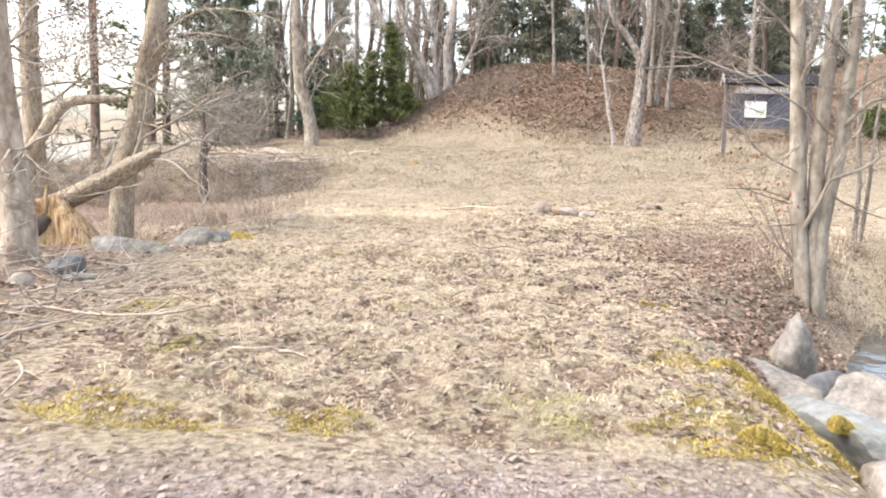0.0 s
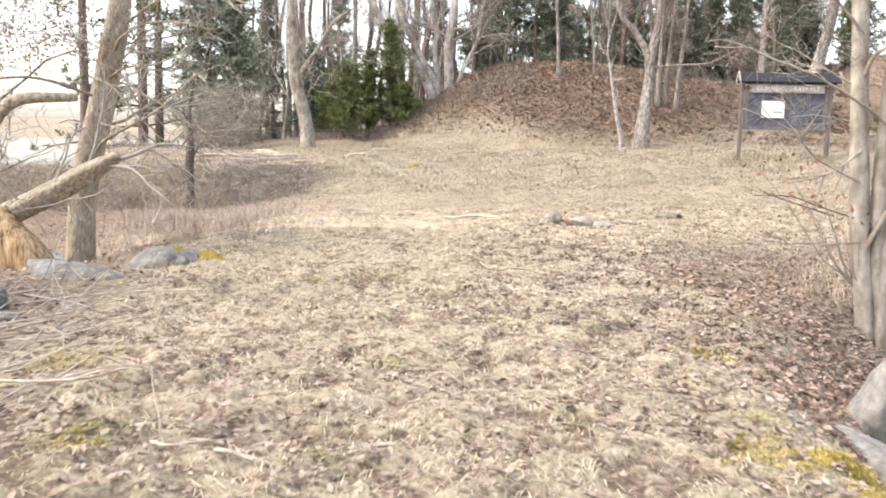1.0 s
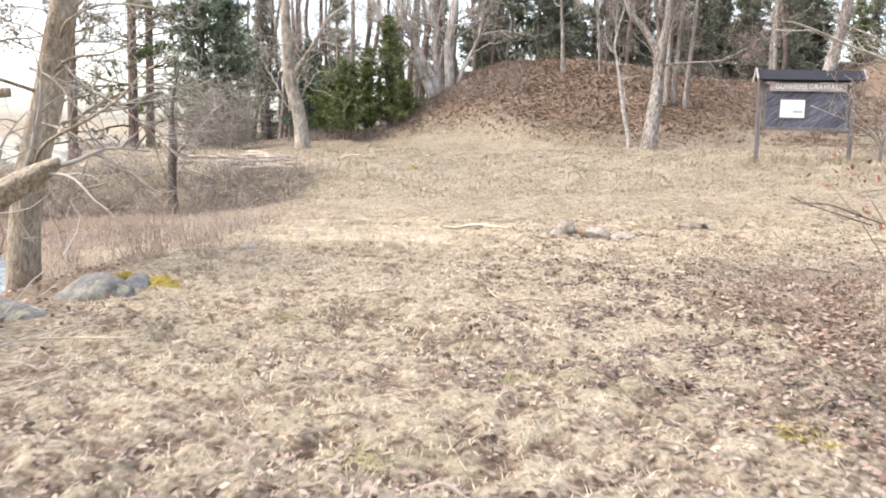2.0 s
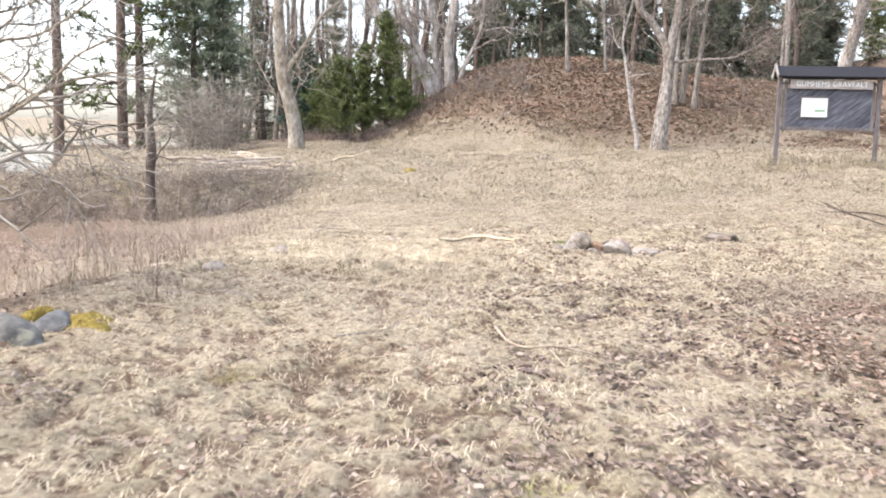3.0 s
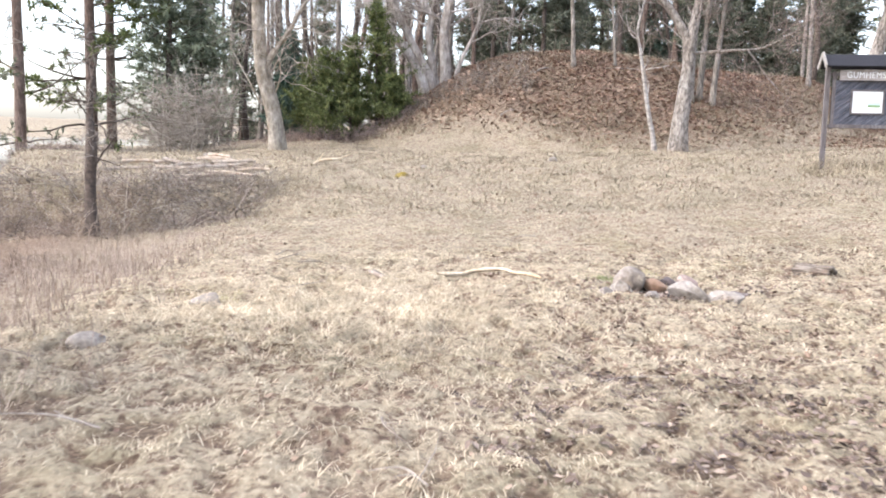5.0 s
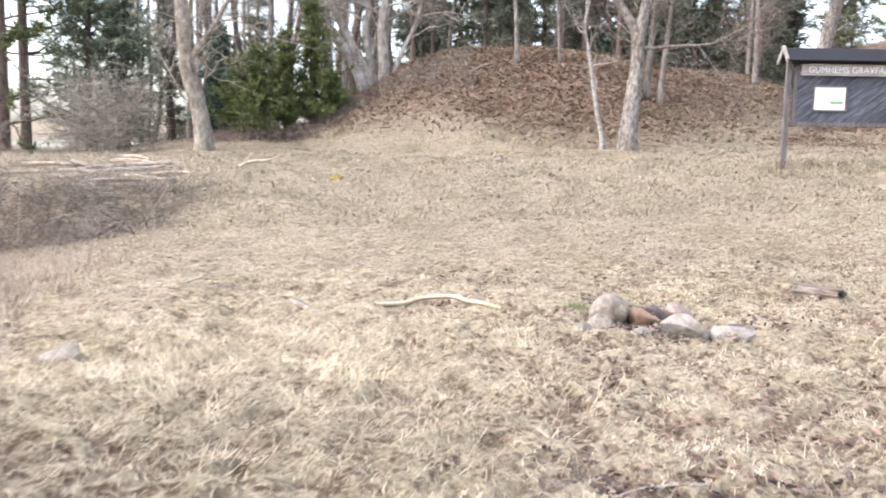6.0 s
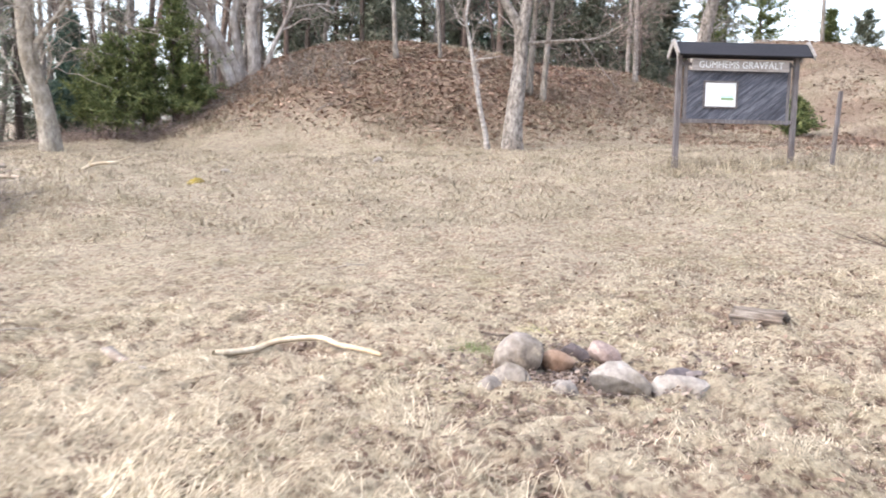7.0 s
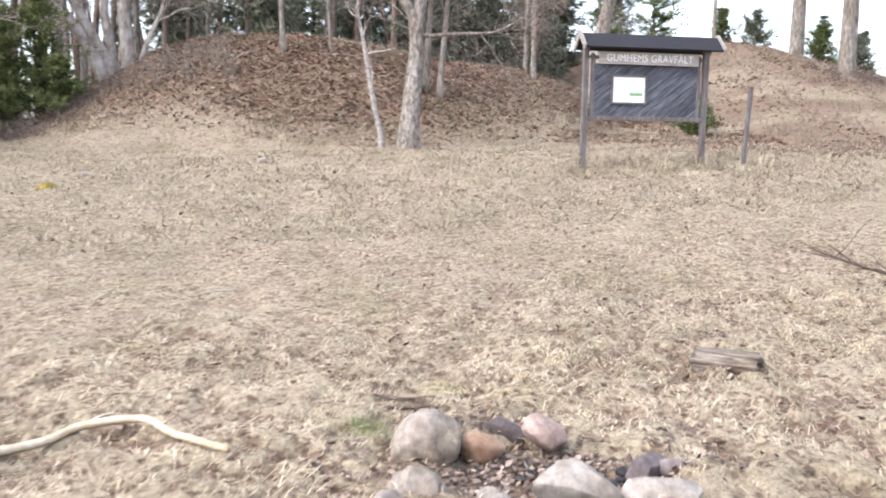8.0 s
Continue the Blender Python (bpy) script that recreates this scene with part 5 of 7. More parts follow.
MAT_PAPERTEAL = surface("printed_teal", [(0.3, (0.42, 0.60, 0.58)), (0.6, (0.55, 0.70, 0.68))], 20, (0.9, 0.95, 0.95), 4, 0.5, 0.02, 0.001)
MAT_INK = surface("grey_ink", [(0.3, (0.45, 0.46, 0.47)), (0.6, (0.55, 0.56, 0.57))], 20, (0.9, 0.9, 0.9), 4, 0.5, 0.02, 0.001)


def notice_board():
    ax, ay, bx, by = 8.33, 27.12, 10.70, 26.80
    span = math.hypot(bx - ax, by - ay)
    e = root("notice_board", (ax + bx) / 2, (ay + by) / 2, gz((ax + bx) / 2, (ay + by) / 2) + 0.05, "roofed wooden notice board of dark planks on two posts", "notice board")
    e.rotation_euler = (0, 0, math.atan2(by - ay, bx - ax))
    half = span / 2
    for s in (-1, 1):
        bm = bmesh.new()
        box(bm, (s * half - 0.05, -0.05, -0.35), (s * half + 0.05, 0.05, 2.16), 0.008)
        part("post", bm, MAT_POST, e)
        bm = bmesh.new()
        box(bm, (s * half - s * 0.14 - 0.035, -0.03, 0.80), (s * half - s * 0.14 + 0.035, 0.03, 2.05), 0.006)
        part("upright", bm, MAT_POST, e)
    # planks laid slantwise, clipped to the panel
    x0, x1, z0, z1 = -half + 0.12, half - 0.12, 0.88, 1.86
    w, k = 0.135, 0
    c, s_ = math.cos(radians(38)), math.sin(radians(38))
    for i in range(-14, 15):
        bm = bmesh.new()
        o = i * w
        quad = [Vector((-2.5, o - w / 2 + 0.003)), Vector((2.5, o - w / 2 + 0.003)), Vector((2.5, o + w / 2 - 0.003)), Vector((-2.5, o + w / 2 - 0.003))]
        poly = [Vector((p.x * c - p.y * s_, p.x * s_ + p.y * c + (z0 + z1) / 2)) for p in quad]
        for ax_, lim, sign in ((0, x0, 1), (0, x1, -1), (1, z0, 1), (1, z1, -1)):
            out = []
            for j, p in enumerate(poly):
                q = poly[(j + 1) % len(poly)]
                dp, dq = (p[ax_] - lim) * sign, (q[ax_] - lim) * sign
                if dp >= 0:
                    out.append(p)
                if dp * dq < 0:
                    out.append(p + (q - p) * (dp / (dp - dq)))
            poly = out
            if len(poly) < 3:
                break
        if len(poly) < 3:
            bm.free()
            continue
        dz = 0.003 * (i % 3)
        f = [bm.verts.new((p.x, -0.02 - dz, p.y)) for p in poly]
        b = [bm.verts.new((p.x, 0.01, p.y)) for p in poly]
        n = len(poly)
        bm.faces.new(f)
        bm.faces.new(b[::-1])
        for j in range(n):
            bm.faces.new((f[j], b[j], b[(j + 1) % n], f[(j + 1) % n]))
        bmesh.ops.recalc_face_normals(bm, faces=bm.faces)
        turn = pose(0, 0, 0, 0, -38, 0)
        bm.transform(turn.inverted())
        plank = part("plank", bm, MAT_BOARD, e)
        plank.matrix_basis = turn
    for lo, hi, nm in (((-half + 0.06, -0.05, 0.82), (half - 0.06, 0.03, 0.90), "bottom_rail"), ((-half + 0.06, -0.03, 1.95), (half - 0.06, 0.03, 2.01), "top_rail")):
        bm = bmesh.new()
        box(bm, lo, hi, 0.006)
        part(nm, bm, MAT_POST, e)
    bm = bmesh.new()
    box(bm, (-half + 0.22, -0.125, 1.85), (half - 0.20, -0.095, 2.07), 0.006)
    header = part("header_board", bm, MAT_HEADER, e, "bleached grey header board with white letters")
    cu = bpy.data.curves.new("lettering", "FONT")
    cu.body, cu.size, cu.align_x, cu.align_y, cu.extrude, cu.space_character = "GUMHEMS GRAVFÄLT", 0.19, "CENTER", "CENTER", 0.004, 1.06
    tmp = new("lettering_curve", cu)
    me = bpy.data.meshes.new_from_object(tmp.evaluated_get(bpy.context.evaluated_depsgraph_get()))
    bpy.data.objects.remove(tmp)
    me.materials.append(MAT_WHITE)
    me.transform(Matrix.Translation((0.02, -0.130, 1.962)) @ pose(0, 0, 0, 90, 0, 0) @ Matrix.Diagonal((0.88, 1, 1, 1)))
    xs = sorted(v.co.x for v in me.vertices)
    gap = max(range(len(xs) - 1), key=lambda i: xs[i + 1] - xs[i])
    cut = (xs[gap] + xs[gap + 1]) / 2
    for side in (-1, 1):
        bm = bmesh.new()
        bm.from_mesh(me)
        bmesh.ops.delete(bm, geom=[v for v in bm.verts if (v.co.x - cut) * side < 0], context="VERTS")
        part("lettering", bm, MAT_WHITE, header, "white painted capital letters")
    # roof: two felted slopes on boards, with bleached barge boards
    for s in (-1, 1):
        bm = bmesh.new()
        box(bm, (-half - 0.1, 0, -0.02), (half + 0.22, 0.40, 0.02), 0.006)
        bm.transform(Matrix.Translation((0, 0, 2.40)) @ pose(0, 0, 0, 0, 0, 0 if s > 0 else 180) @ Matrix.Translation((0 if s > 0 else -0.12, 0, 0)) @ pose(0, 0, 0, -42, 0, 0))
        part("roof_slope", bm, MAT_FELT, e, "black felted roof slope")
    for sx in (-half - 0.13, half + 0.22):
        for s in (-1, 1):
            bm = bmesh.new()
            box(bm, (-0.016, 0, -0.055), (0.016, 0.45, 0.055), 0.004)
            bm.transform(Matrix.Translation((sx, 0, 2.425)) @ (pose(0, 0, 0, 0, 0, 180) if s < 0 else Matrix()) @ pose(0, 0, 0, -42, 0, 0))
            part("barge_board", bm, MAT_PALEWOOD, e, "bleached barge board")
    # framed information sheet
    px0, px1, pz0, pz1 = -half + 0.50, -half + 1.20, 1.12, 1.66
    for lo, hi in (((px0, -0.062, pz0), (px1, -0.028, pz0 + 0.035)), ((px0, -0.062, pz1 - 0.035), (px1, -0.028, pz1)), ((px0, -0.062, pz0 + 0.035), (px0 + 0.035, -0.028, pz1 - 0.035)), ((px1 - 0.035, -0.062, pz0 + 0.035), (px1, -0.028, pz1 - 0.035))):
        bm = bmesh.new()
        box(bm, lo, hi, 0.004)
        part("sheet_frame", bm, MAT_POST, e)
    bm = bmesh.new()
    box(bm, (px0 + 0.035, -0.046, pz0 + 0.035), (px1 - 0.035, -0.030, pz1 - 0.035))
    sheet = part("information_sheet", bm, MAT_WHITE, e, "white printed sheet with a small map")
    for lo, hi, mt in (((0.36, 0.16), (0.62, 0.21), MAT_PAPERGREEN), ((0.36, 0.21), (0.62, 0.26), MAT_PAPERTEAL)):
        bm = bmesh.new()
        box(bm, (px0 + lo[0], -0.050, pz0 + lo[1]), (px0 + hi[0], -0.047, pz0 + hi[1]))
        part("printed_map", bm, mt, sheet)
    for i in range(8):
        bm = bmesh.new()
        zz = pz1 - 0.09 - i * 0.045
        box(bm, (px0 + 0.07, -0.050, zz - 0.007), (px0 + 0.30 - 0.03 * (i % 3), -0.047, zz + 0.007))
        part("text_bar", bm, MAT_INK, sheet)
    return e


notice_board()


def lone_post():
    x, y = 11.3, 26.3
    bm = bmesh.new()
    box(bm, (-0.036, -0.036, -0.3), (0.036, 0.036, 1.5), 0.012)
    for v in bm.verts:
        v.co.x += 0.06 * v.co.z + 0.01 * math.sin(v.co.z * 4)
    me = bpy.data.meshes.new("wooden_post")
    bm.to_mesh(me)
    bm.free()
    me.materials.append(MAT_POST)
    ob = new("wooden_post", me)
    ob.location = (x, y, gz(x, y))
    tagged(ob, "leaning weathered wooden post beside the notice board", "post")


lone_post()


# ---- ground cover ----
MAT_MOSSY = pieces("mossy_grass", [(0.0, (0.24, 0.21, 0.085)), (0.5, (0.36, 0.33, 0.145)), (1.0, (0.47, 0.44, 0.22))], 0.85, 0.2)

def ribbons(x, y, z, yaw, length, rise, width, droop, rng):
    """Bent blades: three triangles each."""
    n = len(x)
    d = np.stack([np.cos(yaw), np.sin(yaw), np.zeros(n)], -1)
    s = np.stack([-np.sin(yaw), np.cos(yaw), np.zeros(n)], -1) * width[:, None] * 0.5
    base = np.stack([x, y, z], -1)
    up = np.zeros((n, 3))
    up[:, 2] = 1
    mid = base + d * (length * 0.5 * np.cos(rise))[:, None] + up * (length * 0.5 * np.sin(rise))[:, None]
    r2 = rise - droop
    tip = mid + d * (length * 0.5 * np.cos(r2))[:, None] + up * (length * 0.5 * np.sin(r2))[:, None]
    v = np.stack([base - s, base + s, mid - s * 0.8, mid + s * 0.8, tip], 1).reshape(-1, 3)
    k = np.arange(n)[:, None] * 5
    t = np.concatenate([k + np.array([[0, 1, 3]]), k + np.array([[0, 3, 2]]), k + np.array([[2, 3, 4]])], 1).reshape(-1, 3)
    return v, t


def in_view(x, y):
    """The stretch of meadow beside the walk."""
    left = np.where(y < 14, -1.6 - 0.52 * (y - 2.2), -7.0 + 0.18 * (y - 14))
    right = np.where(y < 12, 1.6 + 0.42 * (y - 2.2), 5.7 + 0.45 * (y - 12))
    return (x > np.maximum(left, -5.8)) & (x < np.minimum(right, 11.5))


def bare_spot(x, y):
    """Where boulders, the fire ring or water leave no grass."""
    b = np.hypot((x - 2.1) / 0.42, (y - 15.0) / 0.36) < 1
    b |= ground_z(x, y) < -0.7
    b |= gravel_amount(x, y) > 0.35
    return b


def patchy(x, y, a=0.0):
    """Slow patches, 0 to 1."""
    return 0.5 + 0.25 * np.sin(1.9 * x + 0.6 * y + a) + 0.2 * np.sin(-0.8 * x + 1.7 * y + 2 * a + 1) + 0.15 * np.sin(3.3 * x + 2.9 * y + a * 3)


def tufts(name, count, per, xs, ys, length, width, rise, seed, mat, label, keep, radius=0.06):
    rng = np.random.default_rng(seed)
    x, y = rng.uniform(*xs, count), rng.uniform(*ys, count)
    ok = keep(x, y, rng)
    x, y = x[ok], y[ok]
    n = len(x)
    big = rng.uniform(0.55, 1.35, n)
    lean = 14 * value_noise(x, y, 0.55) + 5 * value_noise(x + 7, y + 3, 0.21) + rng.normal(0, 0.35, n)
    bx = np.repeat(x, per) + rng.normal(0, radius, n * per) * np.repeat(big, per)
    by = np.repeat(y, per) + rng.normal(0, radius, n * per) * np.repeat(big, per)
    yaw = np.repeat(lean, per) + rng.normal(0, 0.7, n * per)
    ln = rng.uniform(*length, n * per) * np.repeat(big, per)
    rs = rng.uniform(*rise, n * per)
    v, t = ribbons(bx, by, ground_z(bx, by) - 0.004 + turf_height(bx, by), yaw, ln, rs, rng.uniform(*width, n * per), rs * 0.9 + rng.uniform(-0.1, 0.7, n * per), rng)
    return tagged(fast_mesh(name, v, t, mat), label, "grass", kind="stuff")


def leaves(name, count, xs, ys, size, seed, mat, label, keep, lift=0.012, plain=False):
    rng = np.random.default_rng(seed)
    x, y = rng.uniform(*xs, count), rng.uniform(*ys, count)
    ok = keep(x, y, rng)
    x, y = x[ok], y[ok]
    n = len(x)
    s = rng.uniform(*size, n)
    a = unit_rows(np.stack([rng.normal(0, 1, n), rng.normal(0, 1, n), rng.normal(0, 0.28, n)], -1))
    b = unit_rows(np.cross(a, np.stack([rng.normal(0, 0.3, n), rng.normal(0, 0.3, n), np.ones(n)], -1)))
    c = np.cross(a, b)
    p = np.stack([x, y, ground_z(x, y) + turf_height(x, y) + lift + rng.random(n) * 0.02], -1)
    curl = rng.uniform(-0.5, 0.5, n)
    f = lambda u, w, h: p + a * (u * s)[:, None] + b * (w * s)[:, None] + c * (h * s * curl)[:, None]
    v = np.stack([f(-0.5, 0, 0), f(-0.15, 0.28, 0.5), f(-0.15, -0.28, 0.5), f(0.2, 0.24, 0.5), f(0.2, -0.24, 0.5), f(0.55, 0, 0.3), f(0.0, 0, -0.1)], 1).reshape(-1, 3)
    k = np.arange(n)[:, None] * 7
    t = np.concatenate([k + np.array([q]) for q in ((0, 2, 6), (6, 2, 4), (6, 4, 5), (6, 5, 3), (6, 3, 1), (6, 1, 0))], 1).reshape(-1, 3)
    if plain:
        # far leaves: folded kites
        v = np.stack([f(-0.5, 0, 0), f(0.0, 0.28, 0.5), f(0.0, -0.28, 0.5), f(0.55, 0, 0.3)], 1).reshape(-1, 3)
        k = np.arange(n)[:, None] * 4
        t = np.concatenate([k + np.array([[0, 2, 3]]), k + np.array([[0, 3, 1]])], 1).reshape(-1, 3)
    return tagged(fast_mesh(name, v, t, mat), label, "leaves", kind="stuff")


def unit_rows(a):
    return a / (np.linalg.norm(a, axis=1)[:, None] + 1e-9)


MAT_LEAF_MOUND = pieces("mound_leaves", [(0.0, (0.085, 0.045, 0.032)), (0.4, (0.20, 0.122, 0.088)), (0.75, (0.31, 0.205, 0.15)), (1.0, (0.45, 0.325, 0.245))], 0.8, 0.15, clump=1.6)


MAT_LEAF_DARK = pieces("damp_leaves", [(0.0, (0.07, 0.045, 0.034)), (0.5, (0.16, 0.11, 0.082)), (1.0, (0.27, 0.205, 0.16))], 0.8, 0.15)
MAT_LEAF_GREY = pieces("weathered_leaves", [(0.0, (0.15, 0.108, 0.084)), (0.4, (0.24, 0.182, 0.146)), (0.75, (0.31, 0.247, 0.2)), (1.0, (0.37, 0.305, 0.253))], 0.8, 0.15)
MAT_LEAF_PIT = pieces("broken_leaves", [(0.0, (0.06, 0.045, 0.04)), (0.4, (0.15, 0.112, 0.092)), (0.75, (0.25, 0.19, 0.155)), (1.0, (0.40, 0.325, 0.265))], 0.8, 0.1)
MAT_CHAR = surface("charcoal", [(0.3, (0.008, 0.008, 0.009)), (0.7, (0.03, 0.03, 0.032))], 30, (0.8, 0.8, 0.8), 4, 0.7, 0.6, 0.004)


MAT_STRAW_HILL = pieces("hill_grass_blades", [(0.0, (0.12, 0.095, 0.07)), (0.4, (0.22, 0.18, 0.13)), (0.75, (0.32, 0.27, 0.20)), (1.0, (0.44, 0.385, 0.295))], 0.8, 0.2, clump=1.5)


def keep_near(x, y, rng):
    return in_view(x, y) & ~bare_spot(x, y) & (rng.random(len(x)) > 0.75 * litter_amount(x, y)) & (rng.random(len(x)) < 0.6 + 0.5 * patchy(x, y)) & (np.hypot(x - 2.1, y - 15.0) > 0.35) & (rng.random(len(x)) < 0.25 + 18 * turf_height(x, y))


tufts("meadow_grass", 34000, 12, (-6, 11.5), (2.4, 14), (0.035, 0.095), (0.002, 0.005), (0.0, 0.85), 101, MAT_STRAW, "matted pale dry grass of the near meadow", keep_near)
tufts("meadow_grass", 17000, 11, (-6, 11.5), (13.5, 18), (0.035, 0.10), (0.0022, 0.005), (0.0, 0.8), 102, MAT_STRAW, "matted pale dry grass round the fire ring", keep_near)
tufts("meadow_grass", 16000, 8, (-6, 11.5), (16.8, 24), (0.05, 0.15), (0.0035, 0.0075), (-0.1, 0.6), 116, MAT_STRAW_MID, "short dry grass beyond the fire ring", keep_near)
tufts("meadow_grass", 25000, 5, (-17, 19), (22, 42), (0.10, 0.28), (0.007, 0.013), (0.1, 0.9), 103, MAT_STRAW_FAR, "dry grass of the far meadow", lambda x, y, r: r.random(len(x)) > 0.7 * litter_amount(x, y), 0.1)
tufts("tall_grass", 1300, 22, (-2.6, 1.2), (11.6, 15.8), (0.12, 0.30), (0.002, 0.005), (0.05, 0.75), 104, MAT_STRAW, "longer pale grass tufts beside the peeled branch", lambda x, y, r: np.hypot((x + 0.7) / 1.8, (y - 13.8) / 1.8) < r.uniform(0.3, 1.1, len(x)))
tufts("tall_grass", 420, 20, (4.6, 9.6), (13, 17), (0.12, 0.3), (0.002, 0.005), (0.1, 0.8), 105, MAT_STRAW, "long pale tussock grass in the meadow", lambda x, y, r: patchy(x, y, 2) > 0.55)
tufts("tall_grass", 520, 16, (-6.5, -1.6), (10.5, 20), (0.2, 0.6), (0.002, 0.005), (0.5, 1.4), 106, MAT_TWIG_RED, "reddish dry grass stems in the gully", lambda x, y, r: x < -1.8 - 0.16 * (y - 10) + r.normal(0, 0.4, len(x)))
tufts("tall_grass", 800, 12, (-13, -2.2), (16.5, 23.4), (0.1, 0.3), (0.003, 0.006), (0.2, 1.3), 117, MAT_TWIG_RED, "rank reddish grass at the foot of the brushy bank", lambda x, y, r: (x < -2.2 - 0.18 * (y - 18)) & (r.random(len(x)) < 0.85), 0.12)
tufts("tall_grass", 900, 14, (-13, -2.6), (23.4, 27.5), (0.15, 0.4), (0.003, 0.006), (0.4, 1.3), 118, MAT_STRAW_MID, "pale dry grass on top of the bank", lambda x, y, r: r.random(len(x)) < 0.8, 0.12)
tufts("tall_grass", 700, 16, (3.2, 9), (9.5, 14), (0.2, 0.55), (0.002, 0.005), (0.4, 1.4), 107, MAT_STRAW, "rank dry grass along the stream bank", lambda x, y, r: (near_line(x, y, STREAM_E) > 0.7) & (near_line(x, y, STREAM_E) < 2.3))
tufts("straw_tuft", 2300, 20, (-2.5, 8.5), (11.4, 19), (0.06, 0.16), (0.002, 0.0045), (0.05, 0.8), 113, MAT_STRAW_MID, "curly tufts of pale dry grass round the fire ring", lambda x, y, r: ~bare_spot(x, y) & (np.hypot(x - 2.1, y - 15.0) > 0.6) & (np.hypot(x - 4.0, y - 16.0) > 0.3) & in_view(x, y) & (patchy(x * 2, y * 2, 1) + r.normal(0, 0.15, len(x)) > 0.45), 0.05)
tufts("tall_grass", 500, 16, (-3.2, 0.8), (8.3, 13.2), (0.06, 0.14), (0.0025, 0.005), (0.05, 0.7), 115, MAT_STRAW, "soft long pale grass beside the gully", lambda x, y, r: ~bare_spot(x, y) & (x > -2.4 - 0.12 * (y - 9)) & (patchy(x, y, 1) + r.normal(0, 0.2, len(x)) - 0.12 * x > 0.45), 0.06)
tufts("sign_grass", 160, 14, (7.4, 12.2), (25.6, 27.4), (0.2, 0.5), (0.004, 0.009), (0.5, 1.4), 108, MAT_STRAW_MID, "pale grass growing round the board's posts", lambda x, y, r: r.random(len(x)) < 0.8)
tufts("hill_grass", 13000, 5, (13, 38), (27, 53), (0.12, 0.34), (0.008, 0.015), (0.1, 1.0), 111, MAT_STRAW_HILL, "dry grass of the hill behind the board", lambda x, y, r: patchy(x * 0.6, y * 0.6, 2) + r.normal(0, 0.25, len(x)) > 0.3, 0.12)
leaves("fallen_leaves", 26000, (12, 38), (27, 53), (0.08, 0.18), 128, MAT_LEAF_MOUND, "brown litter on the hill slope", lambda x, y, r: patchy(x * 0.6, y * 0.6, 2) + r.normal(0, 0.2, len(x)) < 0.55, 0.02, True)
tufts("green_grass", 9, 22, (1.36, 1.62), (15.55, 15.8), (0.05, 0.12), (0.002, 0.004), (0.5, 1.4), 109, MAT_GREEN, "small tuft of fresh green grass", lambda x, y, r: x > 0)
tufts("mound_grass", 15000, 5, (-5, 19), (36, 48), (0.15, 0.45), (0.007, 0.013), (0.2, 1.2), 110, MAT_STRAW_FAR, "thin dry grass on the mound", lambda x, y, r: (litter_amount(x, y) > 0.05) & (patchy(x * 0.6, y * 0.6, 1) + r.normal(0, 0.2, len(x)) > 0.45))


leaves("fallen_leaves", 34000, (-6, 9), (2.3, 22), (0.02, 0.055), 121, MAT_LEAF, "brown fallen leaves strewn over the grass", lambda x, y, r: in_view(x, y) & ~bare_spot(x, y) & (r.random(len(x)) < (0.15 + 1.1 * (1 - patchy(x, y))) * np.where(y < 10, 0.55, 0.3 + 0.9 * smooth01((x + 1.5) / 4))) & (tussock(x, y) < r.uniform(0.1, 0.9, len(x))))
leaves("fallen_leaves", 22000, (1.6, 4.8), (4, 12), (0.03, 0.07), 122, MAT_LEAF, "thick rusty leaf litter on the stream bank", lambda x, y, r: r.random(len(x)) < litter_amount(x, y), 0.02)
leaves("fallen_leaves", 22000, (-9, -1.4), (4, 20), (0.03, 0.07), 123, MAT_LEAF, "grey-brown leaf litter under the bank trees", lambda x, y, r: r.random(len(x)) < litter_amount(x, y))
leaves("fallen_leaves", 80000, (-6, 20), (35.5, 50), (0.07, 0.19), 124, MAT_LEAF_MOUND, "rust-brown leaf litter covering the mound", lambda x, y, r: r.random(len(x)) < litter_amount(x, y), 0.03, True)
leaves("fallen_leaves", 8000, (-18, 20), (22, 44), (0.06, 0.12), 125, MAT_LEAF, "scattered brown leaves in the far meadow", lambda x, y, r: r.random(len(x)) < 1 - patchy(x, y, 1), 0.012, True)
leaves("fallen_leaves", 26000, (0.4, 8.5), (10.8, 18), (0.02, 0.05), 131, MAT_LEAF_DARK, "brown leaves caught between the straw tufts", lambda x, y, r: in_view(x, y) & ~bare_spot(x, y) & (value_noise(x, y, 0.28) + 0.5 * (value_noise(x, y, 1.3) - 0.5) + 0.03 * np.clip(x - 2, -2, 2) > 0.54) & (tussock(x, y) < r.uniform(0.15, 1.0, len(x))), 0.012)
leaves("fallen_leaves", 15000, (-3.2, 2.4), (3.6, 8.5), (0.02, 0.052), 132, MAT_LEAF_GREY, "weathered leaves between the grass of the near meadow", lambda x, y, r: in_view(x, y) & (value_noise(x, y, 0.22) + 0.5 * (value_noise(x, y, 0.9) - 0.5) > 0.5), 0.006)
leaves("fallen_leaves", 24000, (0.0, 5.0), (7.0, 12.5), (0.02, 0.055), 133, MAT_LEAF_PIT, "brown leaves trodden into the meadow", lambda x, y, r: in_view(x, y) & ~bare_spot(x, y) & (value_noise(x, y, 0.26) + 0.5 * (value_noise(x, y, 1.1) - 0.5) + 0.05 * (x - 1) > 0.5) & (tussock(x, y) < r.uniform(0.1, 0.9, len(x))), 0.012)
leaves("pit_leaves", 1700, (1.6, 2.7), (14.5, 15.5), (0.018, 0.045), 126, MAT_LEAF_PIT, "dead leaves inside the fire ring", lambda x, y, r: np.hypot((x - 2.1) / 0.5, (y - 15) / 0.42) < r.uniform(0.6, 1.1, len(x)))
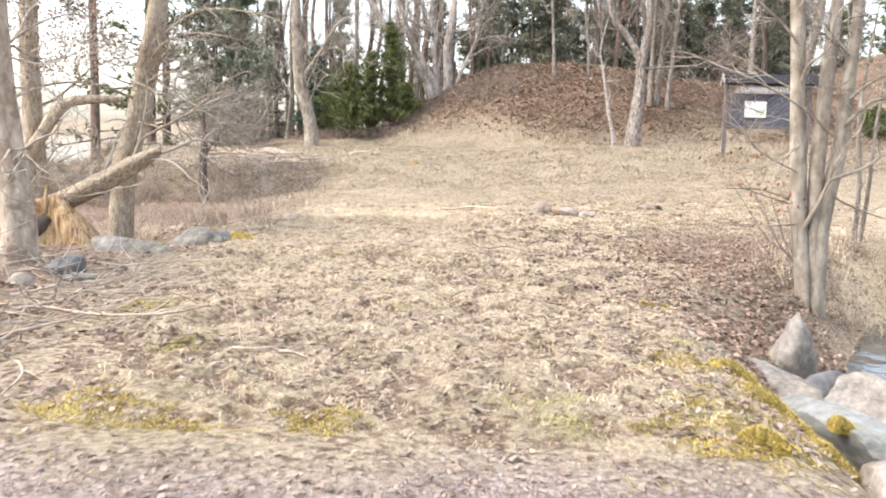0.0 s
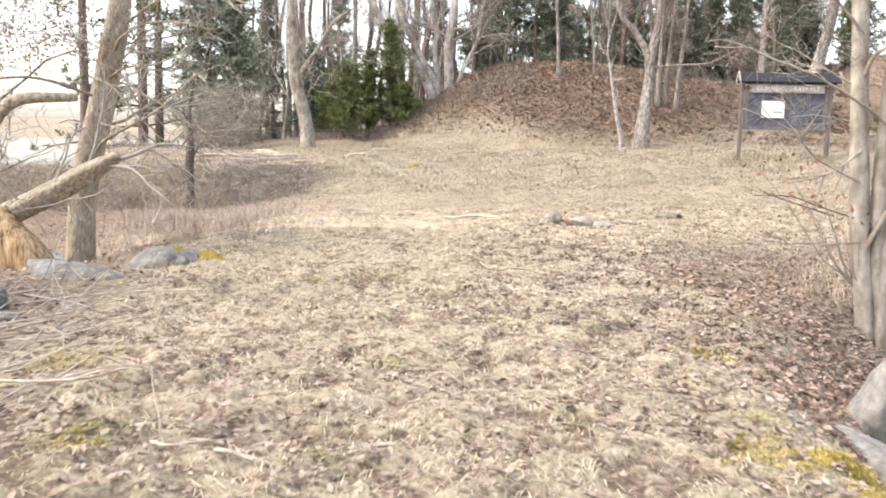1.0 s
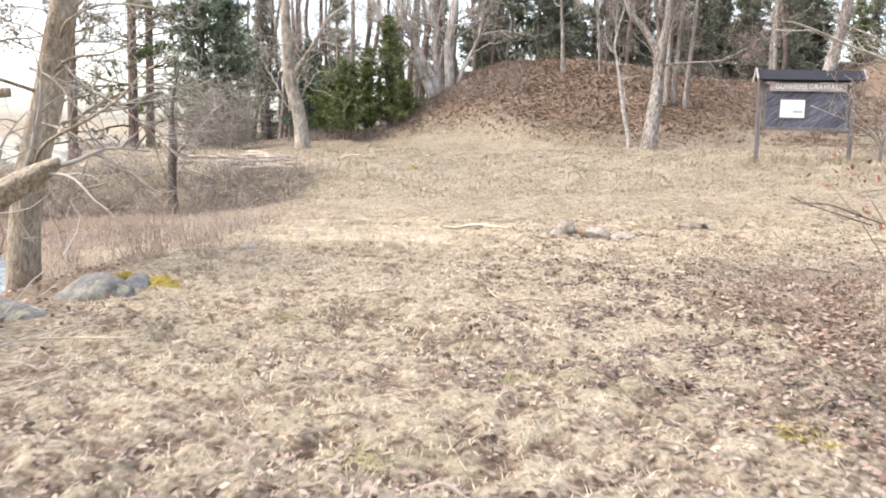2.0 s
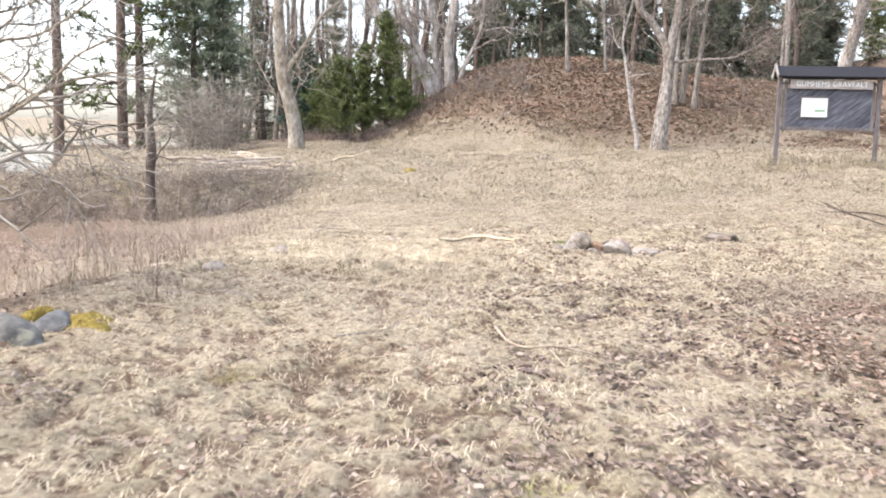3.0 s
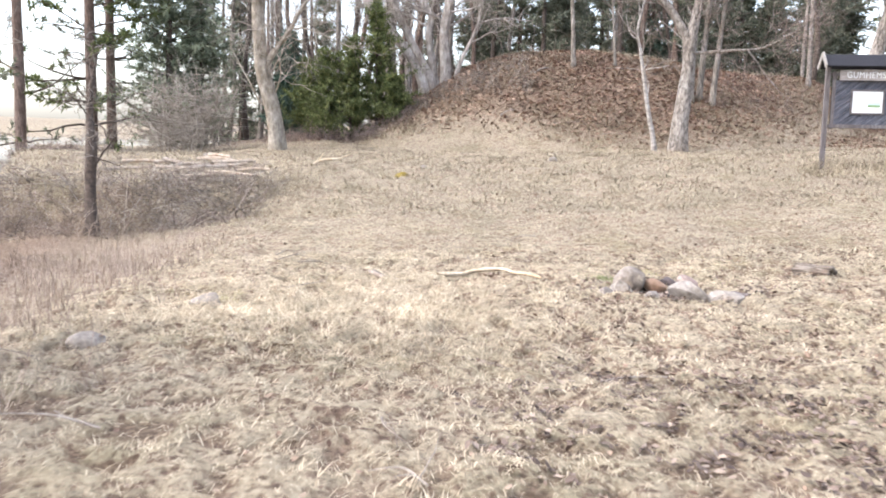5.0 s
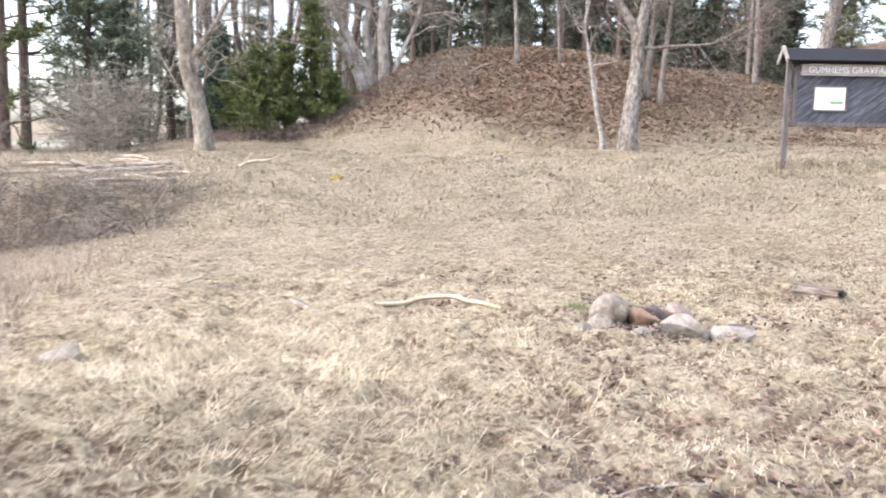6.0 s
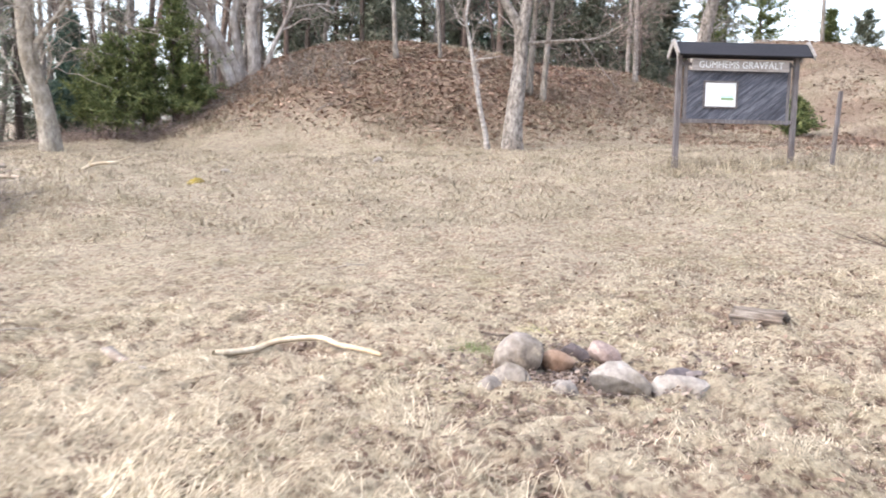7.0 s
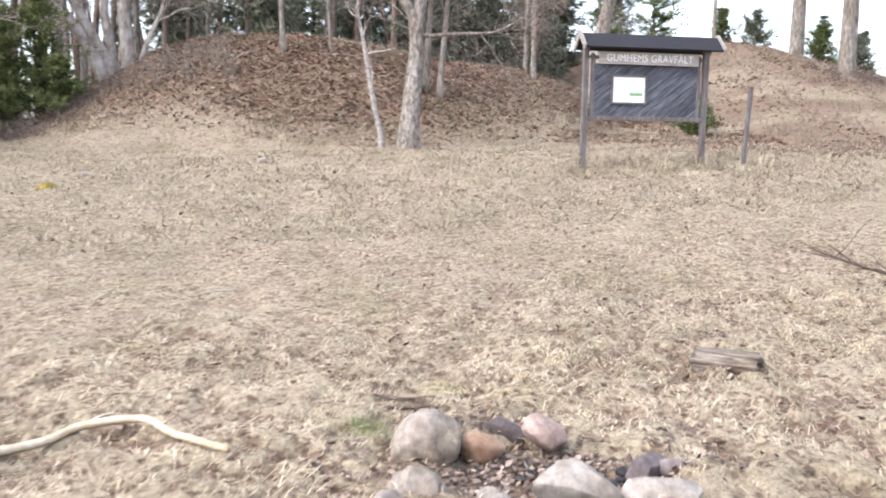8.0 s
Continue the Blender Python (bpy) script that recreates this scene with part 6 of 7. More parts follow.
leaves("ring_leaves", 3800, (1.0, 3.4), (13.9, 16.4), (0.02, 0.05), 134, MAT_LEAF_PIT, "broken leaves strewn round the fire ring", lambda x, y, r: (np.hypot((x - 2.1) / 1.2, (y - 15.1) / 1.1) < r.uniform(0.35, 1.0, len(x))) & (value_noise(x, y, 0.2) > 0.42), 0.012)
leaves("char_flakes", 700, (1.7, 2.6), (14.6, 15.4), (0.012, 0.04), 129, MAT_CHAR, "black charcoal flakes in the fire ring", lambda x, y, r: np.hypot((x - 2.16) / 0.26, (y - 15.1) / 0.2) < r.uniform(0.3, 1.1, len(x)))
leaves("path_leaves", 17000, (-2.6, 2.6), (2.0, 4.8), (0.012, 0.042), 127, MAT_LEAF_GREY, "greyish leaves on the gravel path", lambda x, y, r: r.random(len(x)) < 0.75 * gravel_amount(x, y) + 0.12)

MOSSY = [(-1.4, 4.65, 0.22), (0.6, 5.2, 0.13), (0.42, 4.0, 0.25), (0.55, 3.75, 0.2), (-0.35, 6.0, 0.14), (1.25, 3.9, 0.2), (-1.95, 5.75, 0.16), (1.42, 5.4, 0.14), (0.35, 7.3, 0.12), (-1.05, 8.6, 0.15), (-1.75, 14.2, 0.22), (2.06, 16.3, 0.14), (-0.5, 4.6, 0.12)]
tufts("mossy_grass", 60000, 9, (-2.6, 2.6), (3.2, 17), (0.03, 0.07), (0.002, 0.005), (0.2, 1.1), 112, MAT_MOSSY, "yellowish-green mossy grass in patches", lambda x, y, r: np.min([np.hypot(x - a, y - b) / c for a, b, c in MOSSY], axis=0) < r.uniform(0.1, 1.1, len(x)), 0.03)


def gravel():
    rng = np.random.default_rng(9)
    n = 5200
    x, y = rng.uniform(-2.4, 2.4, n), rng.uniform(1.9, 3.8, n)
    ok = rng.random(n) < gravel_amount(x, y)
    x, y = x[ok], y[ok]
    n = len(x)
    s = rng.uniform(0.003, 0.011, n)
    o = np.array([(1, 0, 0), (0, 1, 0), (-1, 0, 0), (0, -1, 0), (0, 0, 0.7), (0, 0, -0.7)], float)
    v = np.stack([x, y, ground_z(x, y) + 0.003], -1)[:, None] + o[None] * s[:, None, None] * rng.uniform(0.6, 1.3, (n, 6, 1))
    f = np.array([(0, 1, 4), (1, 2, 4), (2, 3, 4), (3, 0, 4), (1, 0, 5), (2, 1, 5), (3, 2, 5), (0, 3, 5)])
    t = (np.arange(n)[:, None, None] * 6 + f[None]).reshape(-1, 3)
    tagged(fast_mesh("gravel", v.reshape(-1, 3), t, MAT_GRAVEL), "pinkish-grey gravel of the path", "gravel", kind="stuff")


MAT_GRAVEL = pieces("path_gravel", [(0.0, (0.17, 0.135, 0.13)), (0.5, (0.28, 0.235, 0.225)), (1.0, (0.36, 0.315, 0.305))])
gravel()


# ---- moss ----
def moss(x, y, z, rx, ry, h, seed, label="yellow-green moss cushion in the grass", n=260, sag=1.0):
    rng = np.random.default_rng(seed)
    e = root("moss_cushion", x, y, z, label, "moss", "moss cushions")
    rings, seg = 6, 22
    ph = rng.random(4) * 6.28
    v, f = [(0, 0, h)], []
    edge = [1 + 0.3 * math.sin(2 * a + ph[0]) + 0.2 * math.sin(3 * a + ph[1]) + 0.13 * math.sin(7 * a + ph[2]) for a in np.arange(seg) * 6.283 / seg]
    for r in range(1, rings + 1):
        for k in range(seg):
            a, q = k * 6.283 / seg, r / rings
            px_, py_ = rx * q * edge[k] * math.cos(a), ry * q * edge[k] * math.sin(a)
            v.append((px_, py_, h * (1 - q * q) * (0.8 + 0.4 * rng.random()) - (0.03 if r == rings else 0) + sag * (gz(x + px_, y + py_) - gz(x, y))))
    for k in range(seg):
        f.append((0, 1 + k, 1 + (k + 1) % seg))
        for r in range(rings - 1):
            a, b = 1 + r * seg + k, 1 + r * seg + (k + 1) % seg
            f.append((a, a + seg, b + seg, b))
    cushion = mesh_object("cushion", v, f, MAT_MOSS)
    cushion.parent = e
    a, q = rng.random(n) * 6.283, np.sqrt(rng.random(n))
    ed = np.interp(a, np.arange(seg) * 6.283 / seg, edge)
    bx, by = rx * q * ed * np.cos(a), ry * q * ed * np.sin(a)
    rs = rng.uniform(0.5, 1.4, n)
    vv, tt = ribbons(bx, by, h * (1 - q * q) - 0.004 + sag * (ground_z(x + bx, y + by) - gz(x, y)), rng.random(n) * 6.283, rng.uniform(0.012, 0.035, n), rs, rng.uniform(0.003, 0.006, n), rs * 0.5, rng)
    fr = fast_mesh("fronds", vv, tt, MAT_MOSS_BLADE)
    fr.parent = e
    tagged(fr, kind="stuff")


MOSS_SPOTS = []
for k, (x, y, rx, ry, h) in enumerate([(-1.55, 3.62, 0.16, 0.16, 0.03), (-1.42, 3.42, 0.2, 0.12, 0.03), (-1.62, 3.25, 0.16, 0.1, 0.03), (-1.2, 3.5, 0.12, 0.1, 0.02), (-0.48, 3.58, 0.13, 0.1, 0.02), (-1.08, 3.45, 0.13, 0.1, 0.02),
                                        (-1.9, 5.75, 0.15, 0.12, 0.03), (1.38, 4.85, 0.10, 0.22, 0.03), (0.85, 3.2, 0.16, 0.13, 0.03), (1.18, 3.38, 0.12, 0.2, 0.03), (1.3, 3.6, 0.1, 0.12, 0.03), (1.05, 3.75, 0.1, 0.12, 0.02),
                                        (1.55, 6.6, 0.08, 0.14, 0.02), (-2.25, 9.70, 0.24, 0.18, 0.08), (-2.6, 9.85, 0.10, 0.09, 0.07), (-2.75, 8.0, 0.10, 0.06, 0.02), (-1.0, 27.6, 0.16, 0.14, 0.1)]):
    if h > 0.05:
        moss(x, y, gz(x, y) + 0.005, rx, ry, h, 200 + k)
        continue
    MOSS_SPOTS.append((x, y, 1.3 * (rx + ry) / 2))
MOSS_SPOTS += [(-1.63, 3.59, 0.10), (-1.49, 3.58, 0.09), (-1.41, 3.66, 0.06), (-1.48, 3.09, 0.10), (-1.36, 3.03, 0.06), (-1.56, 3.13, 0.05), (-1.29, 3.21, 0.04), (-1.11, 3.44, 0.05), (-1.22, 3.36, 0.05), (-0.79, 3.39, 0.07), (-0.52, 3.41, 0.07), (-0.43, 3.49, 0.05), (-1.24, 2.95, 0.05), (-1.37, 4.54, 0.09), (1.37, 4.68, 0.07), (1.25, 3.87, 0.06), (1.57, 3.98, 0.13), (1.54, 3.62, 0.08), (1.19, 3.23, 0.08), (0.88, 3.18, 0.11), (0.75, 2.99, 0.06), (1.31, 3.1, 0.06), (1.06, 3.32, 0.05), (1.07, 2.98, 0.06), (1.66, 4.86, 0.12), (1.72, 4.62, 0.16), (1.84, 4.74, 0.12), (1.62, 4.45, 0.12), (1.84, 4.45, 0.12), (1.76, 4.28, 0.12), (1.5, 4.3, 0.08), (1.45, 4.05, 0.12), (1.2, 4.1, 0.10), (1.32, 4.35, 0.07)]
tufts("moss", 42000, 10, (-2.2, 2.2), (2.8, 7), (0.014, 0.036), (0.004, 0.008), (0.3, 1.3), 114, MAT_MOSS_BLADE, "golden-green moss growing low among the grass", lambda x, y, r: np.min([np.hypot(x - a, y - b) / (1.25 * c) for a, b, c in MOSS_SPOTS], axis=0) + 1.1 * (value_noise(x, y, 0.07) - 0.5) < r.uniform(0.5, 1.0, len(x)), 0.012)
for k, (x, y, rx, ry) in enumerate([(1.70, 4.52, 0.17, 0.20), (1.84, 4.36, 0.11, 0.20), (1.80, 3.98, 0.09, 0.15), (1.60, 4.78, 0.12, 0.10), (1.36, 3.62, 0.10, 0.09)]):
    moss(x, y, gz(x, y) + 0.012 + float(turf_height(np.array(x), np.array(y))), rx, ry, 0.05, 250 + k, "thick golden moss at the culvert slab", 700)
moss(2.06, 4.46, -0.155, 0.06, 0.07, 0.05, 241, "small golden moss cushion on the slab", 240, 0.3)


# ---- dead wood ----
MAT_PEELED = surface("peeled_wood", [(0.3, (0.36, 0.28, 0.19)), (0.5, (0.54, 0.455, 0.34)), (0.7, (0.67, 0.60, 0.485))], 9, (0.82, 0.72, 0.6), 3, 0.7, 0.3, 0.004, (2, 2, 2))
MAT_DEAD = surface("grey_deadwood", [(0.3, (0.16, 0.13, 0.11)), (0.5, (0.30, 0.26, 0.225)), (0.7, (0.44, 0.40, 0.35))], 14, (0.72, 0.66, 0.6), 3, 0.85, 0.4, 0.004)
MAT_DEADPALE = surface("bleached_deadwood", [(0.3, (0.20, 0.16, 0.125)), (0.5, (0.36, 0.30, 0.24)), (0.7, (0.52, 0.45, 0.37))], 14, (0.75, 0.7, 0.64), 3, 0.85, 0.4, 0.004)
MAT_LOG = surface("rotten_log_wood", [(0.36, (0.045, 0.034, 0.027)), (0.5, (0.17, 0.142, 0.118)), (0.66, (0.33, 0.29, 0.25))], 16, (0.6, 0.52, 0.45), 6, 0.9, 1.0, 0.02, (0.25, 2.5, 2.5))


MAT_STICK = surface("bleached_sticks", [(0.3, (0.32, 0.26, 0.20)), (0.5, (0.46, 0.39, 0.32)), (0.7, (0.60, 0.53, 0.45))], 14, (0.7, 0.62, 0.54), 5, 0.85, 0.4, 0.004)


def branch_thing(name, pts, r0, r1, mat, seed, label, forks=3, reach=0.35, group="", bend=1.0):
    """A fallen branch on the ground: points x, y and height above the ground."""
    rng = np.random.default_rng(seed)
    x, y, _ = pts[0]
    z = gz(x, y)
    e = root(name, x, y, z, label, "branch", group)
    path = np.array([(a - x, b - y, gz(a, b) + float(turf_height(np.array(a), np.array(b))) - z + h + r0 * 0.6) for a, b, h in pts])
    path[1:-1] += bend * rng.normal(0, min(0.04, 0.06 * np.linalg.norm(path[-1] - path[0])), (len(pts) - 2, 3)) * np.array([1, 1, 0.3])
    t = Tubes()
    p, rad = trunk_tube(t, path, np.linspace(r0, r1, len(pts)), rng, 8, 0.08, 1.0)
    t.make("stem", mat, e)
    for k in range(forks):
        t = Tubes()
        i = rng.integers(len(p) // 4, len(p) - 1)
        d = p[min(i + 1, len(p) - 1)] - p[i - 1]
        w = wander(rng, p[i], unit(d) + np.array([*rng.normal(0, 0.7, 2), 0.12]), reach * rng.uniform(0.5, 1.2), 5, 0.15, -0.02)
        t.add(w, np.linspace(rad[i] * 0.6, 0.002, 6), 5)
        t.make("side_twig", mat, e)
    return e


branch_thing("peeled_branch", [(-0.10, 15.78, 0.0), (0.12, 15.94, 0.03), (0.29, 16.06, 0.05), (0.53, 16.02, 0.06), (0.65, 15.80, 0.05), (0.74, 15.63, 0.02), (0.87, 15.49, 0.0)], 0.021, 0.014, MAT_PEELED, 301, "pale peeled crooked branch lying on the grass", 1, 0.2, bend=0.15)
branch_thing("grey_branch", [(-0.78, 16.2, 0.0), (-0.63, 15.95, 0.03), (-0.48, 15.65, 0.0)], 0.035, 0.024, MAT_DEAD, 302, "weathered grey branch half hidden in grass", 2, 0.25)
branch_thing("grey_branch", [(0.33, 10.07, 0.03), (0.39, 9.58, 0.03), (0.47, 9.36, 0.03), (0.57, 9.27, 0.03), (0.74, 9.31, 0.03), (0.94, 9.31, 0.03)], 0.010, 0.005, MAT_DEADPALE, 304, "thin grey fallen branch with twigs", 3, 0.35, bend=0.2)
branch_thing("grey_branch", [(0.6, 9.29, 0.025), (0.64, 9.03, 0.025), (0.7, 8.87, 0.025)], 0.006, 0.003, MAT_DEADPALE, 305, "forked grey twig lying across the grass", 2, 0.2, bend=0.2)
branch_thing("bark_strip", [(1.66, 16.30, 0.0), (1.80, 16.22, 0.005), (1.92, 16.2, 0.0)], 0.010, 0.006, MAT_DARKBARK, 306, "dark strip of bark behind the fire ring", 2, 0.2)
branch_thing("bark_strip", [(1.68, 16.05, 0.0), (1.80, 16.09, 0.005), (1.90, 16.05, 0.0)], 0.009, 0.006, MAT_DARKBARK, 307, "thin dark bark strip in the leaves", 1, 0.2)
for k, (pts, r) in enumerate([([(-2.95, 5.6), (-2.66, 5.53), (-2.43, 5.49), (-2.19, 5.35), (-1.90, 5.27), (-1.64, 5.30), (-1.5, 5.5)], 0.014), ([(-2.5, 4.7), (-2.33, 4.97), (-2.25, 5.23), (-2.19, 5.43), (-2.07, 5.66), (-1.95, 5.91)], 0.010), ([(-2.39, 4.69), (-2.39, 4.96), (-2.38, 5.27)], 0.008), ([(-1.93, 4.92), (-1.88, 5.20), (-1.77, 5.43)], 0.006),
                              ([(-2.77, 5.45), (-2.51, 5.35), (-2.06, 5.10)], 0.007), ([(-2.91, 5.88), (-2.78, 6.41), (-2.94, 7.31)], 0.010), ([(-2.53, 5.73), (-2.63, 6.96), (-2.76, 8.28)], 0.009), ([(-1.09, 4.53), (-0.99, 4.46), (-0.88, 4.59)], 0.008), ([(-2.9, 6.3), (-2.5, 6.6), (-2.2, 7.4)], 0.008), ([(-2.1, 4.3), (-1.95, 4.0), (-1.85, 3.5)], 0.008), ([(-2.9, 7.2), (-2.4, 7.6), (-1.7, 7.5)], 0.008), ([(-2.75, 6.0), (-2.2, 6.2), (-1.8, 6.8)], 0.007)]):
    branch_thing("dead_branch", [(a, b, 0.035 - 0.02 * (n == 0)) for n, (a, b) in enumerate(pts)], r, r * 0.4, MAT_STICK, 310 + k, "bleached dead branch on the leaf-strewn bank", 6 if k < 2 else 4, 0.45, "dead branches on the bank", 0.3)
for k, (x, y, a, ln) in enumerate([(-0.23, 4.62, 10, 0.09), (-0.02, 5.75, -15, 0.22), (0.02, 5.85, 60, 0.10), (0.3, 3.3, 30, 0.07), (-0.9, 4.6, 20, 0.12), (-0.75, 4.4, -20, 0.16), (3.55, 15.9, 40, 0.12), (4.7, 14.9, 70, 0.05), (1.2, 15.35, 60, 0.06), (0.9, 17.3, 20, 0.1), (3.0, 16.9, -30, 0.08)]):
    dx, dy = math.cos(radians(a)) * ln / 2, math.sin(radians(a)) * ln / 2
    branch_thing("wood_chip", [(x - dx, y - dy, 0.01), (x, y, 0.02), (x + dx, y + dy, 0.012)], 0.011, 0.007, MAT_DEADPALE, 330 + k, "pale splinter of wood lying in the grass", 0, 0.1, "wood splinters")
rng = np.random.default_rng(77)
for k in range(26):
    x, y, a, ln = rng.uniform(-3.5, 6.5), rng.uniform(4.5, 21), rng.uniform(0, 6.28), rng.uniform(0.2, 0.7)
    if bool(bare_spot(np.array(x), np.array(y))):
        continue
    branch_thing("twig", [(x, y, 0.015), (x + 0.5 * ln * math.cos(a), y + 0.5 * ln * math.sin(a), 0.03), (x + ln * math.cos(a + 0.2), y + ln * math.sin(a + 0.2), 0.015)], 0.006, 0.003, MAT_DEAD, 400 + k, "small dry twig dropped in the grass", 2, 0.2, "dropped twigs")
for k, (x, y, a, ln, r) in enumerate([(3.7, 42.5, 20, 0.7, 0.03), (7.2, 42.6, -8, 2.4, 0.022), (4.2, 38.6, 0, 0.9, 0.018), (0.2, 41.2, 10, 0.8, 0.02), (5.6, 37.6, -15, 0.7, 0.018), (2.2, 39.6, 25, 0.6, 0.018), (-0.6, 40.4, -20, 0.7, 0.025)]):
    dx, dy = math.cos(radians(a)) * ln, math.sin(radians(a)) * ln
    branch_thing("mound_branch", [(x - dx / 2, y - dy / 2, 0.02), (x, y, 0.05), (x + dx / 2, y + dy / 2, 0.04)], r, r * 0.6, MAT_DEAD, 440 + k, "fallen branch lying on the leafy mound", 2, 0.4, "branches on the mound")
branch_thing("white_branch", [(-3.1, 28.0, 0.03), (-2.8, 28.3, 0.12), (-2.5, 28.5, 0.2)], 0.04, 0.025, MAT_PEELED, 450, "whitish crooked branch in the far meadow", 3, 0.5)
branch_thing("bare_bough", [(6.75, 16.9, 0.0), (6.3, 17.3, 0.1), (5.95, 17.75, 0.22), (5.8, 18.0, 0.32)], 0.016, 0.005, MAT_DARKBARK, 451, "dark dead bough with fine twigs beside the meadow", 9, 0.55)
branch_thing("bare_bough", [(6.9, 15.9, 0.0), (6.2, 16.1, 0.25), (5.6, 16.0, 0.38), (5.1, 16.3, 0.42)], 0.014, 0.004, MAT_DARKBARK, 452, "thin dark bough arching over the grass", 7, 0.5)


def hollow_log():
    """A short rotten log, hollow at one end."""
    x, y = 3.68, 16.13
    e = root("rotten_log", x, y, gz(x, y) + 0.005, "short rotten grey log with a hollow end", "log")
    e.rotation_euler = (0, 0, radians(-44))
    rng = np.random.default_rng(12)
    n, m = 22, 10
    v, f = [], []
    ph = rng.random(3) * 6.28
    for layer in (0, 1):
        for i in range(m):
            u = i / (m - 1)
            for k in range(n):
                a = k * 2 * math.pi / n
                r = 0.105 * (1 + 0.08 * math.sin(3 * a + ph[0] + 2 * u) + 0.05 * math.sin(7 * a + ph[1])) * (1 + 0.06 * math.sin(5 * u + ph[2]))
                if layer:
                    r *= 0.72
                r *= 1 + 0.06 * math.sin(11 * a + 3 * u) * (1 - layer) + 0.05 * rng.random()
                v.append((-0.18 + 0.36 * u + (0.012 * math.sin(4 * a + layer) + 0.012 * rng.random()) * (u < 0.05 or u > 0.95), r * math.cos(a), 0.055 + r * 0.75 * math.sin(a)))
    for layer in (0, 1):
        for i in range(m - 1):
            for k in range(n):
                a, b = layer * n * m + i * n + k, layer * n * m + i * n + (k + 1) % n
                f.append((a, b, b + n, a + n) if layer == 0 else (a, a + n, b + n, b))
    for i in (0, m - 1):
        for k in range(n):
            a, b = i * n + k, i * n + (k + 1) % n
            f.append((a, b, b + n * m, a + n * m))
    shell = mesh_object("shell", v, f, MAT_LOG)
    shell.parent = e
    core = Tubes()
    core.add([(0.12, 0, 0.055), (-0.16, 0, 0.055)], [0.055, 0.062], 12)
    core.make("dark_core", MAT_LOG, e)
    t = Tubes()
    t.add([(0.1, -0.14, 0.0), (0.25, -0.15, 0.02), (0.36, -0.12, 0.0)], [0.02, 0.03, 0.015], 8)
    t.make("split_slab", MAT_LOG, e)


hollow_log()
for k, (x, y, s) in enumerate([(2.12, 15.05, 0.09), (2.2, 14.98, 0.07), (2.02, 15.1, 0.06), (2.3, 15.08, 0.05), (2.1, 14.92, 0.05), (2.35, 14.95, 0.06), (2.28, 14.86, 0.08), (1.95, 15.02, 0.07), (2.42, 15.02, 0.07), (2.24, 15.14, 0.08), (1.98, 14.9, 0.06), (2.15, 15.16, 0.06)]):
    rock("charcoal", x, y, gz(x, y) + s * 0.2, (s * 1.5, s, s * 0.6), 500 + k, MAT_CHAR, "black charred wood lump in the fire ring", 40 * k, 0.8, category="charcoal", group="charcoal lumps", sub=2)


# peeled logs at the meadow edge
rng = np.random.default_rng(31)
LOGS = [(-5.9, 27.0, -5.35, 27.15), (-5.4, 28.0, -4.72, 28.5), (-5.5, 28.4, -4.9, 28.2), (-5.0, 26.1, -4.3, 25.9), (-4.7, 25.9, -3.85, 25.1), (-6.7, 32.0, -6.0, 32.2), (-6.4, 31.4, -5.7, 31.0), (-5.9, 29.4, -5.1, 29.2), (-6.6, 28.2, -5.7, 27.8), (-4.6, 26.9, -3.8, 26.6), (-5.2, 25.2, -4.4, 25.3)]
for k in range(9):
    x, y, a, ln = rng.uniform(-8.4, -5.4), rng.uniform(26.6, 31.5), rng.normal(0.2, 0.35), rng.uniform(0.6, 1.2)
    LOGS.append((x, y, x + ln * math.cos(a), y + ln * math.sin(a)))
for k, (x, y, a, b) in enumerate(LOGS):
    branch_thing("cut_log", [(x, y, 0.03 + 0.02 * k % 0.09), ((x + a) / 2, (y + b) / 2, 0.08), (a, b, 0.05)], rng.uniform(0.035, 0.06), 0.03, (MAT_STICK, MAT_DEADPALE, MAT_DEAD)[k % 3], 520 + k, "pale peeled log stacked at the meadow edge", 0, 0.3, "cut logs", 0.5)


# ---- brush ----
rng = np.random.default_rng(55)


def scatter(n, xs, ys, ok):
    out = []
    while len(out) < n:
        x, y = rng.uniform(*xs), rng.uniform(*ys)
        if ok(x, y):
            out.append((x, y))
    return out


brush("bank_brush", scatter(850, (-15, -3.5), (22.7, 25.3), lambda x, y: rng.random() < 0.35 + 0.65 * (y < 24.6)), 0.55, 601, MAT_BRUSH, "tangled dark brown brushwood on the bank", 0.009, 0.42, 4, 0.3)
brush("bank_brush", scatter(420, (-15, -4.2), (25.0, 28.5), lambda x, y: True), 0.32, 619, MAT_TWIG_RED, "low dry stems on top of the bank", 0.005, 0.7, 3, 0.25)
brush("bank_brush", scatter(620, (-14, -5.6), (22.3, 24.2), lambda x, y: True), 0.75, 602, MAT_TWIG_RED, "reddish bramble stems on the bank", 0.006, 0.6, 3, 0.28)
brush("stick_heap", scatter(150, (-6.6, -3.6), (24.8, 29.0), lambda x, y: abs(x + 5.2) + 0.4 * abs(y - 26.8) < 1.5), 0.75, 621, MAT_STICK_LOOSE, "loose pale cut sticks on the bank edge", 0.011, 0.06, 1, 0.1)
brush("bank_brush", scatter(420, (-15, -3.6), (22.8, 24.8), lambda x, y: True), 0.8, 622, MAT_TWIG_PALE, "pale dead stems tangled in the brush", 0.009, 0.35, 3, 0.3)
brush("stick_heap", scatter(170, (-14, -3.7), (22.9, 24.9), lambda x, y: True), 1.1, 623, MAT_STICK_LOOSE, "pale cut sticks lying across the brush", 0.009, 0.2, 2, 0.14)
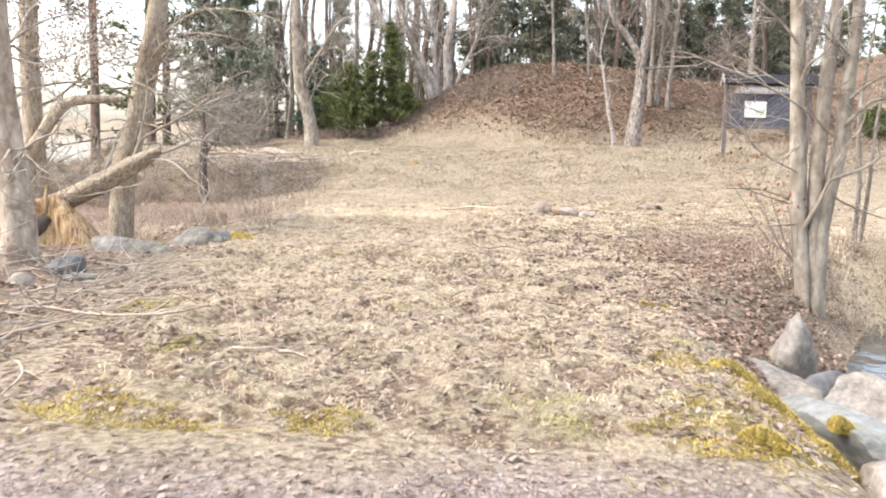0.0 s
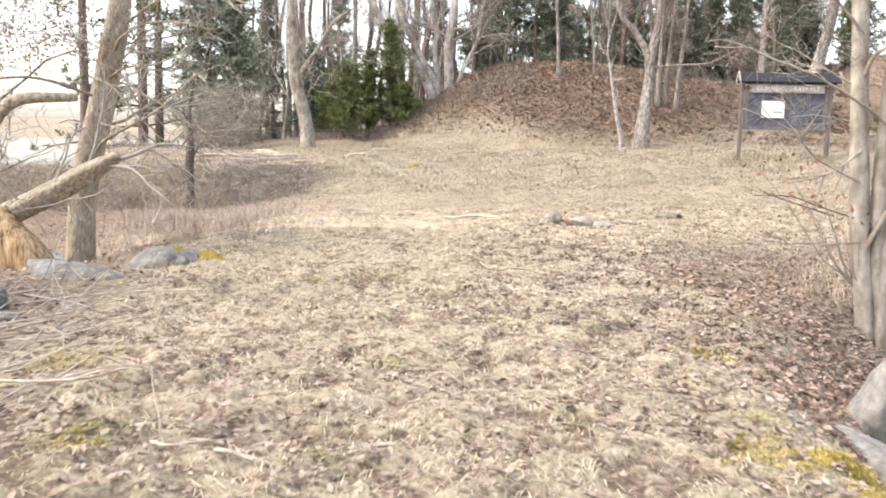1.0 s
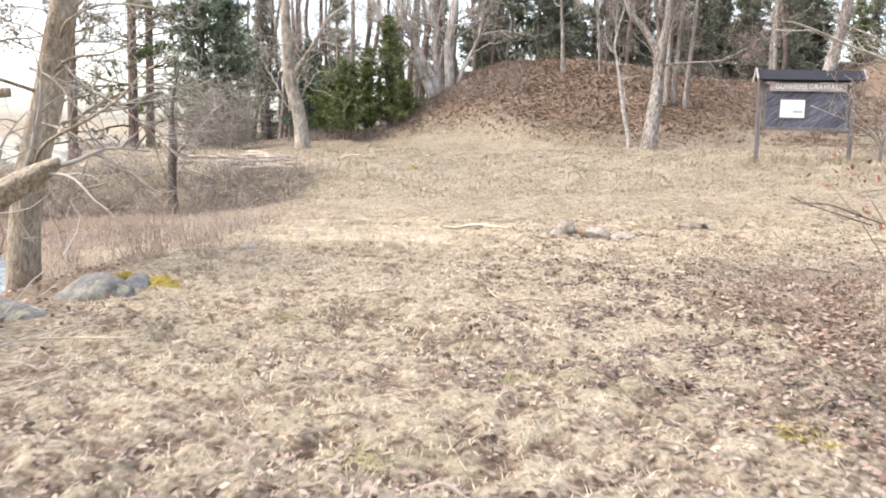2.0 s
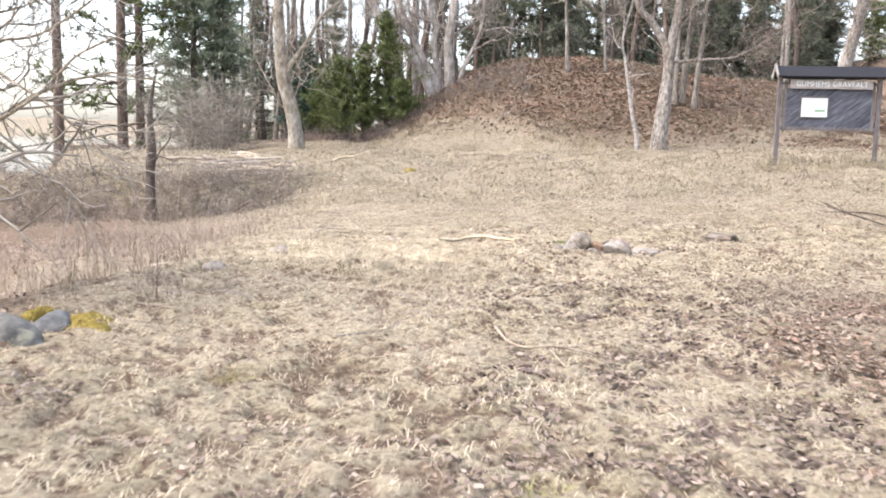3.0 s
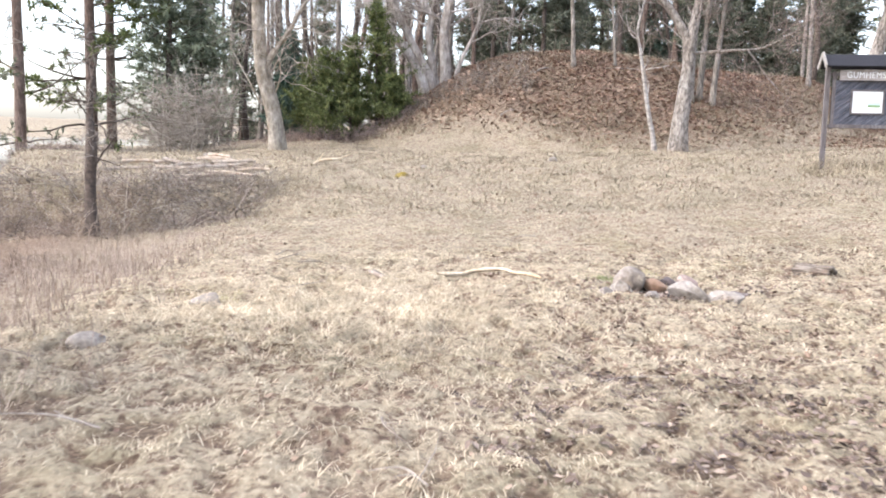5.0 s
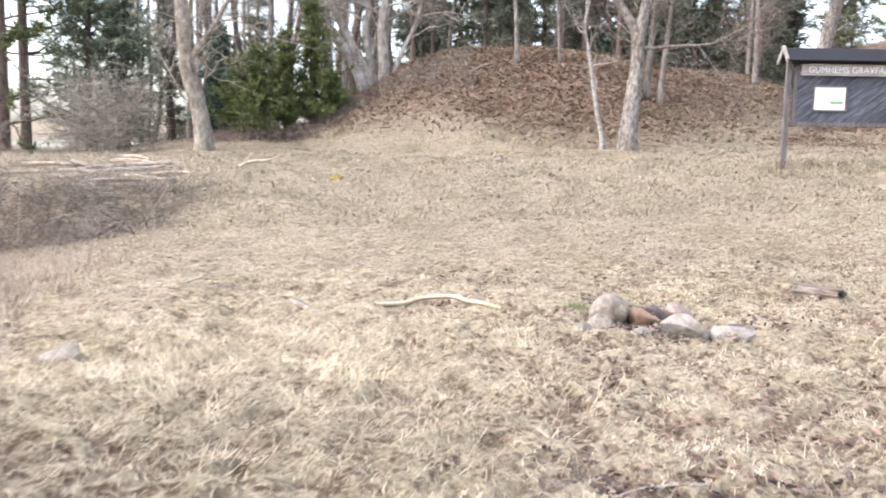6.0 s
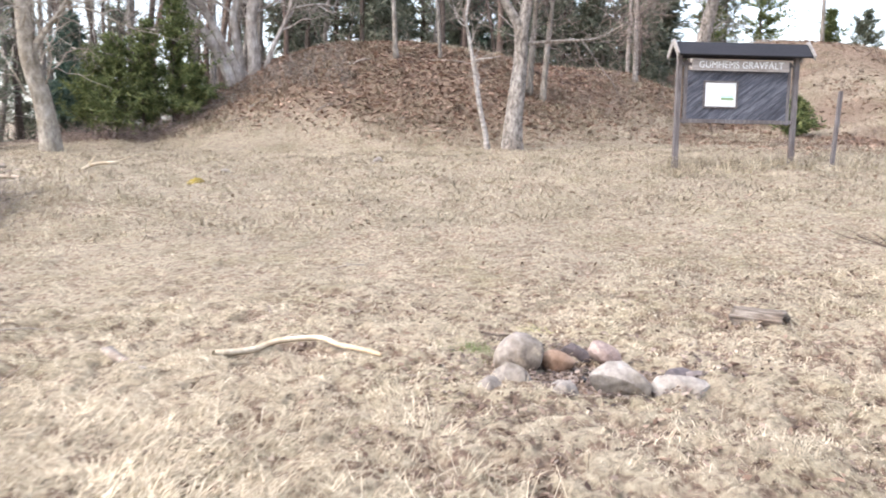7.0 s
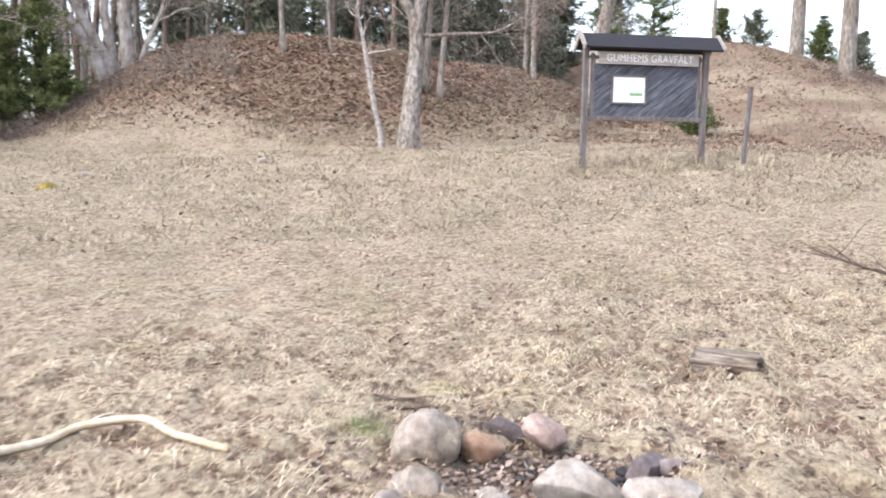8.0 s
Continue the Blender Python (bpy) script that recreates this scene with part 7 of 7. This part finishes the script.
brush("twig_heap", scatter(480, (-6.0, -3.3), (22.9, 25.4), lambda x, y: abs(x + 4.6) * 0.8 + abs(y - 24.2) < 1.4), 0.7, 603, MAT_TWIG, "heap of fine grey cut twigs", 0.006, 0.25, 3, 0.2)
brush("gully_stalks", scatter(420, (-6.2, -2.4), (11.5, 21.5), lambda x, y: x < -2.2 - 0.12 * (y - 11)), 0.45, 604, MAT_TWIG_RED, "thin reddish dry stalks in the gully", 0.0028, 0.95, 2, 0.1)
brush("dead_twigs", scatter(70, (-4.4, -2.2), (4.6, 7.4), lambda x, y: True), 1.1, 617, MAT_TWIG_PALE, "fan of thin dead branches on the bank", 0.006, 0.1, 6, 0.16)
brush("undergrowth", scatter(260, (-1.5, 3.2), (40.4, 43.6), lambda x, y: y > 41.5 - 0.3 * x), 0.7, 618, MAT_TWIG, "grey leafless scrub on the mound slope", 0.009, 0.75, 4, 0.2)
brush("bramble", scatter(130, (2.2, 4.2), (6.6, 10.8), lambda x, y: gz(x, y) > -0.72), 0.42, 616, MAT_TWIG_PALE, "tangle of thin pale twigs in the leaf litter", 0.0025, 0.25, 4, 0.25)
brush("stream_brush", scatter(260, (2.4, 5.2), (8.0, 12.5), lambda x, y: gz(x, y) > -0.72), 0.5, 605, MAT_TWIG_RED, "low twiggy brush round the alder foot", 0.003, 0.5, 3, 0.25)
brush("stream_brush", scatter(420, (4.8, 11), (11.4, 15), lambda x, y: near_line(np.array(x), np.array(y), STREAM_E) > 0.9 and y < 12.2 + 0.3 * (x - 5)), 0.55, 606, MAT_TWIG_RED, "low reddish brush on the far stream bank", 0.004, 0.55, 3, 0.25)
brush("undergrowth", scatter(240, (-9, -1.2), (41.0, 44.2), lambda x, y: y > 41.2 - 0.25 * (x + 1)), 0.8, 607, MAT_BRUSH, "dark leafless undergrowth under the spruces", 0.009, 0.6, 3, 0.25)
brush("undergrowth", scatter(150, (9.0, 16), (39.5, 46), lambda x, y: True), 0.9, 608, MAT_BRUSH, "leafless undergrowth on the side of the mound", 0.007, 0.8, 3, 0.15)
brush("lake_brush", scatter(420, (-14.4, -10.6), (33.2, 36.4), lambda x, y: abs(x + 12.4) < 2.0 - abs(y - 34.7)), 0.7, 609, MAT_BRUSH, "heap of dry branches near the lake shore", 0.012, 0.22, 3, 0.2)
brush("undergrowth", scatter(280, (-14, 22), (49, 60), lambda x, y: True), 2.2, 610, MAT_BRUSH, "leafless thicket in the forest behind", 0.012, 0.85, 4, 0.15)
brush("heather", scatter(620, (13, 34), (29, 47), lambda x, y: patchy(np.array(x * 0.7), np.array(y * 0.7), 3) > 0.66), 0.4, 612, MAT_BRUSH, "low brown heather clumps on the hill", 0.008, 0.7, 4, 0.2)
brush("hill_brush", scatter(420, (27.6, 33.5), (42.6, 44.4), lambda x, y: True), 0.8, 611, MAT_BRUSH, "dark fallen branches on the hill", 0.012, 0.3, 3, 0.2)


brush("hazel_bush", scatter(34, (-10.4, -8.6), (39.0, 41.0), lambda x, y: True), 3.4, 613, MAT_TWIG_PALE, "bare bushy hazel with many pale stems", 0.016, 0.8, 22, 0.18)
brush("hazel_bush", scatter(26, (-11.6, -9.8), (40.5, 42.5), lambda x, y: True), 3.2, 614, MAT_TWIG, "bare twiggy bush at the edge of the wood", 0.014, 0.75, 20, 0.2)


# rust leaves still hanging on low twigs of the stream bank
def rust_twigs(spots, seed):
    rng = np.random.default_rng(seed)
    x0, y0 = 3.75, 9.35
    e = root("leafy_sapling", x0, y0, gz(x0, y0), "thin sapling with rust-brown leaves hanging on", "sapling")
    v, t = [], []
    for x, y, z in spots:
        tb = Tubes()
        b = np.array([x - x0, y - y0, z - gz(x0, y0)])
        path = np.array([(0, 0, 0.3 + 0.1 * rng.random()), *(b * f + np.array([0, 0, (1 - f) * 0.5 * f]) for f in (0.35, 0.7, 1.0))])
        tb.add(path, [0.008, 0.006, 0.004, 0.002], 5)
        tb.make("shoot", MAT_TWIG, e)
        for _ in range(9):
            p = b + rng.normal(0, 0.07, 3)
            a, c = unit(rng.normal(0, 1, 3) + np.array([0, 0, -1.2])), rng.normal(0, 1, 3)
            s = unit(np.cross(a, c))
            ln, k = rng.uniform(0.03, 0.065), len(v)
            v.extend([p, p + a * ln * 0.5 + s * ln * 0.3, p + a * ln, p + a * ln * 0.5 - s * ln * 0.3])
            t.extend([(k, k + 1, k + 2), (k, k + 2, k + 3)])
    fol = fast_mesh("leaves", np.array(v), np.array(t), MAT_LEAF_RED)
    fol.parent = e
    tagged(fol, "rust-brown withered leaves", kind="stuff")


rust_twigs([(2.72, 9.3, 1.14), (2.95, 9.3, 1.16), (3.2, 9.3, 1.15), (3.35, 9.3, 0.8), (3.5, 9.3, 0.7), (3.62, 9.2, 0.62), (3.45, 9.1, 0.85), (3.1, 9.3, 0.95)], 9)
